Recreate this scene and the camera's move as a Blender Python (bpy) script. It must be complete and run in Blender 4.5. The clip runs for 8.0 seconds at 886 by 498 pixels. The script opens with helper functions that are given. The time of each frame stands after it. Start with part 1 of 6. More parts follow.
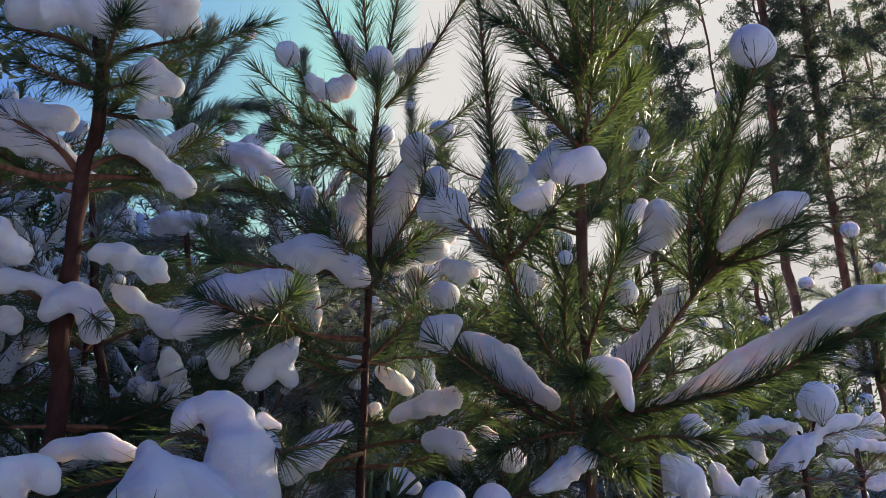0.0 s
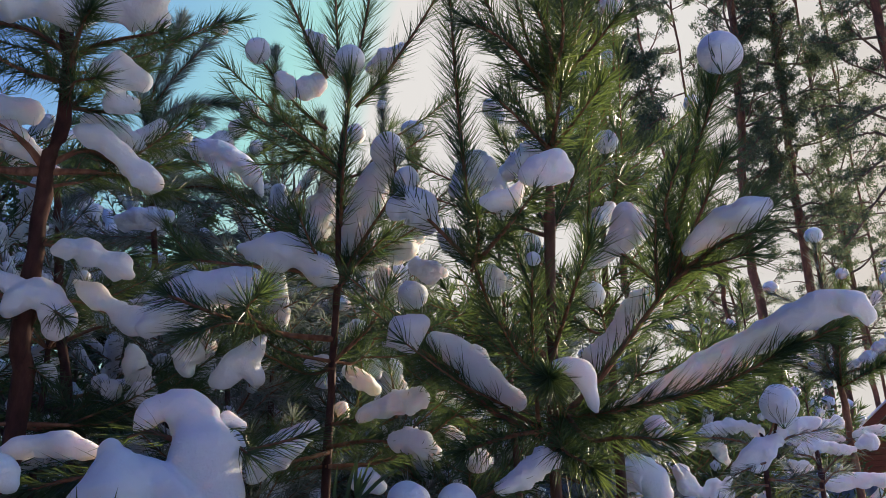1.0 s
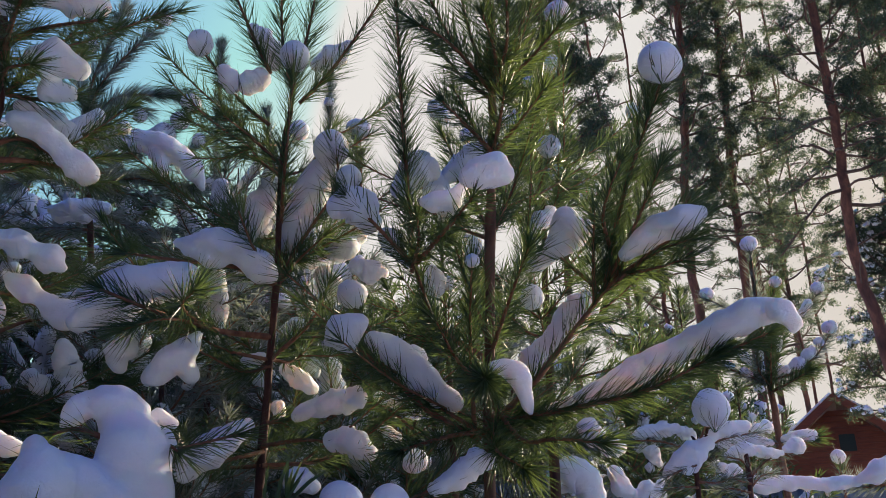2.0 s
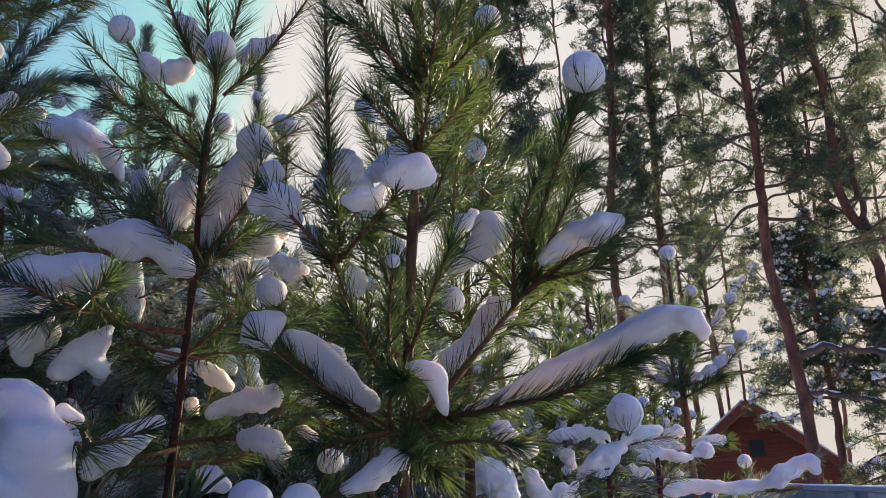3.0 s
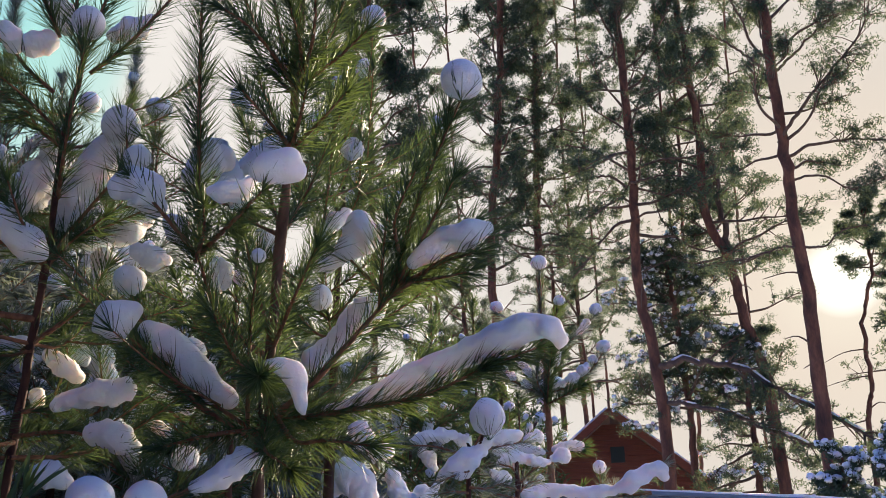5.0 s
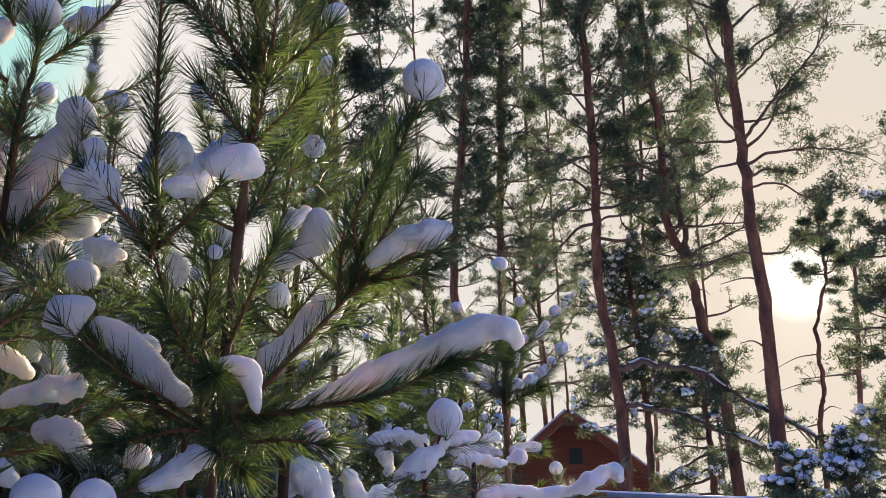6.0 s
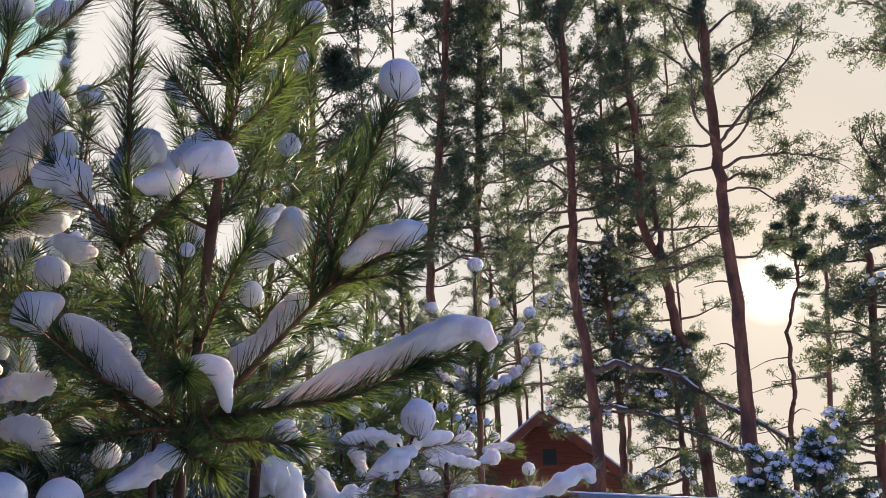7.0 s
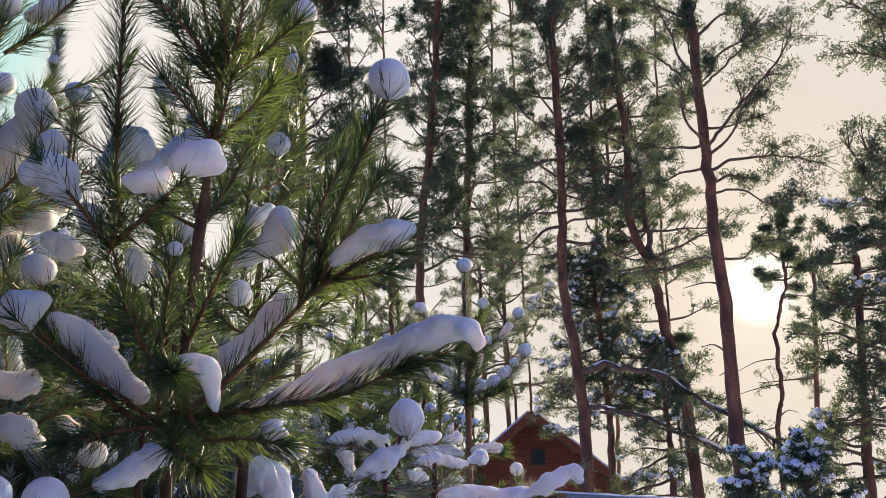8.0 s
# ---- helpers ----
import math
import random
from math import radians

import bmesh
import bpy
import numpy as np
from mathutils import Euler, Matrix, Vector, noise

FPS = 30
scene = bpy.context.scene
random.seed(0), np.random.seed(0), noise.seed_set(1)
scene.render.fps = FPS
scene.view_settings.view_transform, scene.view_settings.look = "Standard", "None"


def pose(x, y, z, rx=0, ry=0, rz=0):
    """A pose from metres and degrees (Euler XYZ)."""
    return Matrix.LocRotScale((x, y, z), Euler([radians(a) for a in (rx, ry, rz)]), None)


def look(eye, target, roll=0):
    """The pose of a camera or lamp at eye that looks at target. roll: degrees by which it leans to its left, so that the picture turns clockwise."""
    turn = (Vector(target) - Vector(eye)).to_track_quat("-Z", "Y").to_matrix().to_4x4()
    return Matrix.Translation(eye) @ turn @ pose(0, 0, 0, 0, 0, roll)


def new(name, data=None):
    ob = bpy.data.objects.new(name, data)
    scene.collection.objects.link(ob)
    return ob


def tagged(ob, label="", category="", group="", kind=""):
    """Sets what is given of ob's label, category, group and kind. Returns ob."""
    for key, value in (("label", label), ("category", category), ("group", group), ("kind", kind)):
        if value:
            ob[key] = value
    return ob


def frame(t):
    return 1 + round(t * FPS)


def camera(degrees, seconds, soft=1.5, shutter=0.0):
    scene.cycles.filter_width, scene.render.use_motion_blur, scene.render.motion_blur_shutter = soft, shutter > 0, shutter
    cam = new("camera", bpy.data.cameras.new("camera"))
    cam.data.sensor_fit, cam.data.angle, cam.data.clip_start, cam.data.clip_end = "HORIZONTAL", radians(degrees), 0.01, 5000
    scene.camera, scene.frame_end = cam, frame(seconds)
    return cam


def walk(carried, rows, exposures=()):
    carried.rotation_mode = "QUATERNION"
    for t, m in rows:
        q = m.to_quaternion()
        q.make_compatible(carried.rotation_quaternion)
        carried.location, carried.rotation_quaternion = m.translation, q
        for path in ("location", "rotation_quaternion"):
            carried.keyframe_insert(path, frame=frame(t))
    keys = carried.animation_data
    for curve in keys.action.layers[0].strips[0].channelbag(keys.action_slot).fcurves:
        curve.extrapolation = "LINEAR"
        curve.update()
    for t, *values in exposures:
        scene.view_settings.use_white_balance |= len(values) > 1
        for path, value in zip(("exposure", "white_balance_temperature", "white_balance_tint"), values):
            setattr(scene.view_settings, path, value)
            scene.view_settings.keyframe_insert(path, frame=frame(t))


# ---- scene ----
# camera: a slow pan on a tripod, the lens a hand's width in front of the turning axis
EYE = 1.5
cam = camera(54.75, 8.0, soft=0.9)
ROWS = [
    (0, -0.0000, 0.0000, 0.0000, 0.000, 21.491, 0.480),
    (0.5, 0.0012, -0.0009, -0.0004, -0.700, 21.496, 0.483),
    (1, 0.0049, -0.0018, -0.0009, -2.075, 21.487, 0.501),
    (1.5, 0.0104, -0.0022, -0.0002, -3.738, 21.462, 0.504),
    (3, 0.0313, -0.0058, -0.0017, -11.007, 21.476, 0.588),
    (3.5, 0.0380, -0.0056, -0.0015, -13.427, 21.476, 0.564),
    (4, 0.0445, -0.0082, -0.0015, -15.847, 21.471, 0.546),
    (4.5, 0.0501, -0.0104, -0.0018, -17.789, 21.465, 0.538),
    (5, 0.0549, -0.0119, -0.0017, -19.518, 21.455, 0.540),
    (6.5, 0.0652, -0.0147, -0.0021, -23.144, 21.456, 0.498),
    (7, 0.0668, -0.0163, -0.0020, -23.864, 21.455, 0.488),
    (7.5, 0.0669, -0.0161, -0.0019, -24.312, 21.457, 0.464),
    (8, 0.0681, -0.0180, -0.0025, -24.610, 21.457, 0.461),
]
walk(cam, [(t, pose(x, y, EYE + z, 90 + pitch, roll, yaw)) for t, x, y, z, yaw, pitch, roll in ROWS], exposures=[(0.0, 1.34, 6300, 9), (3.0, 1.43, 6400, 9), (8.0, 1.56, 6550, 9)])

# ---------------------------------------------------------------- light
SUN_AZIMUTH, SUN_HEIGHT = radians(46.0), radians(17.4)   # azimuth counted from +y towards +x
SUN_WAY = Vector((math.sin(SUN_AZIMUTH) * math.cos(SUN_HEIGHT), math.cos(SUN_AZIMUTH) * math.cos(SUN_HEIGHT), math.sin(SUN_HEIGHT)))


def ramp(nt, fac, *stops):
    r = nt.nodes.new("ShaderNodeValToRGB")
    while len(r.color_ramp.elements) < len(stops):
        r.color_ramp.elements.new(0.5)
    for e, (p, c) in zip(r.color_ramp.elements, stops):
        e.position, e.color = p, (*c, 1)
    nt.links.new(fac, r.inputs["Fac"])
    return r.outputs["Color"]


def daylight():
    world = bpy.data.worlds.new("winter_sky")
    scene.world = world
    world.use_nodes = True
    nt = world.node_tree
    nt.nodes.clear()
    sky = nt.nodes.new("ShaderNodeTexSky")
    sky.sky_type = "NISHITA"
    sky.sun_disc = False
    sky.sun_elevation, sky.sun_rotation = SUN_HEIGHT, SUN_AZIMUTH
    sky.air_density, sky.dust_density, sky.ozone_density = 1.0, 1.6, 1.0
    # the sky opposite the sun is deeper and bluer, the sky beside it turquoise, the haze round the sun a warm cream
    tc = nt.nodes.new("ShaderNodeTexCoord")
    dot = nt.nodes.new("ShaderNodeVectorMath")
    dot.operation = "DOT_PRODUCT"
    dot.inputs[1].default_value = SUN_WAY
    nt.links.new(tc.outputs["Generated"], dot.inputs[0])
    fac = nt.nodes.new("ShaderNodeMapRange")
    fac.inputs["From Min"].default_value, fac.inputs["From Max"].default_value = -1.0, 1.0
    nt.links.new(dot.outputs["Value"], fac.inputs["Value"])
    tint = ramp(nt, fac.outputs["Result"], (0.30, (0.16, 0.215, 0.74)), (0.62, (0.21, 0.29, 0.78)), (0.71, (0.50, 0.63, 0.92)), (0.77, (0.60, 0.78, 0.93)), (0.838, (0.80, 1.02, 0.96)), (0.872, (2.2, 2.05, 1.90)))
    mul = nt.nodes.new("ShaderNodeMix")
    mul.data_type, mul.blend_type = "RGBA", "MULTIPLY"
    mul.inputs["Factor"].default_value = 1.0
    nt.links.new(sky.outputs["Color"], mul.inputs["A"])
    nt.links.new(tint, mul.inputs["B"])
    soft = nt.nodes.new("ShaderNodeMix")
    soft.data_type, soft.blend_type = "RGBA", "DARKEN"
    soft.inputs["Factor"].default_value = 1.0
    near = nt.nodes.new("ShaderNodeMapRange")
    near.inputs["From Min"].default_value, near.inputs["From Max"].default_value = 0.88, 1.0
    nt.links.new(dot.outputs["Value"], near.inputs["Value"])
    # thin haze: cool white well away from the sun, cream nearer, and the bright aureole close about it
    haze = ramp(nt, near.outputs["Result"], (0.0, (2.12, 2.00, 1.88)), (0.55, (1.94, 1.80, 1.66)), (0.80, (1.90, 1.69, 1.48)), (0.90, (2.00, 1.74, 1.48)), (0.970, (2.08, 1.79, 1.49)), (0.9925, (2.22, 1.96, 1.62)), (0.9978, (3.3, 3.1, 2.75)))
    nt.links.new(haze, soft.inputs["B"])
    nt.links.new(mul.outputs["Result"], soft.inputs["A"])
    back = nt.nodes.new("ShaderNodeBackground")
    back.inputs["Strength"].default_value = 0.15
    out = nt.nodes.new("ShaderNodeOutputWorld")
    nt.links.new(soft.outputs["Result"], back.inputs["Color"])
    nt.links.new(back.outputs["Background"], out.inputs["Surface"])
    lamp = bpy.data.lights.new("sun", "SUN")
    lamp.energy, lamp.angle, lamp.color = 4.3, radians(0.55), (1.0, 0.80, 0.58)
    ob = new("sun", lamp)
    ob.matrix_world = look(SUN_WAY * 60, (0, 0, 0))


daylight()


# ---------------------------------------------------------------- materials
def material(name):
    m = bpy.data.materials.new(name)
    m.use_nodes = True
    nt = m.node_tree
    return m, nt, nt.nodes["Principled BSDF"]


def noise_node(nt, scale, detail=4.0, rough=0.6, coords="Object", stretch=None):
    tc = nt.nodes.new("ShaderNodeTexCoord")
    n = nt.nodes.new("ShaderNodeTexNoise")
    n.inputs["Scale"].default_value, n.inputs["Detail"].default_value = scale, detail
    n.inputs["Roughness"].default_value = rough
    src = tc.outputs[coords]
    if stretch:
        mp = nt.nodes.new("ShaderNodeMapping")
        mp.inputs["Scale"].default_value = stretch
        nt.links.new(src, mp.inputs["Vector"])
        src = mp.outputs["Vector"]
    nt.links.new(src, n.inputs["Vector"])
    return n.outputs["Fac"]


def bump(nt, bsdf, height, strength, distance):
    b = nt.nodes.new("ShaderNodeBump")
    b.inputs["Strength"].default_value, b.inputs["Distance"].default_value = strength, distance
    nt.links.new(height, b.inputs["Height"])
    nt.links.new(b.outputs["Normal"], bsdf.inputs["Normal"])


def snow_material(name="snow", fine=160.0):
    m, nt, b = material(name)
    b.inputs["Roughness"].default_value = 0.75
    b.inputs["Specular IOR Level"].default_value = 0.25
    b.inputs["Subsurface Weight"].default_value = 0.7
    b.inputs["Subsurface Radius"].default_value = (0.055, 0.042, 0.034)
    b.inputs["Subsurface Scale"].default_value = 1.0
    big = noise_node(nt, 9.0, 3.0)
    nt.links.new(ramp(nt, big, (0.3, (0.78, 0.80, 0.86)), (0.7, (0.88, 0.89, 0.92))), b.inputs["Base Color"])
    add = nt.nodes.new("ShaderNodeMath")
    add.operation = "MULTIPLY_ADD"
    add.inputs[1].default_value = 2.2
    nt.links.new(noise_node(nt, fine * 0.22, 4.0, 0.65), add.inputs[0])
    nt.links.new(noise_node(nt, fine, 5.0, 0.75), add.inputs[2])
    bump(nt, b, add.outputs["Value"], 0.55, 0.005)
    return m


def needle_material(name, dark, light, glow=0.35, warm=(0.09, 0.1, 0.0), dull=0.40, frost=0.0):
    m, nt, b = material(name)
    geo = nt.nodes.new("ShaderNodeNewGeometry")
    mix = nt.nodes.new("ShaderNodeMix")
    mix.data_type, mix.blend_type = "RGBA", "MULTIPLY"
    mix.inputs["Factor"].default_value = 0.75
    nt.links.new(ramp(nt, geo.outputs["Random Per Island"], (0.0, dark), (0.85, light), (1.0, (light[0] * 1.6, light[1] * 1.25, light[2]))), mix.inputs["A"])
    nt.links.new(ramp(nt, noise_node(nt, 2.3, 3.0), (0.35, (0.55, 0.6, 0.6)), (0.65, (1, 1, 1))), mix.inputs["B"])
    col = mix.outputs["Result"]
    if frost:
        # rime clinging to the needles in patches
        rime = nt.nodes.new("ShaderNodeMix")
        rime.data_type = "RGBA"
        nt.links.new(ramp(nt, noise_node(nt, 16.0, 4.0, 0.7), (0.40, (0, 0, 0)), (0.68, (frost, frost, frost))), rime.inputs["Factor"])
        nt.links.new(col, rime.inputs["A"])
        rime.inputs["B"].default_value = (0.62, 0.66, 0.72, 1)
        col = rime.outputs["Result"]
    nt.links.new(col, b.inputs["Base Color"])
    b.inputs["Roughness"].default_value = dull
    b.inputs["Specular IOR Level"].default_value = 0.28
    tr = nt.nodes.new("ShaderNodeBsdfTranslucent")
    lit = nt.nodes.new("ShaderNodeMix")
    lit.data_type, lit.blend_type = "RGBA", "ADD"
    lit.inputs["Factor"].default_value = 1.0
    lit.inputs["B"].default_value = (*warm, 1)
    nt.links.new(col, lit.inputs["A"])
    nt.links.new(lit.outputs["Result"], tr.inputs["Color"])
    ms = nt.nodes.new("ShaderNodeMixShader")
    ms.inputs["Fac"].default_value = glow
    nt.links.new(b.outputs["BSDF"], ms.inputs[1])
    nt.links.new(tr.outputs["BSDF"], ms.inputs[2])
    nt.links.new(ms.outputs["Shader"], nt.nodes["Material Output"].inputs["Surface"])
    return m


def bark_material(name, dark, mid, light, scale=14.0, relief=0.006):
    m, nt, b = material(name)
    b.inputs["Roughness"].default_value = 0.88
    plates = noise_node(nt, scale, 6.0, 0.65, stretch=(1, 1, 0.28))
    nt.links.new(ramp(nt, plates, (0.3, dark), (0.5, mid), (0.72, light)), b.inputs["Base Color"])
    bump(nt, b, noise_node(nt, scale * 1.8, 6.0, 0.7, stretch=(1, 1, 0.3)), 0.8, relief)
    return m


SNOW = snow_material()
SNOW_FAR = snow_material("snow_far", 30.0)
NEEDLES = needle_material("pine_needles", (0.012, 0.040, 0.044), (0.043, 0.094, 0.064), 0.44, (0.104, 0.122, 0.0))
FROSTED = needle_material("frosted_needles", (0.014, 0.043, 0.047), (0.043, 0.090, 0.068), 0.45, (0.10, 0.10, 0.02), 0.5, 0.6)
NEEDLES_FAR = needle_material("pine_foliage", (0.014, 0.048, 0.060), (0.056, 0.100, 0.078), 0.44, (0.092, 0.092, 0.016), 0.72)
TWIG = bark_material("young_bark", (0.11, 0.045, 0.026), (0.225, 0.098, 0.054), (0.33, 0.18, 0.11), 60.0, 0.002)
BARK_YOUNG = bark_material("sapling_bark", (0.026, 0.010, 0.008), (0.066, 0.023, 0.016), (0.115, 0.050, 0.036), 30.0, 0.003)
LIMB = bark_material("limb_bark", (0.05, 0.035, 0.028), (0.10, 0.065, 0.048), (0.17, 0.11, 0.08), 12.0, 0.01)
BARK_RED = bark_material("red_sapling_bark", (0.050, 0.024, 0.017), (0.120, 0.058, 0.037), (0.20, 0.11, 0.07), 34.0, 0.003)
BARK_OLD = bark_material("old_pine_bark", (0.030, 0.017, 0.014), (0.105, 0.044, 0.030), (0.23, 0.105, 0.062), 5.0, 0.03)


# ---------------------------------------------------------------- mesh tools
def mesh_from(name, verts, faces_by_size, mat, smooth=False):
    """A mesh out of a vertex array and index arrays, one for each number of corners."""
    me = bpy.data.meshes.new(name)
    loops = np.concatenate([f.ravel() for f in faces_by_size if len(f)]).astype(np.int32)
    sizes = np.concatenate([np.full(len(f), f.shape[1]) for f in faces_by_size if len(f)])
    starts = np.concatenate([[0], np.cumsum(sizes)[:-1]]).astype(np.int32)
    me.vertices.add(len(verts))
    me.vertices.foreach_set("co", np.ascontiguousarray(verts, dtype=np.float32).ravel())
    me.loops.add(len(loops))
    me.loops.foreach_set("vertex_index", loops)
    me.polygons.add(len(sizes))
    me.polygons.foreach_set("loop_start", starts)
    if smooth:
        me.polygons.foreach_set("use_smooth", np.ones(len(sizes), dtype=bool))
    me.update(calc_edges=True)
    me.materials.append(mat)
    return me


def attach(name, me, parent, label=""):
    ob = new(name, me)
    if parent is not None:
        ob.parent = parent
        top = parent
        while top.parent is not None:
            top = top.parent
        if parent is top:
            ob.matrix_parent_inverse = Matrix.Translation(-top.location)
    if label:
        tagged(ob, label)
    return ob


def spline(points, steps):
    """A smooth line (Catmull-Rom) through the points, as an array of steps + 1 rows of any width."""
    p = np.asarray(points, dtype=float)
    if len(p) == 1:
        p = np.vstack([p, p])
    q = np.vstack([2 * p[0] - p[1], p, 2 * p[-1] - p[-2]])
    u = np.linspace(0, len(p) - 1 - 1e-6, steps + 1)
    i = u.astype(int)
    f = (u - i)[:, None]
    a, b, c, d = q[i], q[i + 1], q[i + 2], q[i + 3]
    return 0.5 * (2 * b + (c - a) * f + (2 * a - 5 * b + 4 * c - d) * f ** 2 + (3 * b - a - 3 * c + d) * f ** 3)


def frames_along(line):
    t = np.gradient(line, axis=0)
    t /= np.linalg.norm(t, axis=1)[:, None] + 1e-12
    ref = np.where(np.abs(t[:, 2:3]) > 0.9, [[1.0, 0, 0]], [[0, 0, 1.0]])
    u = np.cross(t, ref)
    u /= np.linalg.norm(u, axis=1)[:, None]
    return t, u, np.cross(t, u)


def tube(line, radii, sides=7, knots=0.0, rng=None):
    """Verts and quads of a tapered tube along a line."""
    t, u, v = frames_along(line)
    a = np.linspace(0, 2 * np.pi, sides, endpoint=False)
    r = np.asarray(radii)[:, None] * np.ones((1, sides))
    if knots and rng is not None:
        r = r * (1 + knots * rng.standard_normal(r.shape))
    verts = line[:, None, :] + r[:, :, None] * (np.cos(a)[None, :, None] * u[:, None, :] + np.sin(a)[None, :, None] * v[:, None, :])
    n = len(line)
    i, j = np.meshgrid(np.arange(n - 1), np.arange(sides), indexing="ij")
    k = (j + 1) % sides
    quads = np.stack([i * sides + j, i * sides + k, (i + 1) * sides + k, (i + 1) * sides + j], -1).reshape(-1, 4)
    return verts.reshape(-1, 3), quads


def join(pieces):
    """Joins (verts, quads) pieces."""
    vs, fs, at = [], [], 0
    for v, f in pieces:
        vs.append(v)
        fs.append(f + at)
        at += len(v)
    return np.vstack(vs), np.vstack(fs)


def needle_cloud(line, count, length, rng, spread=(28, 62), width=0.0008, fine=True, start=0.0):
    """Bent, pointed needles round a shoot: (verts, quads, tris)."""
    n = len(line) - 1
    t, u, v = frames_along(line)
    tip = int(count * 0.12)
    s = np.concatenate([rng.uniform(start, 1.0, count - tip), rng.uniform(0.96, 1.0, tip)])
    x = s * n
    i = np.minimum(x.astype(int), n - 1)
    f = (x - i)[:, None]
    base = line[i] * (1 - f) + line[i + 1] * f
    a = rng.uniform(0, 2 * np.pi, count)[:, None]
    side = np.cos(a) * u[i] + np.sin(a) * v[i]
    ang = np.radians(rng.uniform(spread[0], spread[1], count))
    ang[count - tip:] = np.radians(rng.uniform(4, 40, tip))
    ang = ang[:, None]
    way = t[i] * np.cos(ang) + side * np.sin(ang) + rng.normal(0, 0.065, (count, 3))
    way /= np.linalg.norm(way, axis=1)[:, None]
    ln = (length * rng.uniform(0.7, 1.12, count))[:, None]
    bend = t[i] * 0.20 + np.array([[0, 0, -0.07]]) + rng.normal(0, 0.05, (count, 3))
    mid = base + way * ln * 0.5
    end = base + (way + bend * 0.55) * ln
    p = np.cross(way, rng.normal(0, 1, (count, 3)))
    p /= np.linalg.norm(p, axis=1)[:, None]
    w = width
    if fine:
        # a half-round needle: two sides that meet in a keel
        q = np.cross(way, p) * 0.6
        ring = [p, q, -p]
        verts = np.stack([base + w * c for c in ring] + [mid + w * c for c in ring] + [end], 1).reshape(-1, 3)
        o = np.arange(count)[:, None] * 7
        quads = np.concatenate([o + np.array([[k, k + 1, 4 + k, 3 + k]]) for k in range(2)])
        tris = np.concatenate([o + np.array([[3 + k, 4 + k, 6]]) for k in range(2)])
    else:
        verts = np.stack([base + w * p, base - w * p, mid + w * p, mid - w * p, end], 1).reshape(-1, 3)
        o = np.arange(count)[:, None] * 5
        quads = o + np.array([[0, 1, 3, 2]])
        tris = o + np.array([[2, 3, 4]])
    return verts, quads, tris


RNG = np.random.default_rng(11)
GROWING = [None]
CAPS, PENDING = [], []


def tree_root(name, x, y, label, category="pine tree", group="young pines", z=0.0):
    root = new(name)
    root.location = (x, y, z)
    root.empty_display_size = 0.2
    GROWING[0] = root
    return tagged(root, label, category, group)


def trunk(tree, points, r0, r1, mat=None, steps=26, sides=10, name="trunk"):
    line = spline(points, steps)
    line[1:-1] += RNG.normal(0, r0 * 0.10, (steps - 1, 3))
    v, q = tube(line, np.linspace(r0, r1, steps + 1) * (1 + 0.06 * RNG.standard_normal(steps + 1)), sides, 0.05, RNG)
    return attach(name, mesh_from(name, v, [q], mat or BARK_YOUNG, True), tree)


def branch(tree, points, r=0.006, bare=0.0, dense=1000, length=0.076, fine=True, spread=(27, 54), width=0.00088, leaf=None):
    """One branch with its own needles: the stem through the points, needles past the fraction bare."""
    steps = 6 * max(2, len(points) - 1)
    line = spline(points, steps)
    v, q = tube(line, np.linspace(r, max(0.0014, r * 0.35), steps + 1), 6)
    stem = attach("branch", mesh_from("branch", v, [q], TWIG, True), tree)
    run = np.linalg.norm(np.diff(line, axis=0), axis=1).sum() * (1 - bare)
    count = max(40, int(dense * run))
    nv = needle_cloud(line, count, length, RNG, spread, width, fine and points[0][1] < 1.85, bare)[0]
    PENDING.append((stem, nv.reshape(count, -1, 3), leaf or NEEDLES))
    return stem


def cap_rolls(points, clear):
    """Remembers a roll of snow, which buries that share of the needles within it."""
    p = np.asarray(points, dtype=float)
    if clear and p[0, 1] < 3.0:
        q = p if len(p) > 1 else np.vstack([p, p + [0.001, 0, 0, 0]])
        CAPS.extend((q[k], q[k + 1], clear) for k in range(len(q) - 1))


def grow_needles():
    """Builds the needles of all the branches, without those that the snow has buried."""
    rng = np.random.default_rng(5)
    for stem, nv, leaf in PENDING:
        n, per = nv.shape[:2]
        keep = np.ones(n, dtype=bool)
        lo, hi = nv.min((0, 1)) - 0.06, nv.max((0, 1)) + 0.06
        mid, end = nv[:, per // 2], nv[:, per - 1]
        for a, b, clear in CAPS:
            if (a[:3] < lo).any() or (a[:3] > hi).any():
                continue
            d = b[:3] - a[:3]
            for p, reach in ((mid, 1.2), (end, 1.1)):
                u = np.clip((p - a[:3]) @ d / (d @ d), 0, 1)
                r = a[3] + (b[3] - a[3]) * u
                gone = np.linalg.norm(p - a[:3] - u[:, None] * d, axis=1) < reach * r
                keep &= ~(gone & (rng.random(n) < clear))
        nv = nv[keep]
        o = np.arange(len(nv))[:, None] * per
        if per == 7:
            quads = np.concatenate([o + np.array([[k, k + 1, 4 + k, 3 + k]]) for k in range(2)])
            tris = np.concatenate([o + np.array([[3 + k, 4 + k, 6]]) for k in range(2)])
        else:
            quads, tris = o + np.array([[0, 1, 3, 2]]), o + np.array([[2, 3, 4]])
        if len(nv):
            attach("needles", mesh_from("needles", nv.reshape(-1, 3), [quads, tris], leaf), stem)


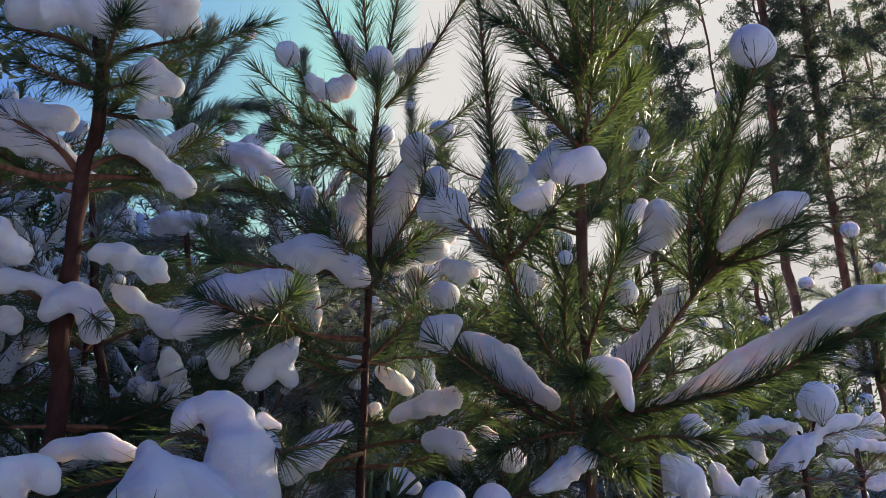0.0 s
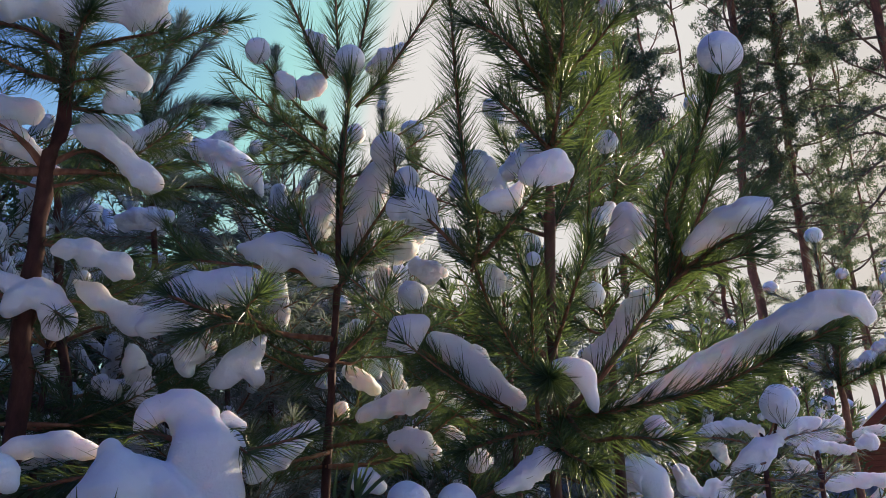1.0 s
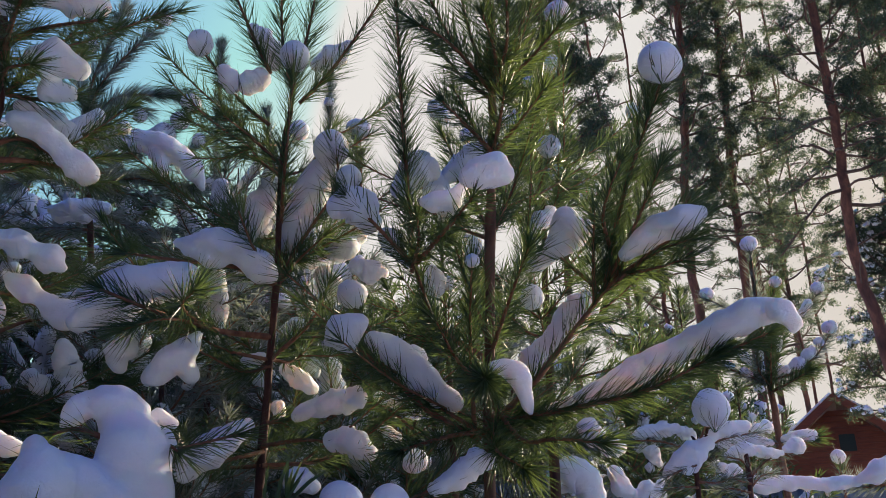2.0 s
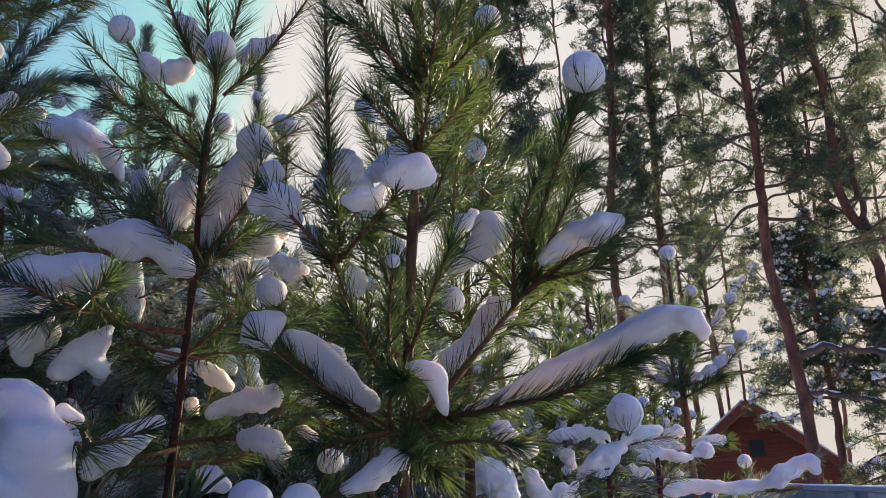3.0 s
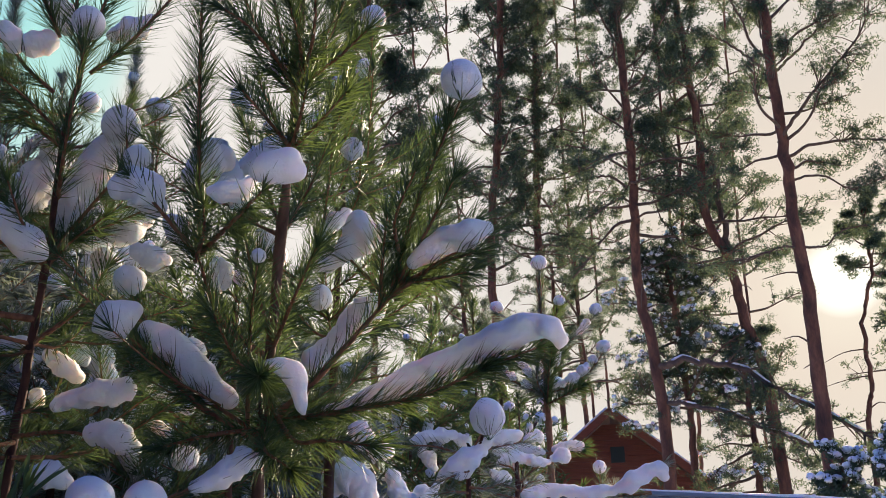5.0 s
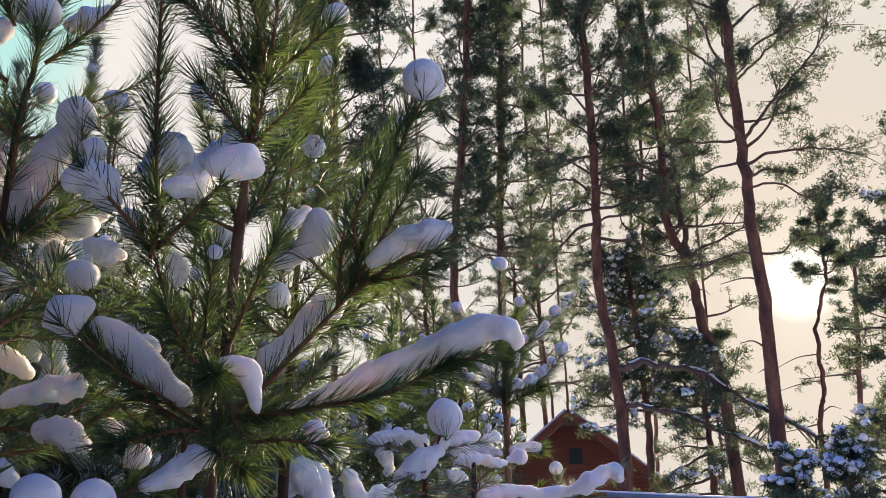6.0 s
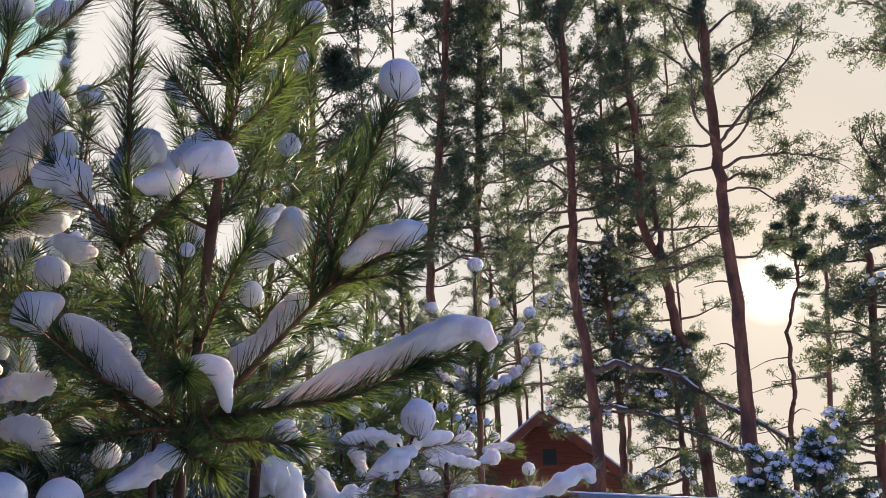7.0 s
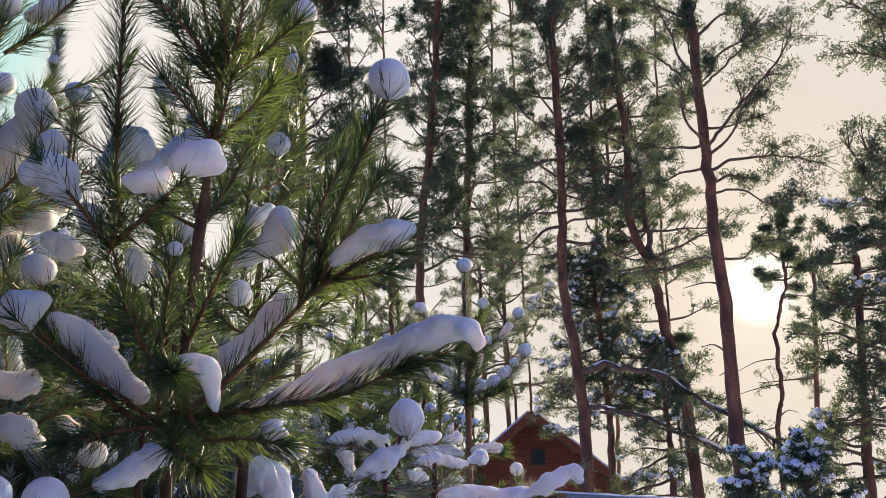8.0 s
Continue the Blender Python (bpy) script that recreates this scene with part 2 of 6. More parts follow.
def ball_shape(level):
    bm = bmesh.new()
    bmesh.ops.create_icosphere(bm, subdivisions=level, radius=1.0)
    v = np.array([a.co[:] for a in bm.verts])
    f = np.array([[a.index for a in c.verts] for c in bm.faces])
    bm.free()
    return v, f


LOW_V, LOW_F = ball_shape(1)
BALL_V, BALL_F = ball_shape(2)
FINE_V, FINE_F = ball_shape(4)


def snow_ball(c, r, rough, coarse=False):
    """A rounded cap of snow, flatter below, uneven all round."""
    shape, faces = (FINE_V, FINE_F) if not coarse and r > 0.022 and abs(c[0]) < 2 and c[1] < 2.9 else (BALL_V, BALL_F) if c[1] < 3.6 else (LOW_V, LOW_F)
    bend = np.zeros(len(shape))
    for k in range(5):
        w = RNG.normal(0, 1.5 + 0.7 * k, 3)
        bend += np.sin(shape @ w + RNG.uniform(0, 6.28)) / (1.6 + 1.2 * k)
    v = shape * (1 + rough * 0.45 * bend)[:, None] * [RNG.uniform(0.95, 1.05), RNG.uniform(0.95, 1.05), RNG.uniform(0.94, 1.06)]
    v[:, 2] = np.where(v[:, 2] < 0, v[:, 2] * 0.92, v[:, 2])
    return np.asarray(c) + v * r, faces


def collar(c, r):
    """Needles of the shoot's tip that hold a ball of snow from below and lie against its sides."""
    count = int(8 + 260 * r)
    a = RNG.uniform(0, 2 * np.pi, count)
    out = np.stack([np.cos(a), np.sin(a), a * 0], 1)
    up = np.array([[0, 0, 1.0]])
    c = np.asarray(c)[None, :]
    lean = RNG.uniform(-0.75, -0.25, (count, 1))
    top = lean + RNG.uniform(0.4, 1.0, (count, 1))
    gap = RNG.uniform(1.05, 1.22, (count, 1))
    base = c - up * r * 1.25 + out * 0.003
    mid = c + r * gap * (out * np.cos(lean) + up * np.sin(lean))
    end = c + r * (gap + 0.04) * (out * np.cos(top) + up * np.sin(top)) + RNG.normal(0, 0.08 * r, (count, 3))
    p = np.cross(mid - base, out)
    p /= np.linalg.norm(p, axis=1)[:, None] + 1e-9
    w = 0.00065
    verts = np.stack([base + w * p, base + w * 0.6 * out, base - w * p, mid + w * p, mid + w * 0.6 * out, mid - w * p, end], 1).reshape(-1, 3)
    o = np.arange(count)[:, None] * 7
    quads = np.concatenate([o + np.array([[k, k + 1, 4 + k, 3 + k]]) for k in range(2)])
    tris = np.concatenate([o + np.array([[3 + k, 4 + k, 6]]) for k in range(2)])
    attach("needles", mesh_from("needles", verts, [quads, tris], NEEDLES), GROWING[0])


def lump(points, squash=0.9, rough=0.22, name="snow_clump", label="soft white snow lying on a pine branch", group="snow on the pines", mat=None, steps=None, sides=24, clear=0.8):
    """A clump of snow: a swollen, uneven roll of snow through (x, y, z, radius) points."""
    p = np.asarray(points, dtype=float)
    if steps is None:
        cap_rolls(p, clear)
    if len(p) == 1:
        verts, tris = snow_ball(p[0, :3], p[0, 3], rough, steps is not None)
        if name is None:
            return verts, tris
        if p[0, 3] > 0.014 and p[0, 1] < 3.4:
            collar(p[0, :3], p[0, 3])
        return tagged(new(name, mesh_from(name, verts, [tris], mat or SNOW, True)), label, "snow", group)
    steps = steps or 10 * (len(p) - 1) + 4
    core = spline(p, steps)
    core[:, 3] *= 1 + 0.16 * np.sin(np.linspace(0, 2.1 * len(p), steps + 1) + RNG.uniform(0, 6.28)) * RNG.uniform(0.4, 1.0)
    ends = np.minimum(np.arange(steps + 1), np.arange(steps + 1)[::-1]) / 4.0
    line, rad = core[:, :3], np.maximum(core[:, 3] * (0.88 + 0.12 * np.clip(ends, 0, 1)), 0.004)
    t, u, v = frames_along(line)
    # rounded ends
    k = 5
    a = np.linspace(np.pi / 2, 0.12, k)
    head = [line[0] - t[0] * rad[0] * math.sin(x) for x in a]
    tail = [line[-1] + t[-1] * rad[-1] * math.sin(x) for x in a[::-1]]
    full = np.vstack([head, line, tail])
    rr = np.concatenate([np.maximum(rad[0] * np.cos(a), 0.0006), rad, np.maximum(rad[-1] * np.cos(a[::-1]), 0.0006)])
    uu = np.vstack([np.repeat(u[:1], k, 0), u, np.repeat(u[-1:], k, 0)])
    vv = np.vstack([np.repeat(v[:1], k, 0), v, np.repeat(v[-1:], k, 0)])
    th = np.linspace(0, 2 * np.pi, sides, endpoint=False)
    verts = full[:, None, :] + rr[:, None, None] * (np.cos(th)[None, :, None] * uu[:, None, :] + np.sin(th)[None, :, None] * vv[:, None, :])
    verts = verts.reshape(-1, 3)
    mid = np.repeat(full, sides, 0)
    big = np.repeat(rr, sides)
    scale = 1.0 / max(rad.mean() * 1.5, 0.01)
    seed = Vector(RNG.uniform(-40, 40, 3))
    for j in range(len(verts)):
        c = Vector(verts[j])
        d = rough * noise.noise(c * scale + seed) + rough * 0.5 * noise.noise(c * scale * 2.4 + seed) + rough * 0.32 * noise.noise(c * scale * 5.0 + seed)
        verts[j] += (verts[j] - mid[j]) * d * 1.7
        if verts[j, 2] < mid[j, 2] + 0.2 * big[j]:
            hang = noise.noise(c * scale * 1.5 + seed * 2)
            verts[j, 2] -= big[j] * max(-0.35, hang) * 0.5
        verts[j, 2] = mid[j, 2] + (verts[j, 2] - mid[j, 2]) * (squash if verts[j, 2] < mid[j, 2] else 1.0)
    n = len(full)
    i, j = np.meshgrid(np.arange(n - 1), np.arange(sides), indexing="ij")
    m = (j + 1) % sides
    quads = np.stack([i * sides + j, i * sides + m, (i + 1) * sides + m, (i + 1) * sides + j], -1).reshape(-1, 4)
    caps = np.array([np.arange(sides)[::-1], (n - 1) * sides + np.arange(sides)])
    if name is None:
        return verts, quads
    me = mesh_from(name, verts, [quads, caps], mat or SNOW, True)
    return tagged(new(name, me), label, "snow", group)


def mound(rolls, fine=0.006, rough=0.17, clear=0.8, label="thick soft snow heaped over a pine branch"):
    """Several rolls of snow grown together into one soft heap."""
    verts, quads, tris, at = [], [], [], 0
    for points in rolls:
        v, f = lump(points, name=None, rough=rough, clear=clear)
        (quads if f.shape[1] == 4 else tris).append(f + at)
        if f.shape[1] == 4:
            n = len(v)
            side = 24
            first, last = np.arange(side), n - side + np.arange(side)
            for ring in (first[::-1], last):
                tris.append(np.array([[ring[0], ring[k], ring[k + 1]] for k in range(1, side - 1)]) + at)
        verts.append(v)
        at += len(v)
    faces = [np.vstack(quads)] if quads else []
    if tris:
        faces.append(np.vstack(tris))
    ob = tagged(new("snow_clump", mesh_from("snow_clump", np.vstack(verts), faces, SNOW, True)), label, "snow", "snow on the pines")
    melt = ob.modifiers.new("merge", "REMESH")
    melt.mode, melt.voxel_size, melt.use_smooth_shade = "VOXEL", fine, True
    relax = ob.modifiers.new("relax", "SMOOTH")
    relax.factor, relax.iterations = 0.5, 2
    return ob


def spray(tree, shoots, dense, rng, length=0.066, width=0.0011, r=0.005, mat=None):
    """One branch with its side shoots in one mesh, and their needles in another. shoots: lists of points, the first is the branch."""
    pieces, nv, nq, nt3, at = [], [], [], [], 0
    for k, pts in enumerate(shoots):
        line = spline(pts, 6)
        rr = r if k == 0 else 0.003
        pieces.append(tube(line, np.linspace(rr, 0.0015, 7), 5))
        run = np.linalg.norm(np.diff(line, axis=0), axis=1).sum()
        v, q, t3 = needle_cloud(line, max(20, int(dense * run)), length, rng, (25, 62), width, False, 0.25 if k == 0 else 0.0)
        nv.append(v), nq.append(q + at), nt3.append(t3 + at)
        at += len(v)
    v, q = join(pieces)
    stem = attach("branch", mesh_from("branch", v, [q], TWIG, True), tree)
    attach("needles", mesh_from("needles", np.vstack(nv), [np.vstack(nq), np.vstack(nt3)], mat or NEEDLES), stem)
    return stem


LOOSE_SNOW = []


def wild_pine(x, y, height, spread, rng, label, tops=0.42, snowy=0.5, dense=700, low=0.9, width=0.0012, tree=None, points=None, r0=0.026, per=5, away=None, length=0.066, leaf=None):
    """A young pine out of whorls of branches, each with side shoots, and snow on many of them. away: keeps the whorls on the side of that direction."""
    grown = tree is not None
    tree = tree or tree_root("pine_tree", x, y, label)
    pts = points or [(x, y, 0), (x + rng.normal(0, 0.03), y + rng.normal(0, 0.03), height * 0.5), (x, y, height)]
    if not grown:
        trunk(tree, pts, r0, 0.005)
    line = spline(pts, 40)
    z, level, spin = height, 0, rng.uniform(0, 6.28)
    if not grown:
        top = line[-1]
        spray(tree, [[line[-6], top, top + [0, 0, 0.12]], [top, top + [0.05, 0.06, 0.14]], [top, top + [-0.07, 0.03, 0.13]]], dense, rng, length, width, mat=leaf)
    while True:
        z -= tops * rng.uniform(0.75, 1.05)
        level += 1
        if z < low:
            break
        c = line[np.argmin(np.abs(line[:, 2] - z))]
        reach = spread * min(1.0, 0.3 + (height - z) / height * 1.1)
        spin += 0.6
        for k in range(per):
            az = spin + k * 2 * math.pi / per + rng.uniform(-0.3, 0.3)
            d = np.array([math.cos(az), math.sin(az), 0])
            if away is not None and d @ np.array(away) < 0.0:
                continue
            ln = reach * rng.uniform(0.75, 1.1)
            up = math.radians(max(10, 60 - 13 * level + rng.uniform(-8, 8)))
            side = np.array([-d[1], d[0], 0])
            p1 = c + d * ln * 0.5 * math.cos(up) + [0, 0, ln * 0.5 * math.sin(up) - 0.02]
            p2 = c + d * ln * math.cos(up) + [0, 0, ln * math.sin(up) + 0.05]
            shoots, ends = [[c, p1, p2]], [(p1, p2)]
            for f in (0.3, 0.55, 0.8):
                for s in (-1, 1):
                    if ln < 0.3 and f < 0.5:
                        continue
                    q = c + (p1 - c) * f * 2 if f < 0.5 else p1 + (p2 - p1) * (f * 2 - 1)
                    e = q + (d * 0.7 + s * 0.65 * side + [0, 0, rng.uniform(0.2, 0.7)]) * 0.24 * rng.uniform(0.6, 1.2)
                    shoots.append([q, (q + e) / 2 - [0, 0, 0.012], e])
                    ends.append((q, e))
            spray(tree, shoots, dense, rng, length, width, 0.003 + 0.007 * ln, leaf)
            for q, e in ends:
                if rng.random() < snowy * 0.35:
                    r = rng.uniform(0.018, 0.036)
                    cap = (*(e + [0, 0, r * 0.7]), r)
                    if snowy > 1 and rng.random() < 0.75:
                        # a pad along the shoot
                        LOOSE_SNOW.append([(*(q * 0.7 + e * 0.3 + [0, 0, r * 0.4]), r * 0.55), (*(q * 0.3 + e * 0.7 + [0, 0, r * 0.6]), r * 0.95), cap])
                    else:
                        LOOSE_SNOW.append([cap])
            if rng.random() < snowy and ln > 0.25:
                r = rng.uniform(0.024, 0.042)
                o = np.array([0, 0, r * 0.5])
                LOOSE_SNOW.append([(*(c + (p1 - c) * 1.2 + o), r * 0.8), (*((p1 + p2) / 2 + o), r), (*(p2 + o * 0.6), r * 0.85)])
    return tree


# ---------------------------------------------------------------- ground
def snow_ground():
    n = 90
    g = np.linspace(-1, 1, n)
    s = np.sign(g) * (np.abs(g) ** 3) * 900 + g * 12
    xs, ys = np.meshgrid(s, s, indexing="ij")
    zs = 0.10 * np.sin(xs * 0.31 + 1) * np.cos(ys * 0.27) + 0.05 * np.sin(xs * 0.9) * np.sin(ys * 0.8 + 2) - 0.1
    zs *= np.clip(60 / (np.hypot(xs, ys) + 1), 0, 1)
    verts = np.stack([xs, ys, zs], -1).reshape(-1, 3)
    i, j = np.meshgrid(np.arange(n - 1), np.arange(n - 1), indexing="ij")
    quads = np.stack([i * n + j, (i + 1) * n + j, (i + 1) * n + j + 1, i * n + j + 1], -1).reshape(-1, 4)
    ob = new("ground", mesh_from("ground", verts, [quads], SNOW_FAR, True))
    tagged(ob, "deep white snow covering the forest ground", "ground", kind="structure")


snow_ground()


# ---------------------------------------------------------------- old pines far behind
def tuft_cloud(centres, rng, size=0.11, blades=14, width=0.011, up=0.35):
    """Sprays of blades round many twig ends: one triangle a blade."""
    c = np.repeat(np.asarray(centres), blades, 0)
    m = len(c)
    way = rng.normal(0, 1, (m, 3)) + [0, 0, up]
    way /= np.linalg.norm(way, axis=1)[:, None]
    ln = size * rng.uniform(0.6, 1.25, (m, 1))
    p = np.cross(way, rng.normal(0, 1, (m, 3)))
    p /= np.linalg.norm(p, axis=1)[:, None]
    root = c + rng.normal(0, 0.34 * size, (m, 3))
    verts = np.stack([root + p * width, root - p * width, root + way * ln * 0.72], 1).reshape(-1, 3)
    return verts, np.arange(m * 3).reshape(-1, 3)


def limb(tree, start, way, length, r, rng, tufts, leafy=0.45, sag=0.1, twigs=9):
    """A crooked limb with twigs; appends the twig ends to tufts."""
    s = np.array(start, dtype=float)
    w = np.array(way, dtype=float)
    w /= np.linalg.norm(w)
    n = 5
    pts = [s]
    for k in range(n):
        w = w + rng.normal(0, 0.24, 3) + [0, 0, -sag * 0.3 + 0.10 * k / n]
        w /= np.linalg.norm(w)
        pts.append(pts[-1] + w * length / n)
    line = spline(pts, 12)
    pieces = [tube(line, np.linspace(r, r * 0.22, 13), 4)]
    for k in range(int(twigs * 0.78)):
        f = rng.uniform(leafy, 1.0)
        q = line[min(12, int(f * 12))]
        d = w + rng.normal(0, 0.75, 3) + [0, 0, 0.25]
        d /= np.linalg.norm(d)
        tl = length * rng.uniform(0.12, 0.30)
        bent = spline([q, q + d * tl * 0.5 + rng.normal(0, 0.03, 3), q + d * tl + [0, 0, 0.05]], 2 if s[1] < 13 else 1)
        pieces.append(tube(bent, np.linspace(r * 0.4, r * 0.15, len(bent)), 3))
        # a flat cushion of tufts at the twig's end
        heart, inner = q + d * tl * rng.uniform(0.85, 1.0), q + d * tl * rng.uniform(0.35, 0.7)
        wide = min(0.095, 0.035 + 0.032 * length) * rng.uniform(0.6, 1.3)
        for j in range(10):
            tufts.append((heart if j < 7 else inner) + rng.normal(0, wide, 3) * [1, 1, 0.45])
    v, f = join(pieces)
    return attach("limb", mesh_from("limb", v, [f], LIMB, True), tree)


def bough(tree, points, r, rng, tufts, leafy=0.4, twigs=14, snow=0.0):
    """A long bough through given points, with twigs; snow: the thickness of the snow along its top."""
    line = spline(points, 24)
    line[1:] += rng.normal(0, r * 0.35, (24, 3))
    pieces = [tube(line, np.linspace(r, r * 0.3, 25), 6)]
    run = np.linalg.norm(np.diff(line, axis=0), axis=1).sum()
    for k in range(twigs):
        f = rng.uniform(leafy, 1.0)
        q = line[min(24, int(f * 24))]
        d = line[min(24, int(f * 24) + 1)] - line[max(0, int(f * 24) - 1)]
        d = d / (np.linalg.norm(d) + 1e-9) + rng.normal(0, 0.7, 3)
        d /= np.linalg.norm(d)
        tl = min(0.9, run * 0.25) * rng.uniform(0.4, 1.0)
        pieces.append(tube(spline([q, q + d * tl * 0.5 + [0, 0, 0.03], q + d * tl], 4), np.linspace(r * 0.3, r * 0.12, 5), 4))
        heart = q + d * tl * rng.uniform(0.7, 1.0)
        for j in range(10):
            tufts.append(heart + rng.normal(0, 0.09, 3) * [1, 1, 0.45])
    v, f = join(pieces)
    attach("limb", mesh_from("limb", v, [f], LIMB, True), tree)
    if snow:
        for a, b in ((3, 9), (10, 15), (16, 23)):
            lump([(*(line[i] + [0, 0, r * 0.7]), snow * rng.uniform(0.6, 1.1)) for i in range(a, b, 2)], label="snow lying along an old pine's limb", group="snow on far trees", mat=SNOW_FAR, sides=10)


def old_pine(points, r0, r1, rng, label, first, count, reach, leafy=0.45, size=0.125, blades=9, up=0.25, snow=0, twigs=9, low_dead=4, name="old_pine_tree", group="tall old pines", width=0.0138, snow_size=0.08, boughs=(), leaf=None, top_sway=0.0):
    """A tall pine: trunk through the points, limbs from height `first` up."""
    x, y, z = points[0]
    tree = tree_root(name, x, y, label, "pine tree", group, z)
    steps = 40
    line = spline(points, steps)
    line[1:-1] += rng.normal(0, 0.02, (steps - 1, 3)) * [1, 1, 0]
    if r0 < 0.08 and top_sway:
        sway = np.linspace(0, 7.5, steps + 1) + rng.uniform(0, 6.28)
        line += np.stack([np.sin(sway), np.cos(sway * 0.8), sway * 0], 1) * top_sway
    v, q = tube(line, r0 + (r1 - r0) * np.linspace(0, 1, steps + 1) ** 0.9, 12, 0.05, rng)
    attach("trunk", mesh_from("trunk", v, [q], BARK_OLD, True), tree)
    tufts = []
    top = line[-1, 2]
    for k in range(count):
        f = (k + rng.uniform(0, 1)) / count
        z = first + (top - first) * f
        c = line[np.argmin(np.abs(line[:, 2] - z))]
        az = k * 2.4 + rng.uniform(-0.5, 0.5)
        up_k = up + 0.5 * f + rng.normal(0, 0.12)
        ln = reach * (1 - 0.55 * f) * rng.uniform(0.6, 1.15)
        limb(tree, c, (math.cos(az), math.sin(az), up_k), ln, 0.018 + 0.011 * ln, rng, tufts, leafy, twigs=twigs)
    for pts, thick, twig_count, white in boughs:
        bough(tree, pts, thick, rng, tufts, twigs=twig_count, snow=white)
    for k in range(low_dead):
        z = first - rng.uniform(0.2, 4.0)
        c = line[np.argmin(np.abs(line[:, 2] - z))]
        az = rng.uniform(0, 6.28)
        d = np.array([math.cos(az), math.sin(az), rng.uniform(-0.3, 0.2)])
        ln = rng.uniform(0.6, 1.8)
        bent = spline([c, c + d * ln * 0.5 + [0, 0, 0.08], c + d * ln + rng.normal(0, 0.1, 3)], 6)
        v, f4 = tube(bent, np.linspace(0.022, 0.006, 7), 5)
        attach("dead_limb", mesh_from("dead_limb", v, [f4], LIMB, True), tree)
    v, f3 = tuft_cloud(tufts, rng, size, blades, width)
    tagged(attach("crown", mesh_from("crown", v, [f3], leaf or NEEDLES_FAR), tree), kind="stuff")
    if snow:
        # the snow lies in patches, each of a dozen cushions or so
        spots = np.array(tufts)
        pick = []
        for k in range(max(1, snow // 12)):
            c = spots[rng.integers(len(spots))]
            near = np.nonzero(np.linalg.norm((spots - c) * [1, 1, 1.8], axis=1) < snow_size * 5.5)[0]
            pick += [spots[i] for i in rng.permutation(near)[:12]]
        snow_on_tufts(pick, rng, snow_size * 0.5, snow_size * 1.15, group == "low bushes")
    return tree


def snow_on_tufts(places, rng, lo=0.05, hi=0.11, round_ones=False):
    """Many small cushions of snow on far foliage, in one mesh."""
    vs, fs = [], []
    for k, c in enumerate(places):
        r = rng.uniform(lo, hi)
        shape, faces = (BALL_V, BALL_F) if round_ones else (LOW_V, LOW_F)
        wob = 1 + 0.16 * np.sin(shape @ rng.normal(0, 2.0, 3) + rng.uniform(0, 6))[:, None]
        v = shape * wob * r * [rng.uniform(0.85, 1.25), rng.uniform(0.85, 1.25), 0.85]
        vs.append(v + np.asarray(c) + [0, 0, 0.03 + 0.3 * r])
        fs.append(faces + k * len(shape))
    ob = new("branch_snow", mesh_from("branch_snow", np.vstack(vs), [np.vstack(fs)], SNOW_FAR, True))
    tagged(ob, "small cushions of snow on far pine foliage", "snow", "snow on far trees", "stuff")


old_pine([(5.36, 19.42, 0), (5.2, 19.04, 4.75), (4.89, 18.28, 7.97), (4.34, 16.76, 11.5), (3.99, 15.73, 13.18), (3.28, 13.67, 16.54)], 0.1, 0.05, np.random.default_rng(101), "tall old pine with reddish bark and sparse dark crown", 9.83, 80, 2.2, twigs=20, width=0.0138)
old_pine([(10.32, 23.13, 0), (9.95, 22.57, 5.64), (9.26, 21.42, 10.5), (8.96, 20.04, 13.48), (8.3, 17.97, 16.78), (7.54, 15.62, 20.55)], 0.15, 0.08, np.random.default_rng(102), "tall old pine with reddish bark and sparse dark crown", 10.19, 84, 2.4, twigs=14, width=0.0138)
old_pine([(12.32, 24.43, 0), (11.95, 23.81, 5.99), (11.32, 22.52, 11.23), (10.91, 21.52, 13.66), (10.13, 19.51, 17.21), (9.28, 17.32, 21.06)], 0.15, 0.08, np.random.default_rng(103), "tall old pine with reddish bark and sparse dark crown", 10.73, 84, 2.4, twigs=14, width=0.0138)
old_pine([(13.06, 19.11, 0), (12.87, 18.92, 4.03), (12.49, 18.54, 7.01), (11.97, 18.17, 9.02), (11.54, 17.29, 11.39), (10.58, 15.81, 14.45), (9.5, 14.14, 17.92)], 0.17, 0.09, np.random.default_rng(104), "tall old pine with a straight reddish trunk", 9.98, 54, 2.8, twigs=16, width=0.0138, boughs=[([(12.61, 18.54, 6.72), (12.75, 17.96, 6.69), (13.09, 17.23, 6.57), (13.62, 16.41, 6.17), (14.23, 15.8, 5.49), (14.92, 15.16, 4.85), (15.46, 14.59, 4.3)], 0.095, 40, 0.035), ([(12.8, 18.65, 5.79), (12.99, 17.93, 5.61), (13.48, 17.01, 5.26), (14.13, 16.2, 4.68), (14.66, 15.53, 4.24)], 0.07, 30, 0.03), ([(11.46, 17.46, 11.18), (11.12, 17.73, 11.56), (10.66, 18.14, 11.56), (10.18, 18.55, 11.3)], 0.04, 12, 0), ([(11.49, 17.4, 11.25), (11.66, 16.94, 11.17), (12.02, 16.44, 11.11), (12.58, 15.79, 10.79)], 0.04, 12, 0)])
old_pine([(15.57, 17.87, 0), (15.34, 17.83, 6.4), (14.88, 17.76, 7.88), (14.45, 17.51, 9.36), (13.78, 17.4, 10.7), (13.24, 16.56, 12.79), (12.4, 15.63, 14.88), (11.01, 14.1, 18.3)], 0.16, 0.08, np.random.default_rng(105), "leaning old pine with a forked trunk", 9.15, 48, 2.7, twigs=16, width=0.0138, boughs=[([(14.51, 17.53, 9.21), (14.18, 17.21, 10.7), (13.92, 16.98, 11.74), (13.28, 16.41, 13.58)], 0.1, 16, 0)])
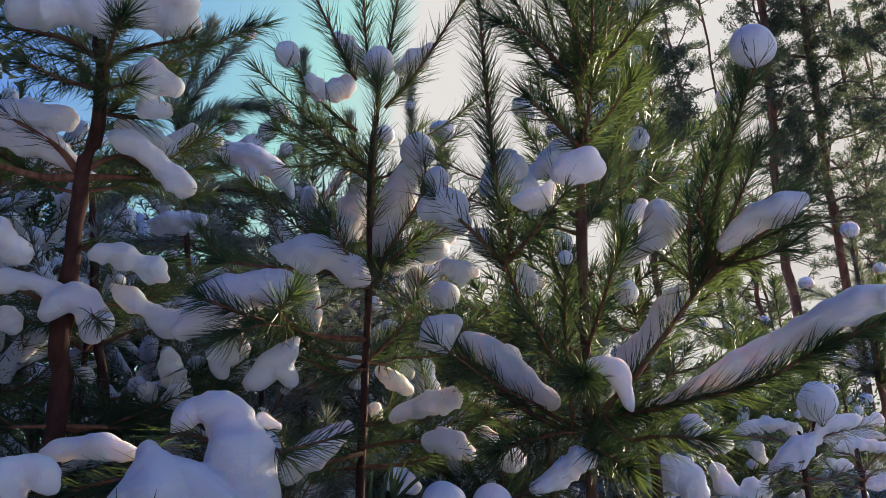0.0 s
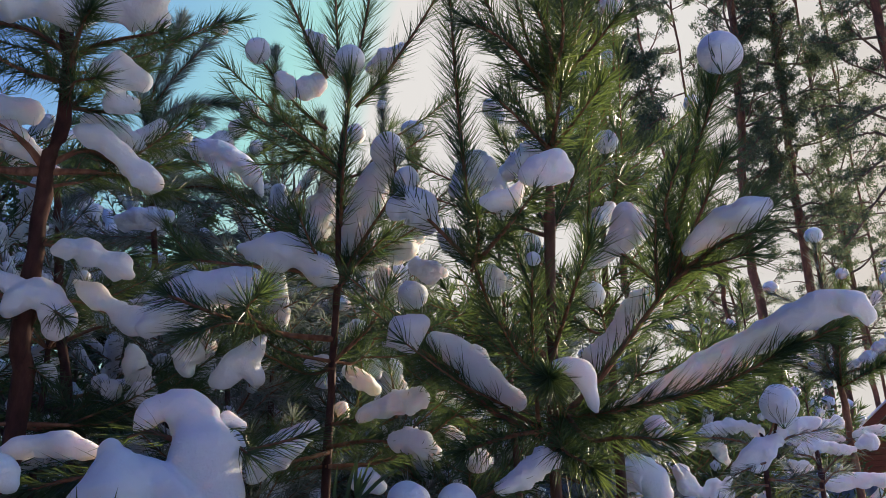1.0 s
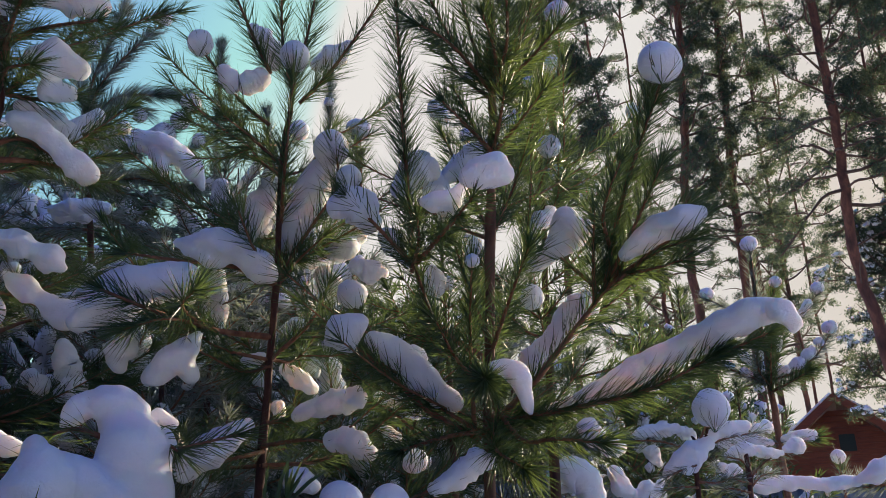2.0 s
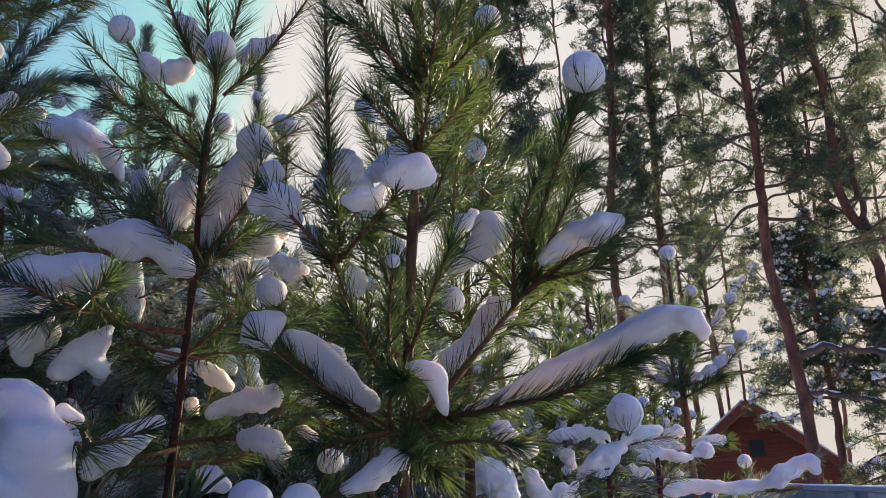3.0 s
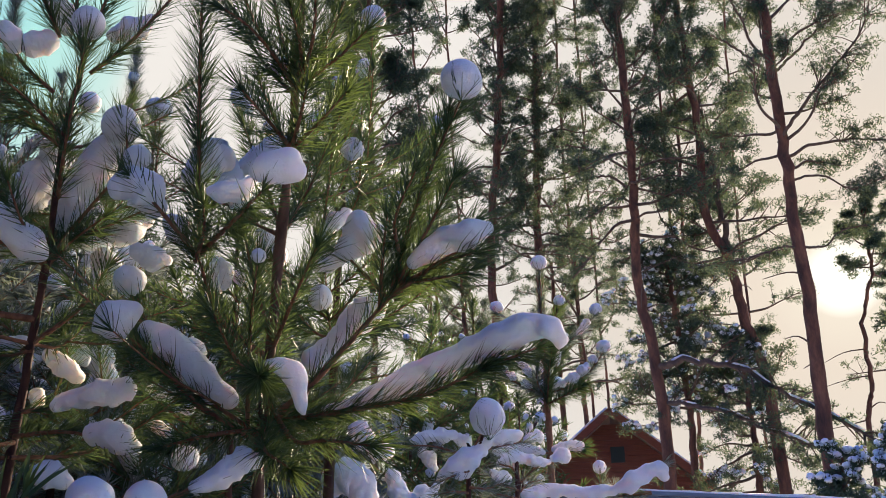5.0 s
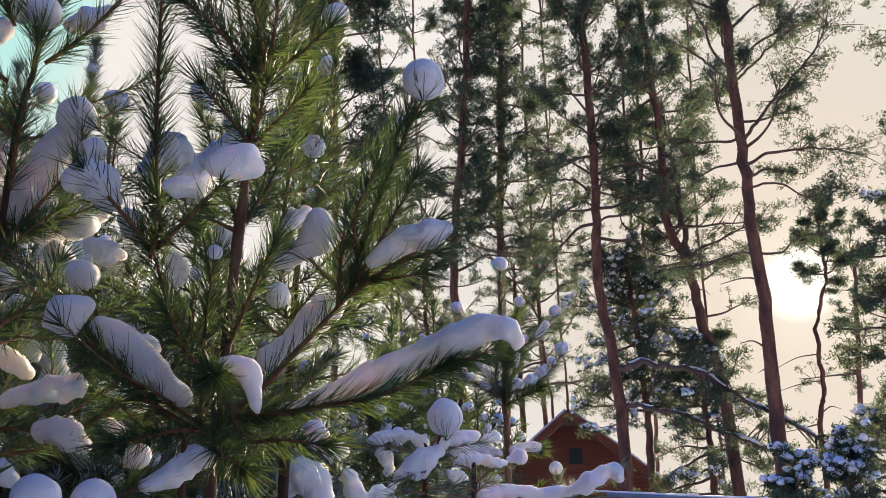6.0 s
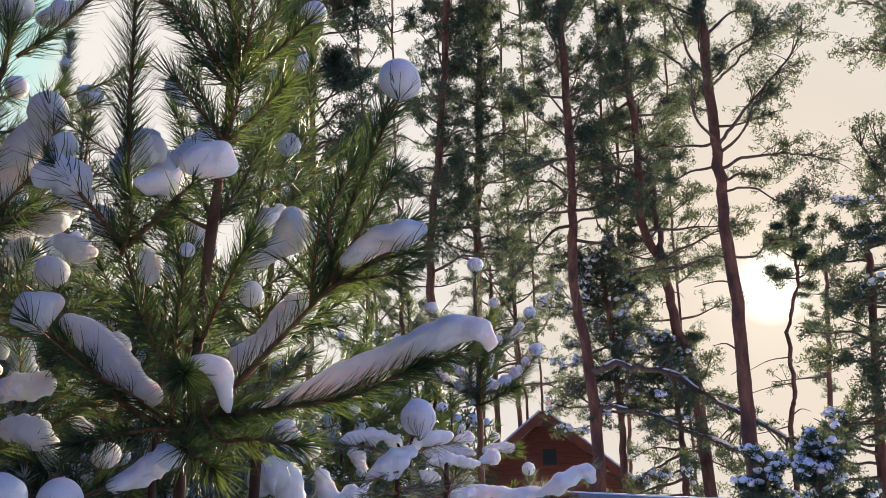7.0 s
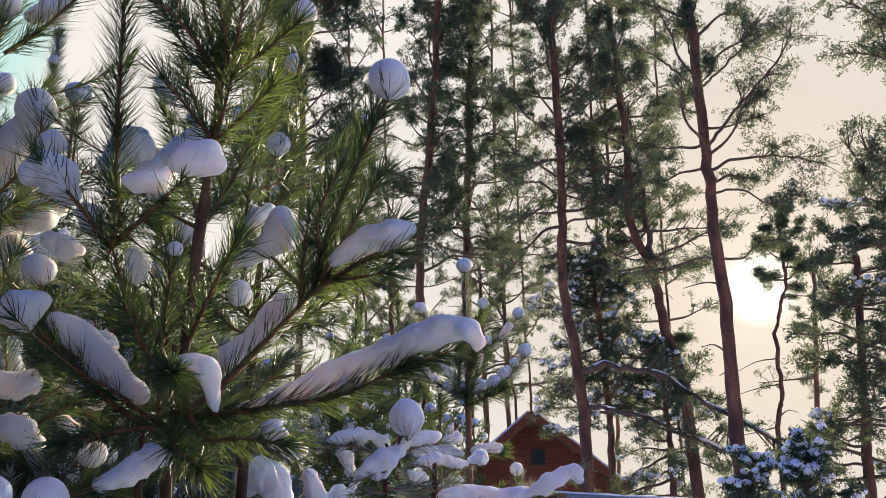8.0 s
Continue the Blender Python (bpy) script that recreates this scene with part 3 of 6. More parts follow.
old_pine([(11.41, 12.0, 0), (11.3, 11.84, 3.84), (11.1, 11.51, 5.71), (10.6, 10.96, 7.88), (10.11, 10.44, 9.39), (9.31, 9.54, 11.27), (8.58, 8.75, 12.96)], 0.142, 0.072, np.random.default_rng(106), "tall old pine standing against the low sun", 8.29, 26, 1.9, leafy=0.55, twigs=18, size=0.085, width=0.009, boughs=[([(10.43, 10.74, 8.51), (10.79, 10.54, 8.74), (11.2, 10.25, 8.76), (11.54, 9.93, 8.68), (12.02, 9.52, 8.45)], 0.034, 30, 0), ([(10.28, 10.7, 8.78), (10.31, 10.08, 9.17), (10.41, 9.58, 9.45), (10.62, 8.92, 9.93), (10.61, 8.59, 10.29)], 0.037, 30, 0), ([(9.92, 10.27, 9.82), (10.3, 10.05, 10.22), (10.6, 9.59, 10.57), (11.03, 9.03, 10.83)], 0.031, 30, 0), ([(10.84, 11.2, 7.01), (10.36, 11.23, 6.98), (9.81, 11.52, 6.8), (9.26, 11.97, 6.77)], 0.028, 15, 0), ([(10.89, 11.15, 7.03), (11.27, 11.05, 7.07), (11.57, 10.89, 7.34), (12.1, 10.45, 7.39)], 0.025, 12, 0), ([(9.75, 10.28, 10.02), (9.56, 10.54, 10.48), (9.27, 10.78, 10.86), (8.78, 11.32, 11.24)], 0.028, 27, 0), ([(10.51, 10.88, 8.16), (11.18, 10.75, 8.3), (11.72, 10.63, 8.07), (12.16, 10.21, 8.21)], 0.025, 33, 0)])
old_pine([(17.82, 17.43, 0), (17.83, 17.25, 4.86), (17.85, 16.88, 6.31), (17.66, 16.59, 7.78), (17.69, 16.02, 9.06), (17.46, 15.76, 10.08), (17.35, 15.64, 10.55)], 0.08, 0.03, np.random.default_rng(107), "thin crooked pine in front of the bright sky", 8.94, 16, 1.4, twigs=14)
old_pine([(17.58, 24.22, 0), (17.55, 24.08, 5.15), (17.5, 23.82, 6.79), (16.95, 22.79, 11.23), (15.77, 20.69, 16.49), (15.36, 19.96, 18.31)], 0.07, 0.05, np.random.default_rng(108), "slim pine standing further back", 12.67, 30, 2.4, twigs=12)
old_pine([(14.67, 20.4, 0), (14.56, 20.22, 3.8), (14.34, 19.88, 6.53), (13.77, 19.31, 9.48), (13.66, 19.2, 10.06)], 0.13, 0.05, np.random.default_rng(109), "broad snowy pine with low drooping limbs", 5.99, 54, 2.9, snow=1000, twigs=15, leafy=0.2, size=0.13, width=0.0138, snow_size=0.078, up=-0.05, low_dead=0)
old_pine([(15.53, 18.99, 0), (15.5, 18.91, 3.44), (15.44, 18.75, 4.89), (15.14, 18.41, 7.28), (15.08, 18.34, 7.77)], 0.12, 0.05, np.random.default_rng(110), "broad snowy pine with low drooping limbs", 3.44, 32, 2.3, snow=300, up=-0.1, low_dead=0, twigs=14, leafy=0.2, size=0.13, width=0.0138)
old_pine([(15.47, 12.84, 0), (15.44, 12.67, 3.22), (15.36, 12.32, 5.23), (15.05, 11.69, 7.71), (14.95, 11.49, 8.48)], 0.14, 0.05, np.random.default_rng(111), "dense pine with hanging green limbs", 3.22, 38, 2.3, snow=120, twigs=9, leafy=0.25, width=0.0138, up=-0.1, low_dead=0)
old_pine([(18.09, 13.15, 0), (17.92, 12.65, 3.69), (17.43, 11.22, 9), (16.39, 9.96, 12.36), (15.28, 8.61, 15.96)], 0.2, 0.1, np.random.default_rng(112), "tall old pine at the wood's edge", 7.58, 44, 3.4, twigs=16)
old_pine([(10.59, 28.09, 0), (10.29, 27.81, 6.07), (9.68, 27.27, 9.44), (8.69, 25.83, 14.05), (7.45, 23.32, 18.85), (6.56, 21.51, 22.3)], 0.055, 0.035, np.random.default_rng(113), "tall pine in the row further back", 8.94, 28, 2.9, low_dead=0, top_sway=0.11, twigs=15, size=0.11, width=0.0138)
old_pine([(15.41, 26.93, 0), (15.15, 26.65, 6.26), (14.62, 26.08, 9.76), (13.63, 24.62, 14.53), (12.22, 22.09, 19.52), (11.24, 20.33, 22.97)], 0.055, 0.035, np.random.default_rng(114), "tall pine in the row further back", 8.19, 28, 2.9, low_dead=0, top_sway=0.11, twigs=15, size=0.11, width=0.0138)
old_pine([(16.45, 22.69, 0), (16.25, 22.43, 5.76), (15.84, 21.91, 8.87), (14.98, 20.62, 13.13), (13.67, 18.42, 17.59), (12.64, 16.71, 21.06)], 0.055, 0.035, np.random.default_rng(115), "tall pine in the row further back", 7.61, 28, 2.9, low_dead=0, top_sway=0.11, twigs=15, size=0.11, width=0.0138)
old_pine([(12.82, 30.43, 0), (12.49, 30.13, 6.55), (11.85, 29.53, 10.27), (10.76, 27.96, 15.35), (9.37, 25.2, 20.65), (8.45, 23.4, 24.1)], 0.055, 0.035, np.random.default_rng(116), "tall pine in the row further back", 8.66, 28, 2.9, low_dead=0, top_sway=0.11, twigs=15, size=0.11, width=0.0138)
old_pine([(18.06, 30.02, 0), (17.77, 29.69, 6.87), (17.19, 29.05, 10.81), (16.08, 27.42, 16.2), (14.48, 24.57, 21.81), (13.49, 22.82, 25.27)], 0.055, 0.035, np.random.default_rng(117), "tall pine in the row further back", 9.11, 28, 2.9, low_dead=0, top_sway=0.11, twigs=15, size=0.11, width=0.0138)
old_pine([(21.24, 25.3, 0), (21.03, 24.99, 6.46), (20.6, 24.36, 10.06), (19.62, 22.88, 15.01), (18.05, 20.38, 20.2), (17, 18.7, 23.67)], 0.055, 0.035, np.random.default_rng(118), "tall pine in the row further back", 9.51, 28, 2.9, low_dead=0, top_sway=0.11, twigs=15, size=0.11, width=0.0138)
old_pine([(9.59, 8.83, 0), (9.58, 8.83, 2.07), (9.55, 8.82, 2.5), (9.56, 8.74, 2.94), (9.57, 8.71, 3.13)], 0.05, 0.02, np.random.default_rng(119), "low bush bowed under cushions of snow", 1.44, 26, 1.2, low_dead=0, snow=340, up=0.1, leafy=0.2, snow_size=0.058, size=0.09, group="low bushes")
old_pine([(9.71, 10.13, 0), (9.72, 10.11, 2.12), (9.73, 10.07, 2.43), (9.75, 9.99, 2.99), (9.75, 9.96, 3.19)], 0.05, 0.02, np.random.default_rng(120), "low bush bowed under cushions of snow", 1.43, 22, 1.0, low_dead=0, snow=220, up=0.1, leafy=0.2, snow_size=0.058, size=0.09, group="low bushes")
old_pine([(14.37, 11.04, 0), (14.34, 10.86, 2.83), (14.29, 10.51, 4.79), (13.87, 9.81, 7.58), (13.75, 9.61, 8.35)], 0.14, 0.05, np.random.default_rng(121), "dark conifer at the wood's edge", 3.03, 38, 2.5, up=-0.15, low_dead=0, twigs=8, leafy=0.25, width=0.0138, snow=60)
old_pine([(11.4, 31.94, 0), (11.16, 31.63, 7.1), (10.69, 31, 10.49), (10.06, 29.86, 14.28), (9.91, 29.57, 15.23)], 0.13, 0.05, np.random.default_rng(122), "pine of the far wood behind", 8.37, 22, 2.4, low_dead=0, size=0.13, width=0.0138)
old_pine([(17.51, 31.36, 0), (17.31, 31.01, 7.48), (16.9, 30.32, 11.09), (16.46, 29.49, 14.01), (16.31, 29.22, 14.96)], 0.13, 0.05, np.random.default_rng(123), "pine of the far wood behind", 8.83, 22, 2.4, low_dead=0, size=0.13, width=0.0138)
old_pine([(28.22, 25.35, 0), (28.1, 24.95, 7.41), (27.84, 24.15, 10.9), (27.56, 23.52, 13.08), (27.43, 23.25, 14.04)], 0.13, 0.05, np.random.default_rng(124), "pine of the far wood behind", 8.71, 22, 2.4, low_dead=0, size=0.13, width=0.0138)
old_pine([(11.14, 27.78, 0), (10.94, 27.5, 6.46), (10.54, 26.94, 9.47), (10.29, 26.55, 10.97), (10.14, 26.3, 11.93)], 0.13, 0.05, np.random.default_rng(125), "pine of the far wood behind", 7.59, 22, 2.4, low_dead=0, size=0.13, width=0.0138)
old_pine([(14.39, 27.38, 0), (14.21, 27.08, 6.65), (13.85, 26.49, 9.76), (13.61, 26.08, 11.32), (13.46, 25.83, 12.28)], 0.13, 0.05, np.random.default_rng(126), "pine of the far wood behind", 7.81, 22, 2.4, low_dead=0, size=0.13, width=0.0138)
old_pine([(-3.44, 6.13, 0), (-3.49, 6.07, 1.6), (-3.59, 5.95, 2.32), (-3.63, 5.07, 4.68), (-3.63, 4.98, 4.91)], 0.05, 0.02, np.random.default_rng(127), "dense young pine in deep shade", 1.09, 34, 1.15, low_dead=0, size=0.09, width=0.0085, blades=5, twigs=8, group='young pines', name='pine_tree', leafy=0.2, up=0.15, snow=100, snow_size=0.06, leaf=NEEDLES)
old_pine([(-2.4, 5.52, 0), (-2.44, 5.48, 1.6), (-2.52, 5.39, 2.25), (-2.58, 4.89, 3.83), (-2.59, 4.82, 4.07)], 0.05, 0.02, np.random.default_rng(128), "dense young pine in deep shade", 1.14, 34, 1.15, low_dead=0, size=0.09, width=0.0085, blades=5, twigs=8, group='young pines', name='pine_tree', leafy=0.2, up=0.15, snow=100, snow_size=0.06, leaf=NEEDLES)
old_pine([(-2.37, 7.15, 0), (-2.41, 7.1, 1.63), (-2.5, 7, 2.48), (-2.57, 6.36, 4.53), (-2.57, 6.29, 4.77)], 0.05, 0.02, np.random.default_rng(129), "dense young pine in deep shade", 1.03, 34, 1.15, low_dead=0, size=0.09, width=0.0085, blades=5, twigs=8, group='young pines', name='pine_tree', leafy=0.2, up=0.15, snow=100, snow_size=0.06, leaf=NEEDLES)
old_pine([(-1.46, 6.36, 0), (-1.49, 6.33, 1.62), (-1.55, 6.25, 2.38), (-1.59, 5.84, 3.88), (-1.6, 5.77, 4.12)], 0.05, 0.02, np.random.default_rng(130), "dense young pine in deep shade", 1.09, 34, 1.15, low_dead=0, size=0.09, width=0.0085, blades=5, twigs=8, group='young pines', name='pine_tree', leafy=0.2, up=0.15, snow=100, snow_size=0.06, leaf=NEEDLES)
old_pine([(-0.92, 6.97, 0), (-0.94, 6.93, 1.64), (-0.98, 6.86, 2.47), (-1.02, 6.43, 4.08), (-1.02, 6.36, 4.32)], 0.05, 0.02, np.random.default_rng(131), "dense young pine in deep shade", 1.06, 34, 1.15, low_dead=0, size=0.09, width=0.0085, blades=5, twigs=8, group='young pines', name='pine_tree', leafy=0.2, up=0.15, snow=100, snow_size=0.06, leaf=NEEDLES)
old_pine([(-0.38, 8.03, 0), (-0.39, 7.99, 1.67), (-0.42, 7.91, 2.63), (-0.43, 7.39, 4.53), (-0.44, 7.33, 4.77)], 0.05, 0.02, np.random.default_rng(132), "dense young pine in deep shade", 0.99, 34, 1.15, low_dead=0, size=0.09, width=0.0085, blades=5, twigs=8, group='young pines', name='pine_tree', leafy=0.2, up=0.15, snow=100, snow_size=0.06, leaf=NEEDLES)
old_pine([(0.18, 7.03, 0), (0.18, 7, 1.65), (0.18, 6.93, 2.49), (0.18, 6.73, 3.42), (0.18, 6.68, 3.66)], 0.05, 0.02, np.random.default_rng(133), "dense young pine in deep shade", 1.06, 34, 1.15, low_dead=0, size=0.09, width=0.0085, blades=5, twigs=8, group='young pines', name='pine_tree', leafy=0.2, up=0.15, snow=100, snow_size=0.06, leaf=NEEDLES)
# the next three are added to keep the sun off the low growth
old_pine([(1.39, 8.43, 0), (1.41, 8.38, 1.69), (1.45, 8.29, 2.7), (1.47, 8.23, 3.04), (1.48, 8.19, 3.28)], 0.05, 0.02, np.random.default_rng(134), "dense young pine in deep shade", 0.98, 34, 1.15, low_dead=0, size=0.09, width=0.0085, blades=5, twigs=8, group='young pines', name='pine_tree', leafy=0.2, up=0.15, snow=100, snow_size=0.06, leaf=NEEDLES)
old_pine([(2.4, 7.46, 0), (2.44, 7.41, 1.68), (2.51, 7.31, 2.57), (2.54, 7.25, 2.86), (2.56, 7.2, 3.11)], 0.05, 0.02, np.random.default_rng(135), "dense young pine in deep shade", 1.05, 34, 1.15, low_dead=0, size=0.09, width=0.0085, blades=5, twigs=8, group='young pines', name='pine_tree', leafy=0.2, up=0.15, snow=100, snow_size=0.06, leaf=NEEDLES)
old_pine([(2.8, 7.1, 0), (2.84, 7.05, 1.67), (2.93, 6.94, 2.52), (2.95, 6.88, 2.78), (2.98, 6.83, 3.02)], 0.05, 0.02, np.random.default_rng(136), "dense young pine in deep shade", 1.08, 34, 1.15, low_dead=0, size=0.09, width=0.0085, blades=5, twigs=8, group='young pines', name='pine_tree', leafy=0.2, up=0.15, snow=100, snow_size=0.06, leaf=NEEDLES)
old_pine([(-1.42, 5.02, 0), (-1.45, 4.99, 1.6), (-1.51, 4.93, 2.19), (-1.54, 4.73, 3), (-1.55, 4.68, 3.24)], 0.05, 0.02, np.random.default_rng(137), "dense young pine in deep shade", 1.17, 34, 1.15, low_dead=0, size=0.09, width=0.0085, blades=5, twigs=8, group='young pines', name='pine_tree', leafy=0.2, up=0.15, snow=100, snow_size=0.06, leaf=NEEDLES)
old_pine([(-1.86, 4.66, 0), (-1.89, 4.63, 1.58), (-1.95, 4.56, 2.14), (-2, 4.35, 2.94), (-2.01, 4.29, 3.18)], 0.05, 0.02, np.random.default_rng(138), "dense young pine in deep shade", 1.19, 34, 1.15, low_dead=0, size=0.09, width=0.0085, blades=5, twigs=8, group='young pines', name='pine_tree', leafy=0.2, up=0.15, snow=100, snow_size=0.06, leaf=NEEDLES)
old_pine([(-0.78, 4.96, 0), (-0.79, 4.94, 1.6), (-0.83, 4.88, 2.19), (-0.84, 4.75, 2.81), (-0.85, 4.7, 3.05)], 0.05, 0.02, np.random.default_rng(139), "dense young pine in deep shade", 1.18, 34, 1.15, low_dead=0, size=0.09, width=0.0085, blades=5, twigs=8, group='young pines', name='pine_tree', leafy=0.2, up=0.15, snow=100, snow_size=0.06, leaf=NEEDLES)
old_pine([(-0.33, 5.52, 0), (-0.34, 5.49, 1.61), (-0.36, 5.43, 2.28), (-0.36, 5.33, 2.83), (-0.36, 5.28, 3.07)], 0.05, 0.02, np.random.default_rng(140), "dense young pine in deep shade", 1.15, 34, 1.15, low_dead=0, size=0.09, width=0.0085, blades=5, twigs=8, group='young pines', name='pine_tree', leafy=0.2, up=0.15, snow=100, snow_size=0.06, leaf=NEEDLES)
# low pines added below view, to shade the snow in front of the camera
old_pine([(0.54, 5.36, 0.0), (0.54, 5.37, 0.02), (0.45, 5.5, 0.48), (0.35, 5.57, 1.05), (0.32, 5.59, 1.2)], 0.04, 0.015, np.random.default_rng(141), "unseen low pine added to shade the snow", 0.03, 19, 0.95, low_dead=0, size=0.085, width=0.008, blades=6, twigs=8, group='young pines', name='pine_tree', leafy=0.2, up=0.15, snow=60, snow_size=0.06, leaf=NEEDLES)
old_pine([(0.92, 4.3, 0.0), (0.91, 4.33, 0.2), (0.87, 4.45, 0.58), (0.82, 4.52, 1.07), (0.8, 4.54, 1.22)], 0.04, 0.015, np.random.default_rng(142), "unseen low pine added to shade the snow", 0.26, 19, 0.95, low_dead=0, size=0.085, width=0.008, blades=6, twigs=8, group='young pines', name='pine_tree', leafy=0.2, up=0.15, snow=60, snow_size=0.06, leaf=NEEDLES)
old_pine([(1.67, 4.92, 0.0), (1.67, 4.92, 0.02), (1.67, 5.06, 0.48), (1.66, 5.14, 1.05), (1.65, 5.16, 1.2)], 0.04, 0.015, np.random.default_rng(143), "unseen low pine added to shade the snow", 0.02, 19, 0.95, low_dead=0, size=0.085, width=0.008, blades=6, twigs=8, group='young pines', name='pine_tree', leafy=0.2, up=0.15, snow=60, snow_size=0.06, leaf=NEEDLES)
old_pine([(2.08, 4.22, 0.0), (2.09, 4.24, 0.12), (2.14, 4.35, 0.54), (2.17, 4.41, 1.06), (2.18, 4.42, 1.22)], 0.04, 0.015, np.random.default_rng(144), "unseen low pine added to shade the snow", 0.15, 19, 0.95, low_dead=0, size=0.085, width=0.008, blades=6, twigs=8, group='young pines', name='pine_tree', leafy=0.2, up=0.15, snow=60, snow_size=0.06, leaf=NEEDLES)
old_pine([(2.92, 4.44, 0.0), (2.92, 4.44, 0.0), (3.01, 4.54, 0.47), (3.09, 4.57, 1.05), (3.11, 4.58, 1.21)], 0.04, 0.015, np.random.default_rng(145), "unseen low pine added to shade the snow", 0.00, 19, 0.95, low_dead=0, size=0.085, width=0.008, blades=6, twigs=8, group='young pines', name='pine_tree', leafy=0.2, up=0.15, snow=60, snow_size=0.06, leaf=NEEDLES)
old_pine([(2.98, 3.54, 0.0), (3.01, 3.56, 0.17), (3.12, 3.61, 0.58), (3.22, 3.6, 1.08), (3.24, 3.6, 1.23)], 0.04, 0.015, np.random.default_rng(146), "unseen low pine added to shade the snow", 0.22, 19, 0.95, low_dead=0, size=0.085, width=0.008, blades=6, twigs=8, group='young pines', name='pine_tree', leafy=0.2, up=0.15, snow=60, snow_size=0.06, leaf=NEEDLES)
old_pine([(3.93, 3.76, 0.0), (3.94, 3.76, 0.05), (4.09, 3.78, 0.51), (4.21, 3.74, 1.07), (4.25, 3.73, 1.22)], 0.04, 0.015, np.random.default_rng(147), "unseen low pine added to shade the snow", 0.06, 19, 0.95, low_dead=0, size=0.085, width=0.008, blades=6, twigs=8, group='young pines', name='pine_tree', leafy=0.2, up=0.15, snow=60, snow_size=0.06, leaf=NEEDLES)
# unseen pines added beside and behind the camera to cut the sky light
old_pine([(7.88, 1.39, 0), (7.88, 1.39, 2.25), (8.08, 1.39, 4.5)], 0.1, 0.04, np.random.default_rng(300), "unseen pine added to block sky light", 1.0, 30, 1.9, leafy=0.3, size=0.34, width=0.07, blades=4, twigs=6, low_dead=0, group="surrounding wood", name="pine_tree")
old_pine([(8.69, -2.33, 0), (8.69, -2.33, 2.25), (8.89, -2.33, 4.5)], 0.1, 0.04, np.random.default_rng(301), "unseen pine added to block sky light", 1.0, 30, 1.9, leafy=0.3, size=0.34, width=0.07, blades=4, twigs=6, low_dead=0, group="surrounding wood", name="pine_tree")
old_pine([(6.75, -8.04, 0), (6.75, -8.04, 5.5), (6.95, -8.04, 11)], 0.1, 0.04, np.random.default_rng(302), "unseen pine added to block sky light", 1.0, 30, 2.8, leafy=0.3, size=0.34, width=0.07, blades=4, twigs=6, low_dead=0, group="surrounding wood", name="pine_tree")
old_pine([(-7.97, -0.70, 0), (-7.97, -0.70, 4.75), (-7.77, -0.70, 9.5)], 0.1, 0.04, np.random.default_rng(303), "unseen pine added to block sky light", 1.0, 30, 2.3, leafy=0.3, size=0.34, width=0.07, blades=4, twigs=6, low_dead=0, group="surrounding wood", name="pine_tree")
old_pine([(-7.52, 2.74, 0), (-7.52, 2.74, 4.75), (-7.32, 2.74, 9.5)], 0.1, 0.04, np.random.default_rng(304), "unseen pine added to block sky light", 1.0, 30, 2.3, leafy=0.3, size=0.34, width=0.07, blades=4, twigs=6, low_dead=0, group="surrounding wood", name="pine_tree")
old_pine([(-5.79, 6.89, 0), (-5.79, 6.89, 4.75), (-5.59, 6.89, 9.5)], 0.1, 0.04, np.random.default_rng(305), "unseen pine added to block sky light", 1.0, 30, 2.3, leafy=0.3, size=0.34, width=0.07, blades=4, twigs=6, low_dead=0, group="surrounding wood", name="pine_tree")
old_pine([(14.77, -2.60, 0), (14.77, -2.60, 5.5), (14.97, -2.60, 11)], 0.1, 0.04, np.random.default_rng(306), "unseen pine added to block sky light", 1.0, 30, 2.8, leafy=0.3, size=0.34, width=0.07, blades=4, twigs=6, low_dead=0, group="surrounding wood", name="pine_tree")
old_pine([(4.40, -16.42, 0), (4.40, -16.42, 5.5), (4.60, -16.42, 11)], 0.1, 0.04, np.random.default_rng(307), "unseen pine added to block sky light", 1.0, 30, 2.8, leafy=0.3, size=0.34, width=0.07, blades=4, twigs=6, low_dead=0, group="surrounding wood", name="pine_tree")
old_pine([(-7.18, -15.41, 0), (-7.18, -15.41, 5.5), (-6.98, -15.41, 11)], 0.1, 0.04, np.random.default_rng(308), "unseen pine added to block sky light", 1.0, 30, 2.8, leafy=0.3, size=0.34, width=0.07, blades=4, twigs=6, low_dead=0, group="surrounding wood", name="pine_tree")
old_pine([(-13.86, -8.00, 0), (-13.86, -8.00, 5.5), (-13.66, -8.00, 11)], 0.1, 0.04, np.random.default_rng(309), "unseen pine added to block sky light", 1.0, 30, 2.8, leafy=0.3, size=0.34, width=0.07, blades=4, twigs=6, low_dead=0, group="surrounding wood", name="pine_tree")
old_pine([(-8.46, -3.08, 0), (-8.46, -3.08, 4.75), (-8.26, -3.08, 9.5)], 0.1, 0.04, np.random.default_rng(310), "unseen pine added to block sky light", 1.0, 30, 2.3, leafy=0.3, size=0.34, width=0.07, blades=4, twigs=6, low_dead=0, group="surrounding wood", name="pine_tree")
old_pine([(-11.26, 6.50, 0), (-11.26, 6.50, 5.5), (-11.06, 6.50, 11)], 0.1, 0.04, np.random.default_rng(311), "unseen pine added to block sky light", 1.0, 30, 2.8, leafy=0.3, size=0.34, width=0.07, blades=4, twigs=6, low_dead=0, group="surrounding wood", name="pine_tree")
old_pine([(-6.36, -6.36, 0), (-6.36, -6.36, 4.75), (-6.16, -6.36, 9.5)], 0.1, 0.04, np.random.default_rng(312), "unseen pine added to block sky light", 1.0, 30, 2.3, leafy=0.3, size=0.34, width=0.07, blades=4, twigs=6, low_dead=0, group="surrounding wood", name="pine_tree")
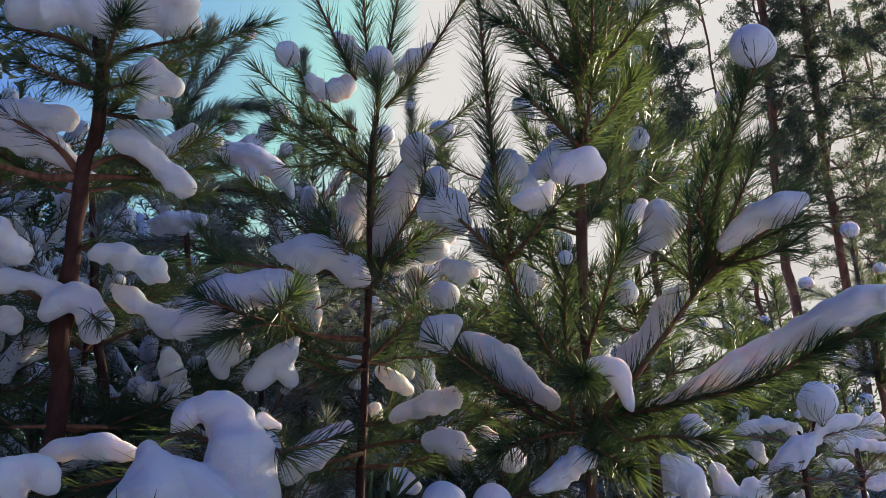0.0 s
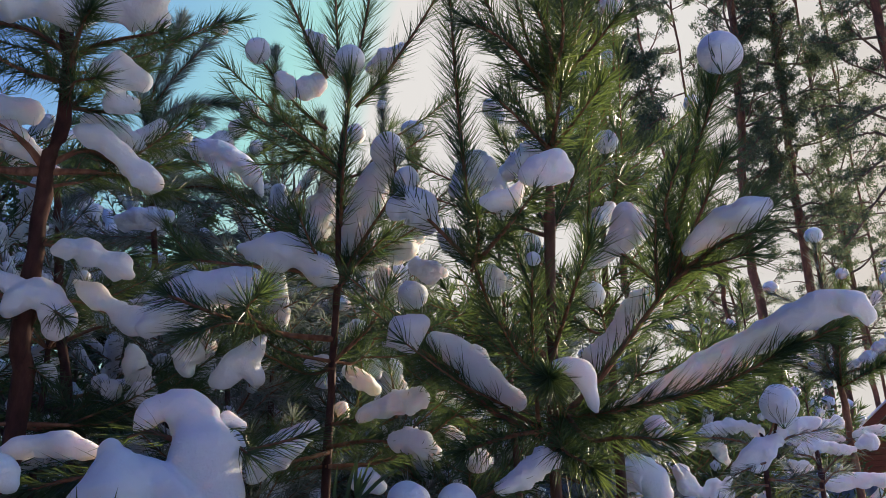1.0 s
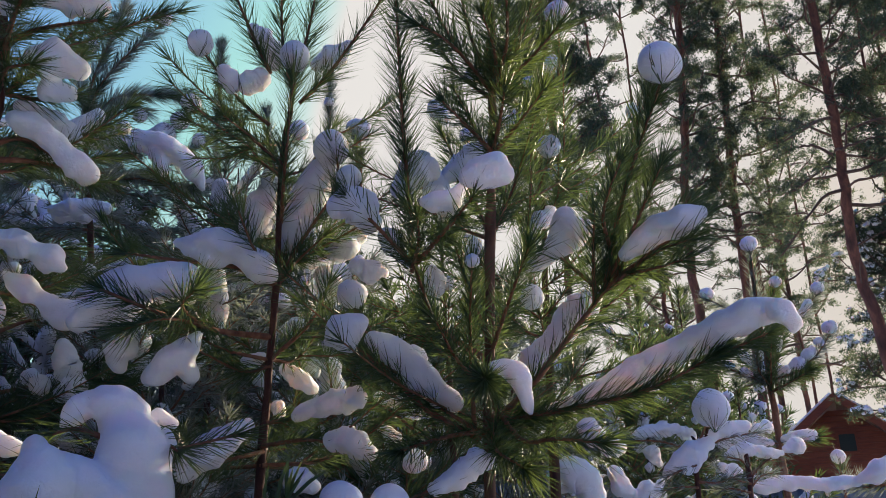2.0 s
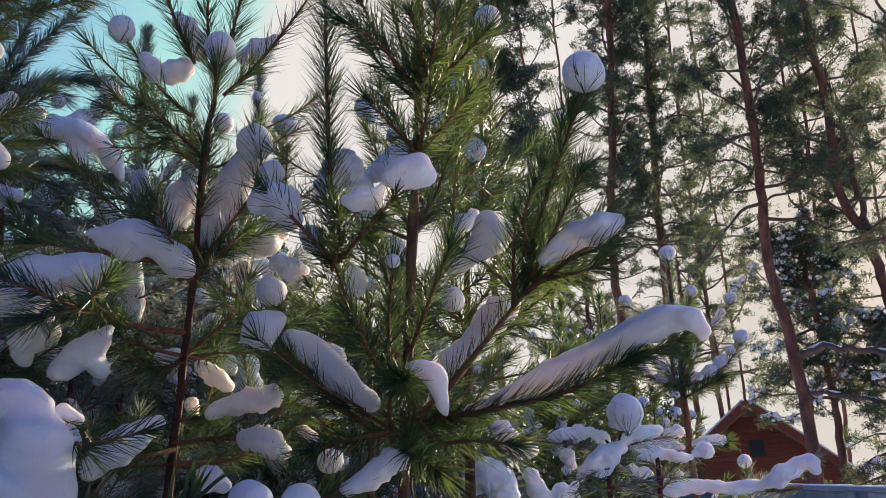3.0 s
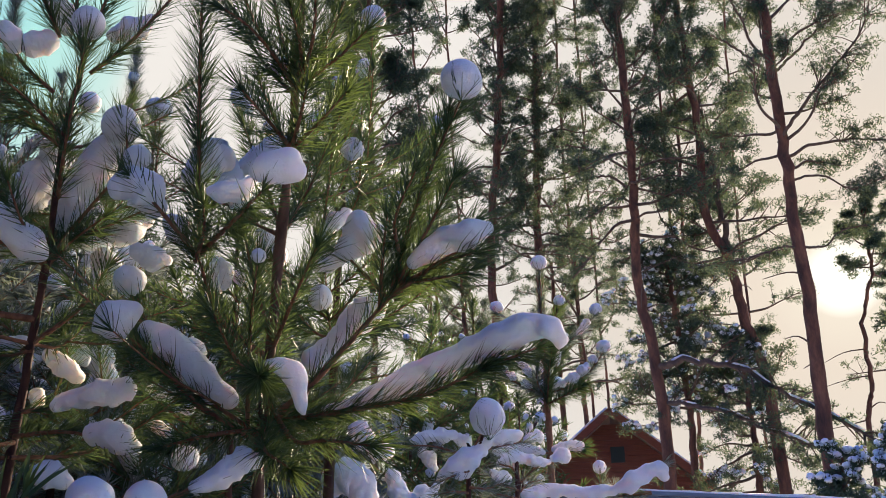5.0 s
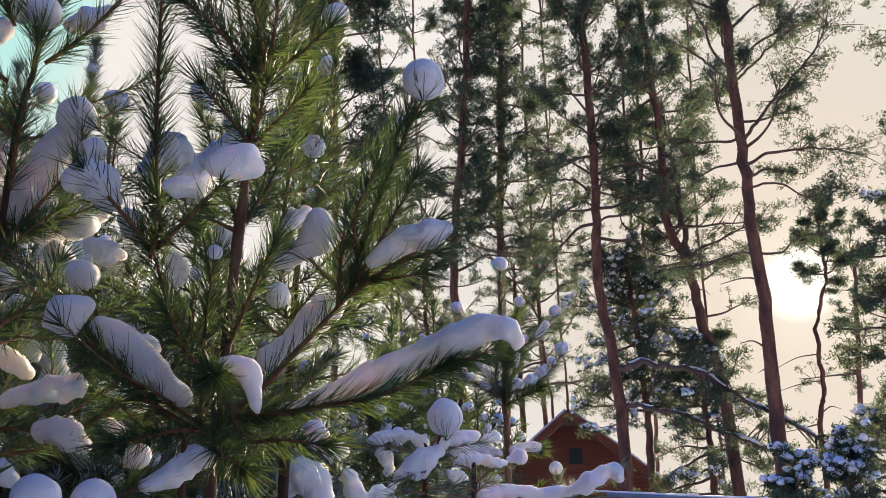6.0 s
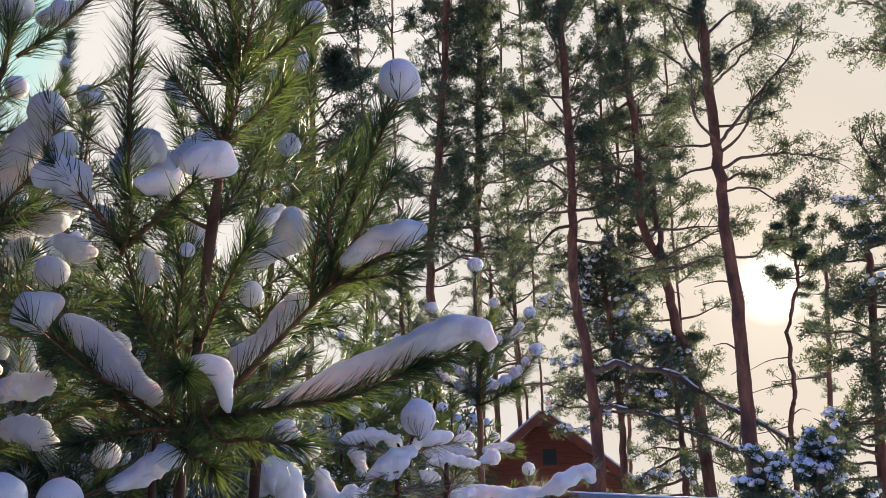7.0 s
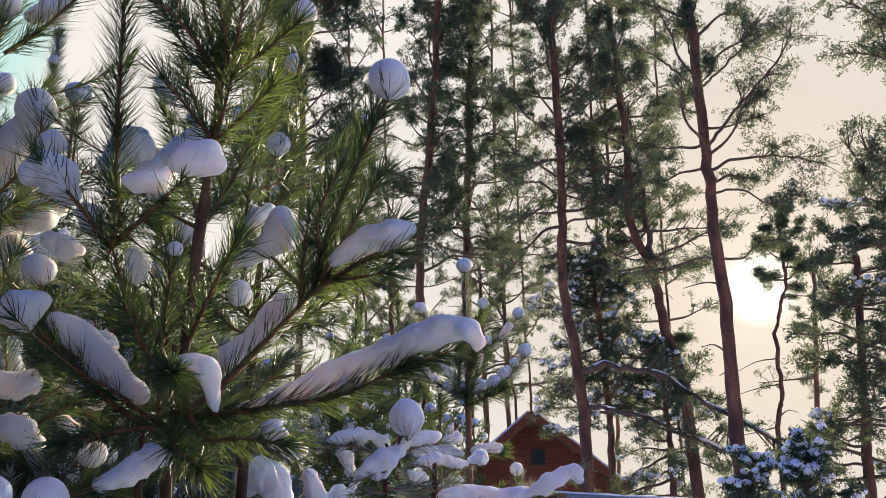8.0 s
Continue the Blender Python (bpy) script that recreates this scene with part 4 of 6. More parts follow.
old_pine([(-3.96, -0.56, 0), (-3.96, -0.56, 2.4), (-3.76, -0.56, 4.8)], 0.1, 0.04, np.random.default_rng(313), "unseen pine added to block sky light", 1.0, 30, 1.3, leafy=0.3, size=0.15, width=0.03, blades=4, twigs=8, low_dead=0, group="surrounding wood", name="pine_tree")
old_pine([(-4.02, 1.23, 0), (-4.02, 1.23, 2.4), (-3.82, 1.23, 4.8)], 0.1, 0.04, np.random.default_rng(314), "unseen pine added to block sky light", 1.0, 30, 1.3, leafy=0.3, size=0.15, width=0.03, blades=4, twigs=8, low_dead=0, group="surrounding wood", name="pine_tree")
old_pine([(-4.24, -2.65, 0), (-4.24, -2.65, 2.4), (-4.04, -2.65, 4.8)], 0.1, 0.04, np.random.default_rng(315), "unseen pine added to block sky light", 1.0, 30, 1.3, leafy=0.3, size=0.15, width=0.03, blades=4, twigs=8, low_dead=0, group="surrounding wood", name="pine_tree")
old_pine([(-2.75, 2.00, 0), (-2.75, 2.00, 2.4), (-2.55, 2.00, 4.8)], 0.1, 0.04, np.random.default_rng(316), "unseen pine added to block sky light", 1.0, 30, 1.3, leafy=0.3, size=0.15, width=0.03, blades=4, twigs=8, low_dead=0, group="surrounding wood", name="pine_tree")
old_pine([(-2.85, 1.21, 0), (-2.85, 1.21, 2.4), (-2.65, 1.21, 4.8)], 0.1, 0.04, np.random.default_rng(317), "unseen pine added to block sky light", 1.0, 30, 1.3, leafy=0.3, size=0.15, width=0.03, blades=4, twigs=8, low_dead=0, group="surrounding wood", name="pine_tree")
old_pine([(-2.88, 0.30, 0), (-2.88, 0.30, 2.4), (-2.68, 0.30, 4.8)], 0.1, 0.04, np.random.default_rng(318), "unseen pine added to block sky light", 1.0, 30, 1.3, leafy=0.3, size=0.15, width=0.03, blades=4, twigs=8, low_dead=0, group="surrounding wood", name="pine_tree")
old_pine([(-2.12, -3.39, 0), (-2.12, -3.39, 2.4), (-1.92, -3.39, 4.8)], 0.1, 0.04, np.random.default_rng(319), "unseen pine added to block sky light", 1.0, 30, 1.3, leafy=0.3, size=0.15, width=0.03, blades=4, twigs=8, low_dead=0, group="surrounding wood", name="pine_tree")
old_pine([(-0.76, -3.31, 0), (-0.76, -3.31, 2.4), (-0.56, -3.31, 4.8)], 0.1, 0.04, np.random.default_rng(320), "unseen pine added to block sky light", 1.0, 22, 1.2, leafy=0.3, size=0.15, width=0.03, blades=4, twigs=8, low_dead=0, group="surrounding wood", name="pine_tree")
old_pine([(0.53, -3.76, 0), (0.53, -3.76, 2.4), (0.73, -3.76, 4.8)], 0.1, 0.04, np.random.default_rng(321), "unseen pine added to block sky light", 1.0, 22, 1.2, leafy=0.3, size=0.15, width=0.03, blades=4, twigs=8, low_dead=0, group="surrounding wood", name="pine_tree")
old_pine([(-2.91, -1.06, 0), (-2.91, -1.06, 2.4), (-2.71, -1.06, 4.8)], 0.1, 0.04, np.random.default_rng(322), "unseen pine added to block sky light", 1.0, 30, 1.3, leafy=0.3, size=0.15, width=0.03, blades=4, twigs=8, low_dead=0, group="surrounding wood", name="pine_tree")
old_pine([(-2.53, -2.12, 0), (-2.53, -2.12, 2.4), (-2.33, -2.12, 4.8)], 0.1, 0.04, np.random.default_rng(323), "unseen pine added to block sky light", 1.0, 30, 1.3, leafy=0.3, size=0.15, width=0.03, blades=4, twigs=8, low_dead=0, group="surrounding wood", name="pine_tree")


# ---------------------------------------------------------------- young pines and their snow

pine_main = tree_root("pine_tree", 0.291, 1.719, "young green pine heavy with fresh snow")
trunk(pine_main, [(0.291, 1.719, 0), (0.291, 1.719, 1.658), (0.289, 1.69, 1.853), (0.286, 1.609, 2.126), (0.282, 1.512, 2.335), (0.274, 1.455, 2.432), (0.261, 1.363, 2.567), (0.248, 1.291, 2.655)], 0.0135, 0.006, BARK_RED)
branch(pine_main, [(0.311, 1.690, 1.806), (0.369, 1.640, 1.805), (0.473, 1.570, 1.817), (0.565, 1.500, 1.833), (0.648, 1.420, 1.871)], r=0.0075, bare=0.03, dense=2300)
branch(pine_main, [(0.648, 1.420, 1.871), (0.687, 1.390, 1.885), (0.726, 1.360, 1.899)], r=0.004, dense=1500, length=0.055)
mound([[(0.444, 1.600, 1.836, 0.008), (0.480, 1.585, 1.850, 0.014), (0.524, 1.560, 1.866, 0.022), (0.576, 1.530, 1.885, 0.028), (0.622, 1.460, 1.904, 0.029), (0.667, 1.400, 1.923, 0.029), (0.704, 1.345, 1.931, 0.029), (0.729, 1.315, 1.927, 0.027)],
       [(0.730, 1.310, 1.923, 0.025), (0.745, 1.305, 1.909, 0.018), (0.744, 1.305, 1.893, 0.010)],
       [(0.462, 1.605, 1.830, 0.010), (0.519, 1.570, 1.840, 0.017), (0.573, 1.535, 1.852, 0.017), (0.623, 1.500, 1.878, 0.012)]], rough=0.16, clear=0.25)
lump([(0.400, 1.650, 1.821, 0.009), (0.447, 1.615, 1.826, 0.012), (0.491, 1.590, 1.832, 0.012)], rough=0.3)
branch(pine_main, [(0.304, 1.697, 1.804), (0.367, 1.674, 1.865), (0.449, 1.63, 1.966), (0.515, 1.586, 2.048)], r=0.010, bare=0.3)
branch(pine_main, [(0.515, 1.586, 2.048), (0.525, 1.534, 2.147), (0.551, 1.442, 2.272), (0.585, 1.344, 2.394)], r=0.007, dense=1700, length=0.078)
branch(pine_main, [(0.515, 1.586, 2.048), (0.582, 1.513, 2.096), (0.667, 1.435, 2.145)], r=0.007)
branch(pine_main, [(0.518, 1.583, 2.054), (0.538, 1.535, 2.186), (0.558, 1.441, 2.335), (0.572, 1.391, 2.388)], r=0.005)
branch(pine_main, [(0.524, 1.574, 2.075), (0.558, 1.471, 2.162), (0.587, 1.397, 2.242)], r=0.005)
branch(pine_main, [(0.525, 1.557, 2.118), (0.482, 1.452, 2.158), (0.502, 1.383, 2.237)], r=0.005)
branch(pine_main, [(0.53, 1.574, 2.07), (0.596, 1.485, 2.097), (0.644, 1.439, 2.105)], r=0.005)
branch(pine_main, [(0.529, 1.572, 2.075), (0.595, 1.511, 2.145), (0.654, 1.47, 2.184)], r=0.005)
branch(pine_main, [(0.551, 1.565, 2.075), (0.592, 1.477, 2.061), (0.625, 1.441, 2.063)], r=0.004)
branch(pine_main, [(0.495, 1.599, 2.026), (0.483, 1.544, 2.098), (0.476, 1.487, 2.184)], r=0.005)
branch(pine_main, [(0.51, 1.589, 2.043), (0.444, 1.613, 2.118), (0.411, 1.629, 2.153)], r=0.005)
lump([(0.577, 1.329, 2.420, 0.0385)])
mound([[(0.544, 1.523, 2.102, 0.018), (0.595, 1.479, 2.139, 0.028), (0.632, 1.449, 2.147, 0.028), (0.663, 1.432, 2.155, 0.022)]])
mound([[(0.429, 1.625, 2.153, 0.036), (0.455, 1.607, 2.181, 0.045), (0.483, 1.597, 2.186, 0.031)], [(0.383, 1.696, 2.136, 0.017), (0.419, 1.663, 2.147, 0.022)]])
lump([(0.394, 1.726, 1.932, 0.031), (0.453, 1.695, 1.996, 0.031), (0.506, 1.662, 2.059, 0.026)], clear=0.0)
branch(pine_main, [(0.295, 1.689, 1.853), (0.266, 1.54, 1.842), (0.235, 1.394, 1.821)], r=0.006, dense=2000)
mound([[(0.257, 1.440, 1.853, 0.012), (0.282, 1.440, 1.850, 0.019), (0.302, 1.440, 1.837, 0.021), (0.310, 1.440, 1.811, 0.017), (0.316, 1.440, 1.788, 0.012), (0.320, 1.440, 1.774, 0.007)]], rough=0.08)
branch(pine_main, [(0.273, 1.707, 1.77), (0.169, 1.709, 1.825), (0.085, 1.697, 1.899), (0.003, 1.684, 1.953)], r=0.008, bare=0.15)
mound([[(-0.026, 1.633, 1.948, 0.022), (0.002, 1.609, 1.962, 0.037), (0.026, 1.605, 1.977, 0.02)]])
mound([[(0.057, 1.711, 1.97, 0.026), (0.105, 1.717, 1.94, 0.035), (0.173, 1.728, 1.877, 0.038), (0.226, 1.73, 1.846, 0.021)]], clear=0.1)
branch(pine_main, [(0.29, 1.674, 1.919), (0.188, 1.667, 1.992), (0.129, 1.586, 2.09)], r=0.008, bare=0.5)
branch(pine_main, [(0.129, 1.586, 2.09), (0.068, 1.547, 2.14), (-0.007, 1.499, 2.198)], r=0.006)
lump([(-0.022, 1.535, 2.19, 0.027), (0.01, 1.535, 2.193, 0.041), (0.039, 1.556, 2.17, 0.027)])
branch(pine_main, [(0.129, 1.602, 2.102), (0.111, 1.535, 2.261), (0.093, 1.456, 2.404), (0.075, 1.342, 2.567)], r=0.006, dense=1500, length=0.078)
branch(pine_main, [(0.129, 1.586, 2.09), (0.17, 1.371, 2.079), (0.202, 1.253, 2.089)], r=0.006)
mound([[(0.193, 1.230, 2.113, 0.020), (0.213, 1.230, 2.122, 0.030), (0.235, 1.230, 2.127, 0.030), (0.252, 1.230, 2.121, 0.020)],
       [(0.125, 1.300, 2.098, 0.011), (0.149, 1.300, 2.100, 0.020), (0.169, 1.300, 2.102, 0.022), (0.182, 1.300, 2.116, 0.013), (0.193, 1.300, 2.133, 0.012)]], rough=0.07)
branch(pine_main, [(0.125, 1.59, 2.079), (0.13, 1.476, 2.095), (0.119, 1.365, 2.102)], r=0.005)
branch(pine_main, [(0.275, 1.461, 2.423), (0.208, 1.405, 2.468), (0.153, 1.347, 2.521), (0.119, 1.308, 2.575)], r=0.005)
branch(pine_main, [(0.275, 1.461, 2.423), (0.321, 1.409, 2.49), (0.35, 1.367, 2.587)], r=0.005)
branch(pine_main, [(0.274, 1.455, 2.432), (0.234, 1.448, 2.542), (0.2, 1.412, 2.676)], r=0.005)
branch(pine_main, [(0.275, 1.437, 2.461), (0.261, 1.363, 2.567), (0.246, 1.284, 2.663)], r=0.006)
branch(pine_main, [(0.276, 1.464, 2.418), (0.222, 1.381, 2.429), (0.164, 1.311, 2.434), (0.108, 1.266, 2.434)], r=0.005)
branch(pine_main, [(0.276, 1.464, 2.418), (0.337, 1.375, 2.444), (0.379, 1.297, 2.469)], r=0.005)
branch(pine_main, [(0.276, 1.464, 2.418), (0.264, 1.342, 2.423), (0.225, 1.244, 2.447)], r=0.005)
branch(pine_main, [(0.276, 1.464, 2.418), (0.336, 1.461, 2.569), (0.38, 1.42, 2.675)], r=0.005)
branch(pine_main, [(0.277, 1.47, 2.409), (0.226, 1.537, 2.502), (0.177, 1.563, 2.597)], r=0.005)
branch(pine_main, [(0.285, 1.522, 2.315), (0.221, 1.459, 2.342), (0.169, 1.407, 2.361)], r=0.005)
branch(pine_main, [(0.285, 1.522, 2.315), (0.325, 1.442, 2.342), (0.359, 1.368, 2.373)], r=0.005)
branch(pine_main, [(0.285, 1.52, 2.32), (0.281, 1.413, 2.326), (0.277, 1.331, 2.345)], r=0.005)
branch(pine_main, [(0.284, 1.528, 2.305), (0.256, 1.588, 2.413), (0.216, 1.594, 2.508)], r=0.005)
branch(pine_main, [(0.285, 1.53, 2.3), (0.345, 1.571, 2.396), (0.388, 1.574, 2.494)], r=0.005)
lump([(0.251, 1.541, 2.509, 0.02), (0.304, 1.531, 2.512, 0.022)])
branch(pine_main, [(0.277, 1.467, 2.413), (0.275, 1.286, 2.412), (0.257, 1.178, 2.475)], r=0.005)
branch(pine_main, [(0.261, 1.708, 1.776), (0.237, 1.573, 1.935), (0.23, 1.484, 2.051)], r=0.005, bare=0.3)
lump([(0.228, 1.46, 2.056, 0.015)])
branch(pine_main, [(0.286, 1.663, 1.963), (0.246, 1.722, 2.126), (0.215, 1.727, 2.257)], r=0.005)
branch(pine_main, [(0.292, 1.662, 1.963), (0.366, 1.702, 2.13), (0.393, 1.697, 2.264), (0.395, 1.636, 2.488)], r=0.006)
branch(pine_main, [(0.285, 1.596, 2.159), (0.348, 1.633, 2.298), (0.398, 1.591, 2.463)], r=0.005)
branch(pine_main, [(0.287, 1.596, 2.159), (0.258, 1.695, 2.316), (0.205, 1.734, 2.471)], r=0.005)
branch(pine_main, [(0.294, 1.668, 1.941), (0.305, 1.489, 2.004), (0.324, 1.408, 2.066)], r=0.005)
branch(pine_main, [(0.3, 1.688, 1.853), (0.212, 1.538, 1.881), (0.156, 1.426, 1.93)], r=0.005)
branch(pine_main, [(0.302, 1.692, 1.831), (0.324, 1.549, 1.744), (0.363, 1.441, 1.729), (0.425, 1.375, 1.713)], r=0.006)
lump([(0.414, 1.426, 1.744, 0.02), (0.437, 1.403, 1.713, 0.02), (0.459, 1.398, 1.708, 0.012)])
branch(pine_main, [(0.283, 1.703, 1.787), (0.182, 1.568, 1.75), (0.099, 1.478, 1.713)], r=0.006)
branch(pine_main, [(0.304, 1.696, 1.809), (0.259, 1.462, 1.718), (0.29, 1.361, 1.67)], r=0.005)
branch(pine_main, [(0.098, 1.488, 1.623), (0.178, 1.479, 1.661), (0.26, 1.463, 1.709)], r=0.006)
lump([(0.16, 1.482, 1.652, 0.016), (0.196, 1.476, 1.669, 0.022), (0.228, 1.47, 1.69, 0.025), (0.251, 1.466, 1.695, 0.016)])
lump([(0.005, 1.389, 1.616, 0.035)])
lump([(0.083, 1.439, 1.618, 0.033)])
lump([(0.178, 1.776, 2.145, 0.02), (0.193, 1.786, 2.11, 0.02)])
lump([(0.414, 1.809, 2.104, 0.028)])
lump([(0.193, 1.79, 2.577, 0.025), (0.215, 1.8, 2.556, 0.021)])
branch(pine_main, [(0.549, 1.953, 2.788), (0.543, 1.907, 2.858), (0.535, 1.865, 2.917)], r=0.004, width=0.0009)
lump([(0.534, 1.86, 2.925, 0.036)])
branch(pine_main, [(0.567, 2.11, 2.721), (0.562, 2.065, 2.797), (0.554, 2.024, 2.863)], r=0.004, width=0.0009)
lump([(0.553, 2.019, 2.871, 0.028)])
branch(pine_main, [(0.294, 1.974, 2.424), (0.291, 1.939, 2.496), (0.287, 1.907, 2.558)], r=0.004, width=0.0009)
lump([(0.286, 1.903, 2.565, 0.02)])
branch(pine_main, [(0.022, 2.528, 2.691), (0.02, 2.484, 2.779), (0.015, 2.443, 2.856)], r=0.004, width=0.0009)
lump([(0.014, 2.438, 2.865, 0.037)])
branch(pine_main, [(0.712, 2.328, 2.427), (0.709, 2.292, 2.514), (0.704, 2.258, 2.591)], r=0.004, width=0.0009)
lump([(0.702, 2.254, 2.6, 0.031)])
branch(pine_main, [(0.591, 2.242, 2.443), (0.588, 2.206, 2.526), (0.583, 2.172, 2.599)], r=0.004, width=0.0009)
lump([(0.582, 2.168, 2.608, 0.025)])
branch(pine_main, [(0.465, 1.975, 2.588), (0.461, 1.934, 2.66), (0.454, 1.897, 2.722)], r=0.004, width=0.0009)
lump([(0.453, 1.893, 2.729, 0.02)])
branch(pine_main, [(0.461, 2.04, 2.188), (0.459, 2.014, 2.264), (0.455, 1.988, 2.33)], r=0.004, width=0.0009)
lump([(0.455, 1.985, 2.338, 0.022)])
lump([(0.389, 1.874, 2.587, 0.029), (0.425, 1.868, 2.584, 0.035)])
lump([(0.181, 1.82, 2.168, 0.021), (0.202, 1.827, 2.145, 0.018)])
lump([(0.101, 1.620, 2.274, 0.021), (0.131, 1.620, 2.310, 0.041), (0.157, 1.620, 2.321, 0.031)])
lump([(0.197, 1.700, 2.332, 0.015), (0.254, 1.720, 2.391, 0.026), (0.318, 1.740, 2.459, 0.023)], rough=0.3)
lump([(0.166, 1.620, 2.262, 0.019), (0.184, 1.620, 2.272, 0.014)])
lump([(0.077, 1.620, 2.164, 0.021), (0.100, 1.620, 2.140, 0.025), (0.121, 1.640, 2.121, 0.016)], rough=0.3)
lump([(0.015, 1.800, 2.169, 0.020), (0.043, 1.800, 2.158, 0.025), (0.075, 1.780, 2.146, 0.015)], rough=0.3)
lump([(0.402, 1.700, 2.230, 0.017), (0.447, 1.720, 2.277, 0.020)], rough=0.3)

pine_slender = tree_root("pine_tree", -0.177, 1.984, "slender young pine with balls of snow on its shoots")
trunk(pine_slender, [(-0.177, 1.984, 0), (-0.182, 1.983, 1.683), (-0.173, 1.927, 2.006), (-0.166, 1.884, 2.15), (-0.16, 1.78, 2.398), (-0.14, 1.699, 2.546), (-0.138, 1.665, 2.599)], 0.0105, 0.005)
branch(pine_slender, [(-0.14, 1.699, 2.546), (-0.163, 1.643, 2.629), (-0.167, 1.532, 2.775)], r=0.005)
branch(pine_slender, [(-0.189, 1.676, 2.575), (-0.22, 1.638, 2.626), (-0.279, 1.553, 2.729), (-0.318, 1.496, 2.789)], r=0.005)
branch(pine_slender, [(-0.138, 1.686, 2.567), (-0.112, 1.638, 2.642), (-0.083, 1.551, 2.76)], r=0.005)
branch(pine_slender, [(-0.125, 1.713, 2.524), (-0.054, 1.675, 2.591), (0.054, 1.581, 2.724), (0.077, 1.535, 2.78)], r=0.005)
lump([(-0.135, 1.624, 2.59, 0.035)])
branch(pine_slender, [(-0.19, 1.735, 2.477), (-0.254, 1.703, 2.517), (-0.345, 1.628, 2.61)], r=0.005)
lump([(-0.341, 1.626, 2.613, 0.029)])
lump([(-0.29, 1.666, 2.568, 0.018), (-0.272, 1.685, 2.543, 0.024)])
lump([(-0.24, 1.685, 2.551, 0.024), (-0.212, 1.681, 2.563, 0.028)])
branch(pine_slender, [(-0.16, 1.78, 2.398), (-0.235, 1.743, 2.452), (-0.277, 1.629, 2.437)], r=0.005)
branch(pine_slender, [(-0.16, 1.835, 2.279), (-0.146, 1.691, 2.353), (-0.131, 1.602, 2.514)], r=0.005)
branch(pine_slender, [(-0.166, 1.884, 2.15), (-0.111, 1.853, 2.244), (-0.038, 1.765, 2.327)], r=0.007)
branch(pine_slender, [(-0.038, 1.765, 2.327), (-0.032, 1.74, 2.379), (-0.045, 1.718, 2.422)], r=0.004)
mound([[(-0.049, 1.748, 2.429, 0.043)], [(-0.067, 1.808, 2.398, 0.035), (-0.094, 1.845, 2.364, 0.043), (-0.128, 1.892, 2.304, 0.041), (-0.148, 1.912, 2.253, 0.024)]])
lump([(-0.026, 1.953, 2.27, 0.05), (0.008, 1.943, 2.296, 0.036)])
branch(pine_slender, [(-0.166, 1.886, 2.144), (-0.267, 1.862, 2.179), (-0.359, 1.798, 2.165), (-0.467, 1.723, 2.152)], r=0.007)
mound([[(-0.372, 1.782, 2.2, 0.017), (-0.319, 1.775, 2.187, 0.036), (-0.256, 1.775, 2.187, 0.042), (-0.214, 1.799, 2.167, 0.036), (-0.178, 1.83, 2.149, 0.023)]])
branch(pine_slender, [(-0.169, 1.89, 2.131), (-0.124, 1.871, 2.195), (-0.055, 1.758, 2.22)], r=0.005)
branch(pine_slender, [(-0.166, 1.886, 2.144), (-0.205, 1.762, 2.18), (-0.236, 1.68, 2.239)], r=0.005)
lump([(-0.247, 1.93, 2.289, 0.028), (-0.2, 1.896, 2.38, 0.033), (-0.2, 1.879, 2.417, 0.025)])
branch(pine_slender, [(-0.174, 1.92, 2.031), (-0.29, 1.904, 2.039), (-0.385, 1.731, 2.026), (-0.484, 1.645, 2.046)], r=0.008, bare=0.3)
branch(pine_slender, [(-0.29, 1.904, 2.039), (-0.352, 1.692, 2.002), (-0.427, 1.633, 1.961)], r=0.005)
branch(pine_slender, [(-0.315, 1.899, 2.044), (-0.321, 1.643, 2.011), (-0.291, 1.589, 2.029)], r=0.005)
mound([[(-0.548, 1.746, 2.01, 0.03), (-0.504, 1.75, 2.043, 0.048), (-0.443, 1.751, 2.089, 0.045), (-0.361, 1.765, 2.103, 0.048), (-0.343, 1.777, 2.079, 0.025)]])
branch(pine_slender, [(-0.173, 1.934, 1.981), (-0.083, 1.915, 2.071), (-0.045, 1.935, 2.176)], r=0.006)
lump([(-0.06, 1.977, 2.205, 0.031), (-0.039, 1.991, 2.166, 0.036)])
branch(pine_slender, [(-0.172, 1.937, 1.968), (-0.236, 1.934, 1.954), (-0.322, 1.811, 1.974)], r=0.005)
lump([(-0.487, 1.877, 1.99, 0.034), (-0.491, 1.885, 1.953, 0.024)])
mound([[(-0.403, 1.811, 1.911, 0.028), (-0.369, 1.811, 1.942, 0.035), (-0.334, 1.809, 1.973, 0.028), (-0.317, 1.806, 1.998, 0.016)], [(-0.339, 1.818, 1.938, 0.028), (-0.326, 1.825, 1.915, 0.018)]])
branch(pine_slender, [(-0.176, 1.963, 1.843), (-0.105, 1.965, 1.857), (0.022, 1.86, 1.888)], r=0.006)
lump([(-0.103, 1.915, 1.854, 0.018), (-0.04, 1.893, 1.872, 0.028), (0.023, 1.862, 1.879, 0.028)])
branch(pine_slender, [(-0.18, 1.972, 1.781), (-0.266, 1.866, 1.741), (-0.326, 1.809, 1.711)], r=0.006)
mound([[(-0.321, 1.81, 1.711, 0.022), (-0.283, 1.811, 1.748, 0.032), (-0.239, 1.822, 1.785, 0.034), (-0.204, 1.832, 1.814, 0.019)]])
branch(pine_slender, [(-0.181, 1.97, 1.793), (-0.075, 1.876, 1.792), (0.045, 1.781, 1.756)], r=0.006)
lump([(-0.025, 1.828, 1.785, 0.024), (0.016, 1.809, 1.777, 0.031), (0.054, 1.782, 1.75, 0.019)])
lump([(-0.087, 1.687, 1.688, 0.027), (-0.055, 1.69, 1.678, 0.02)])
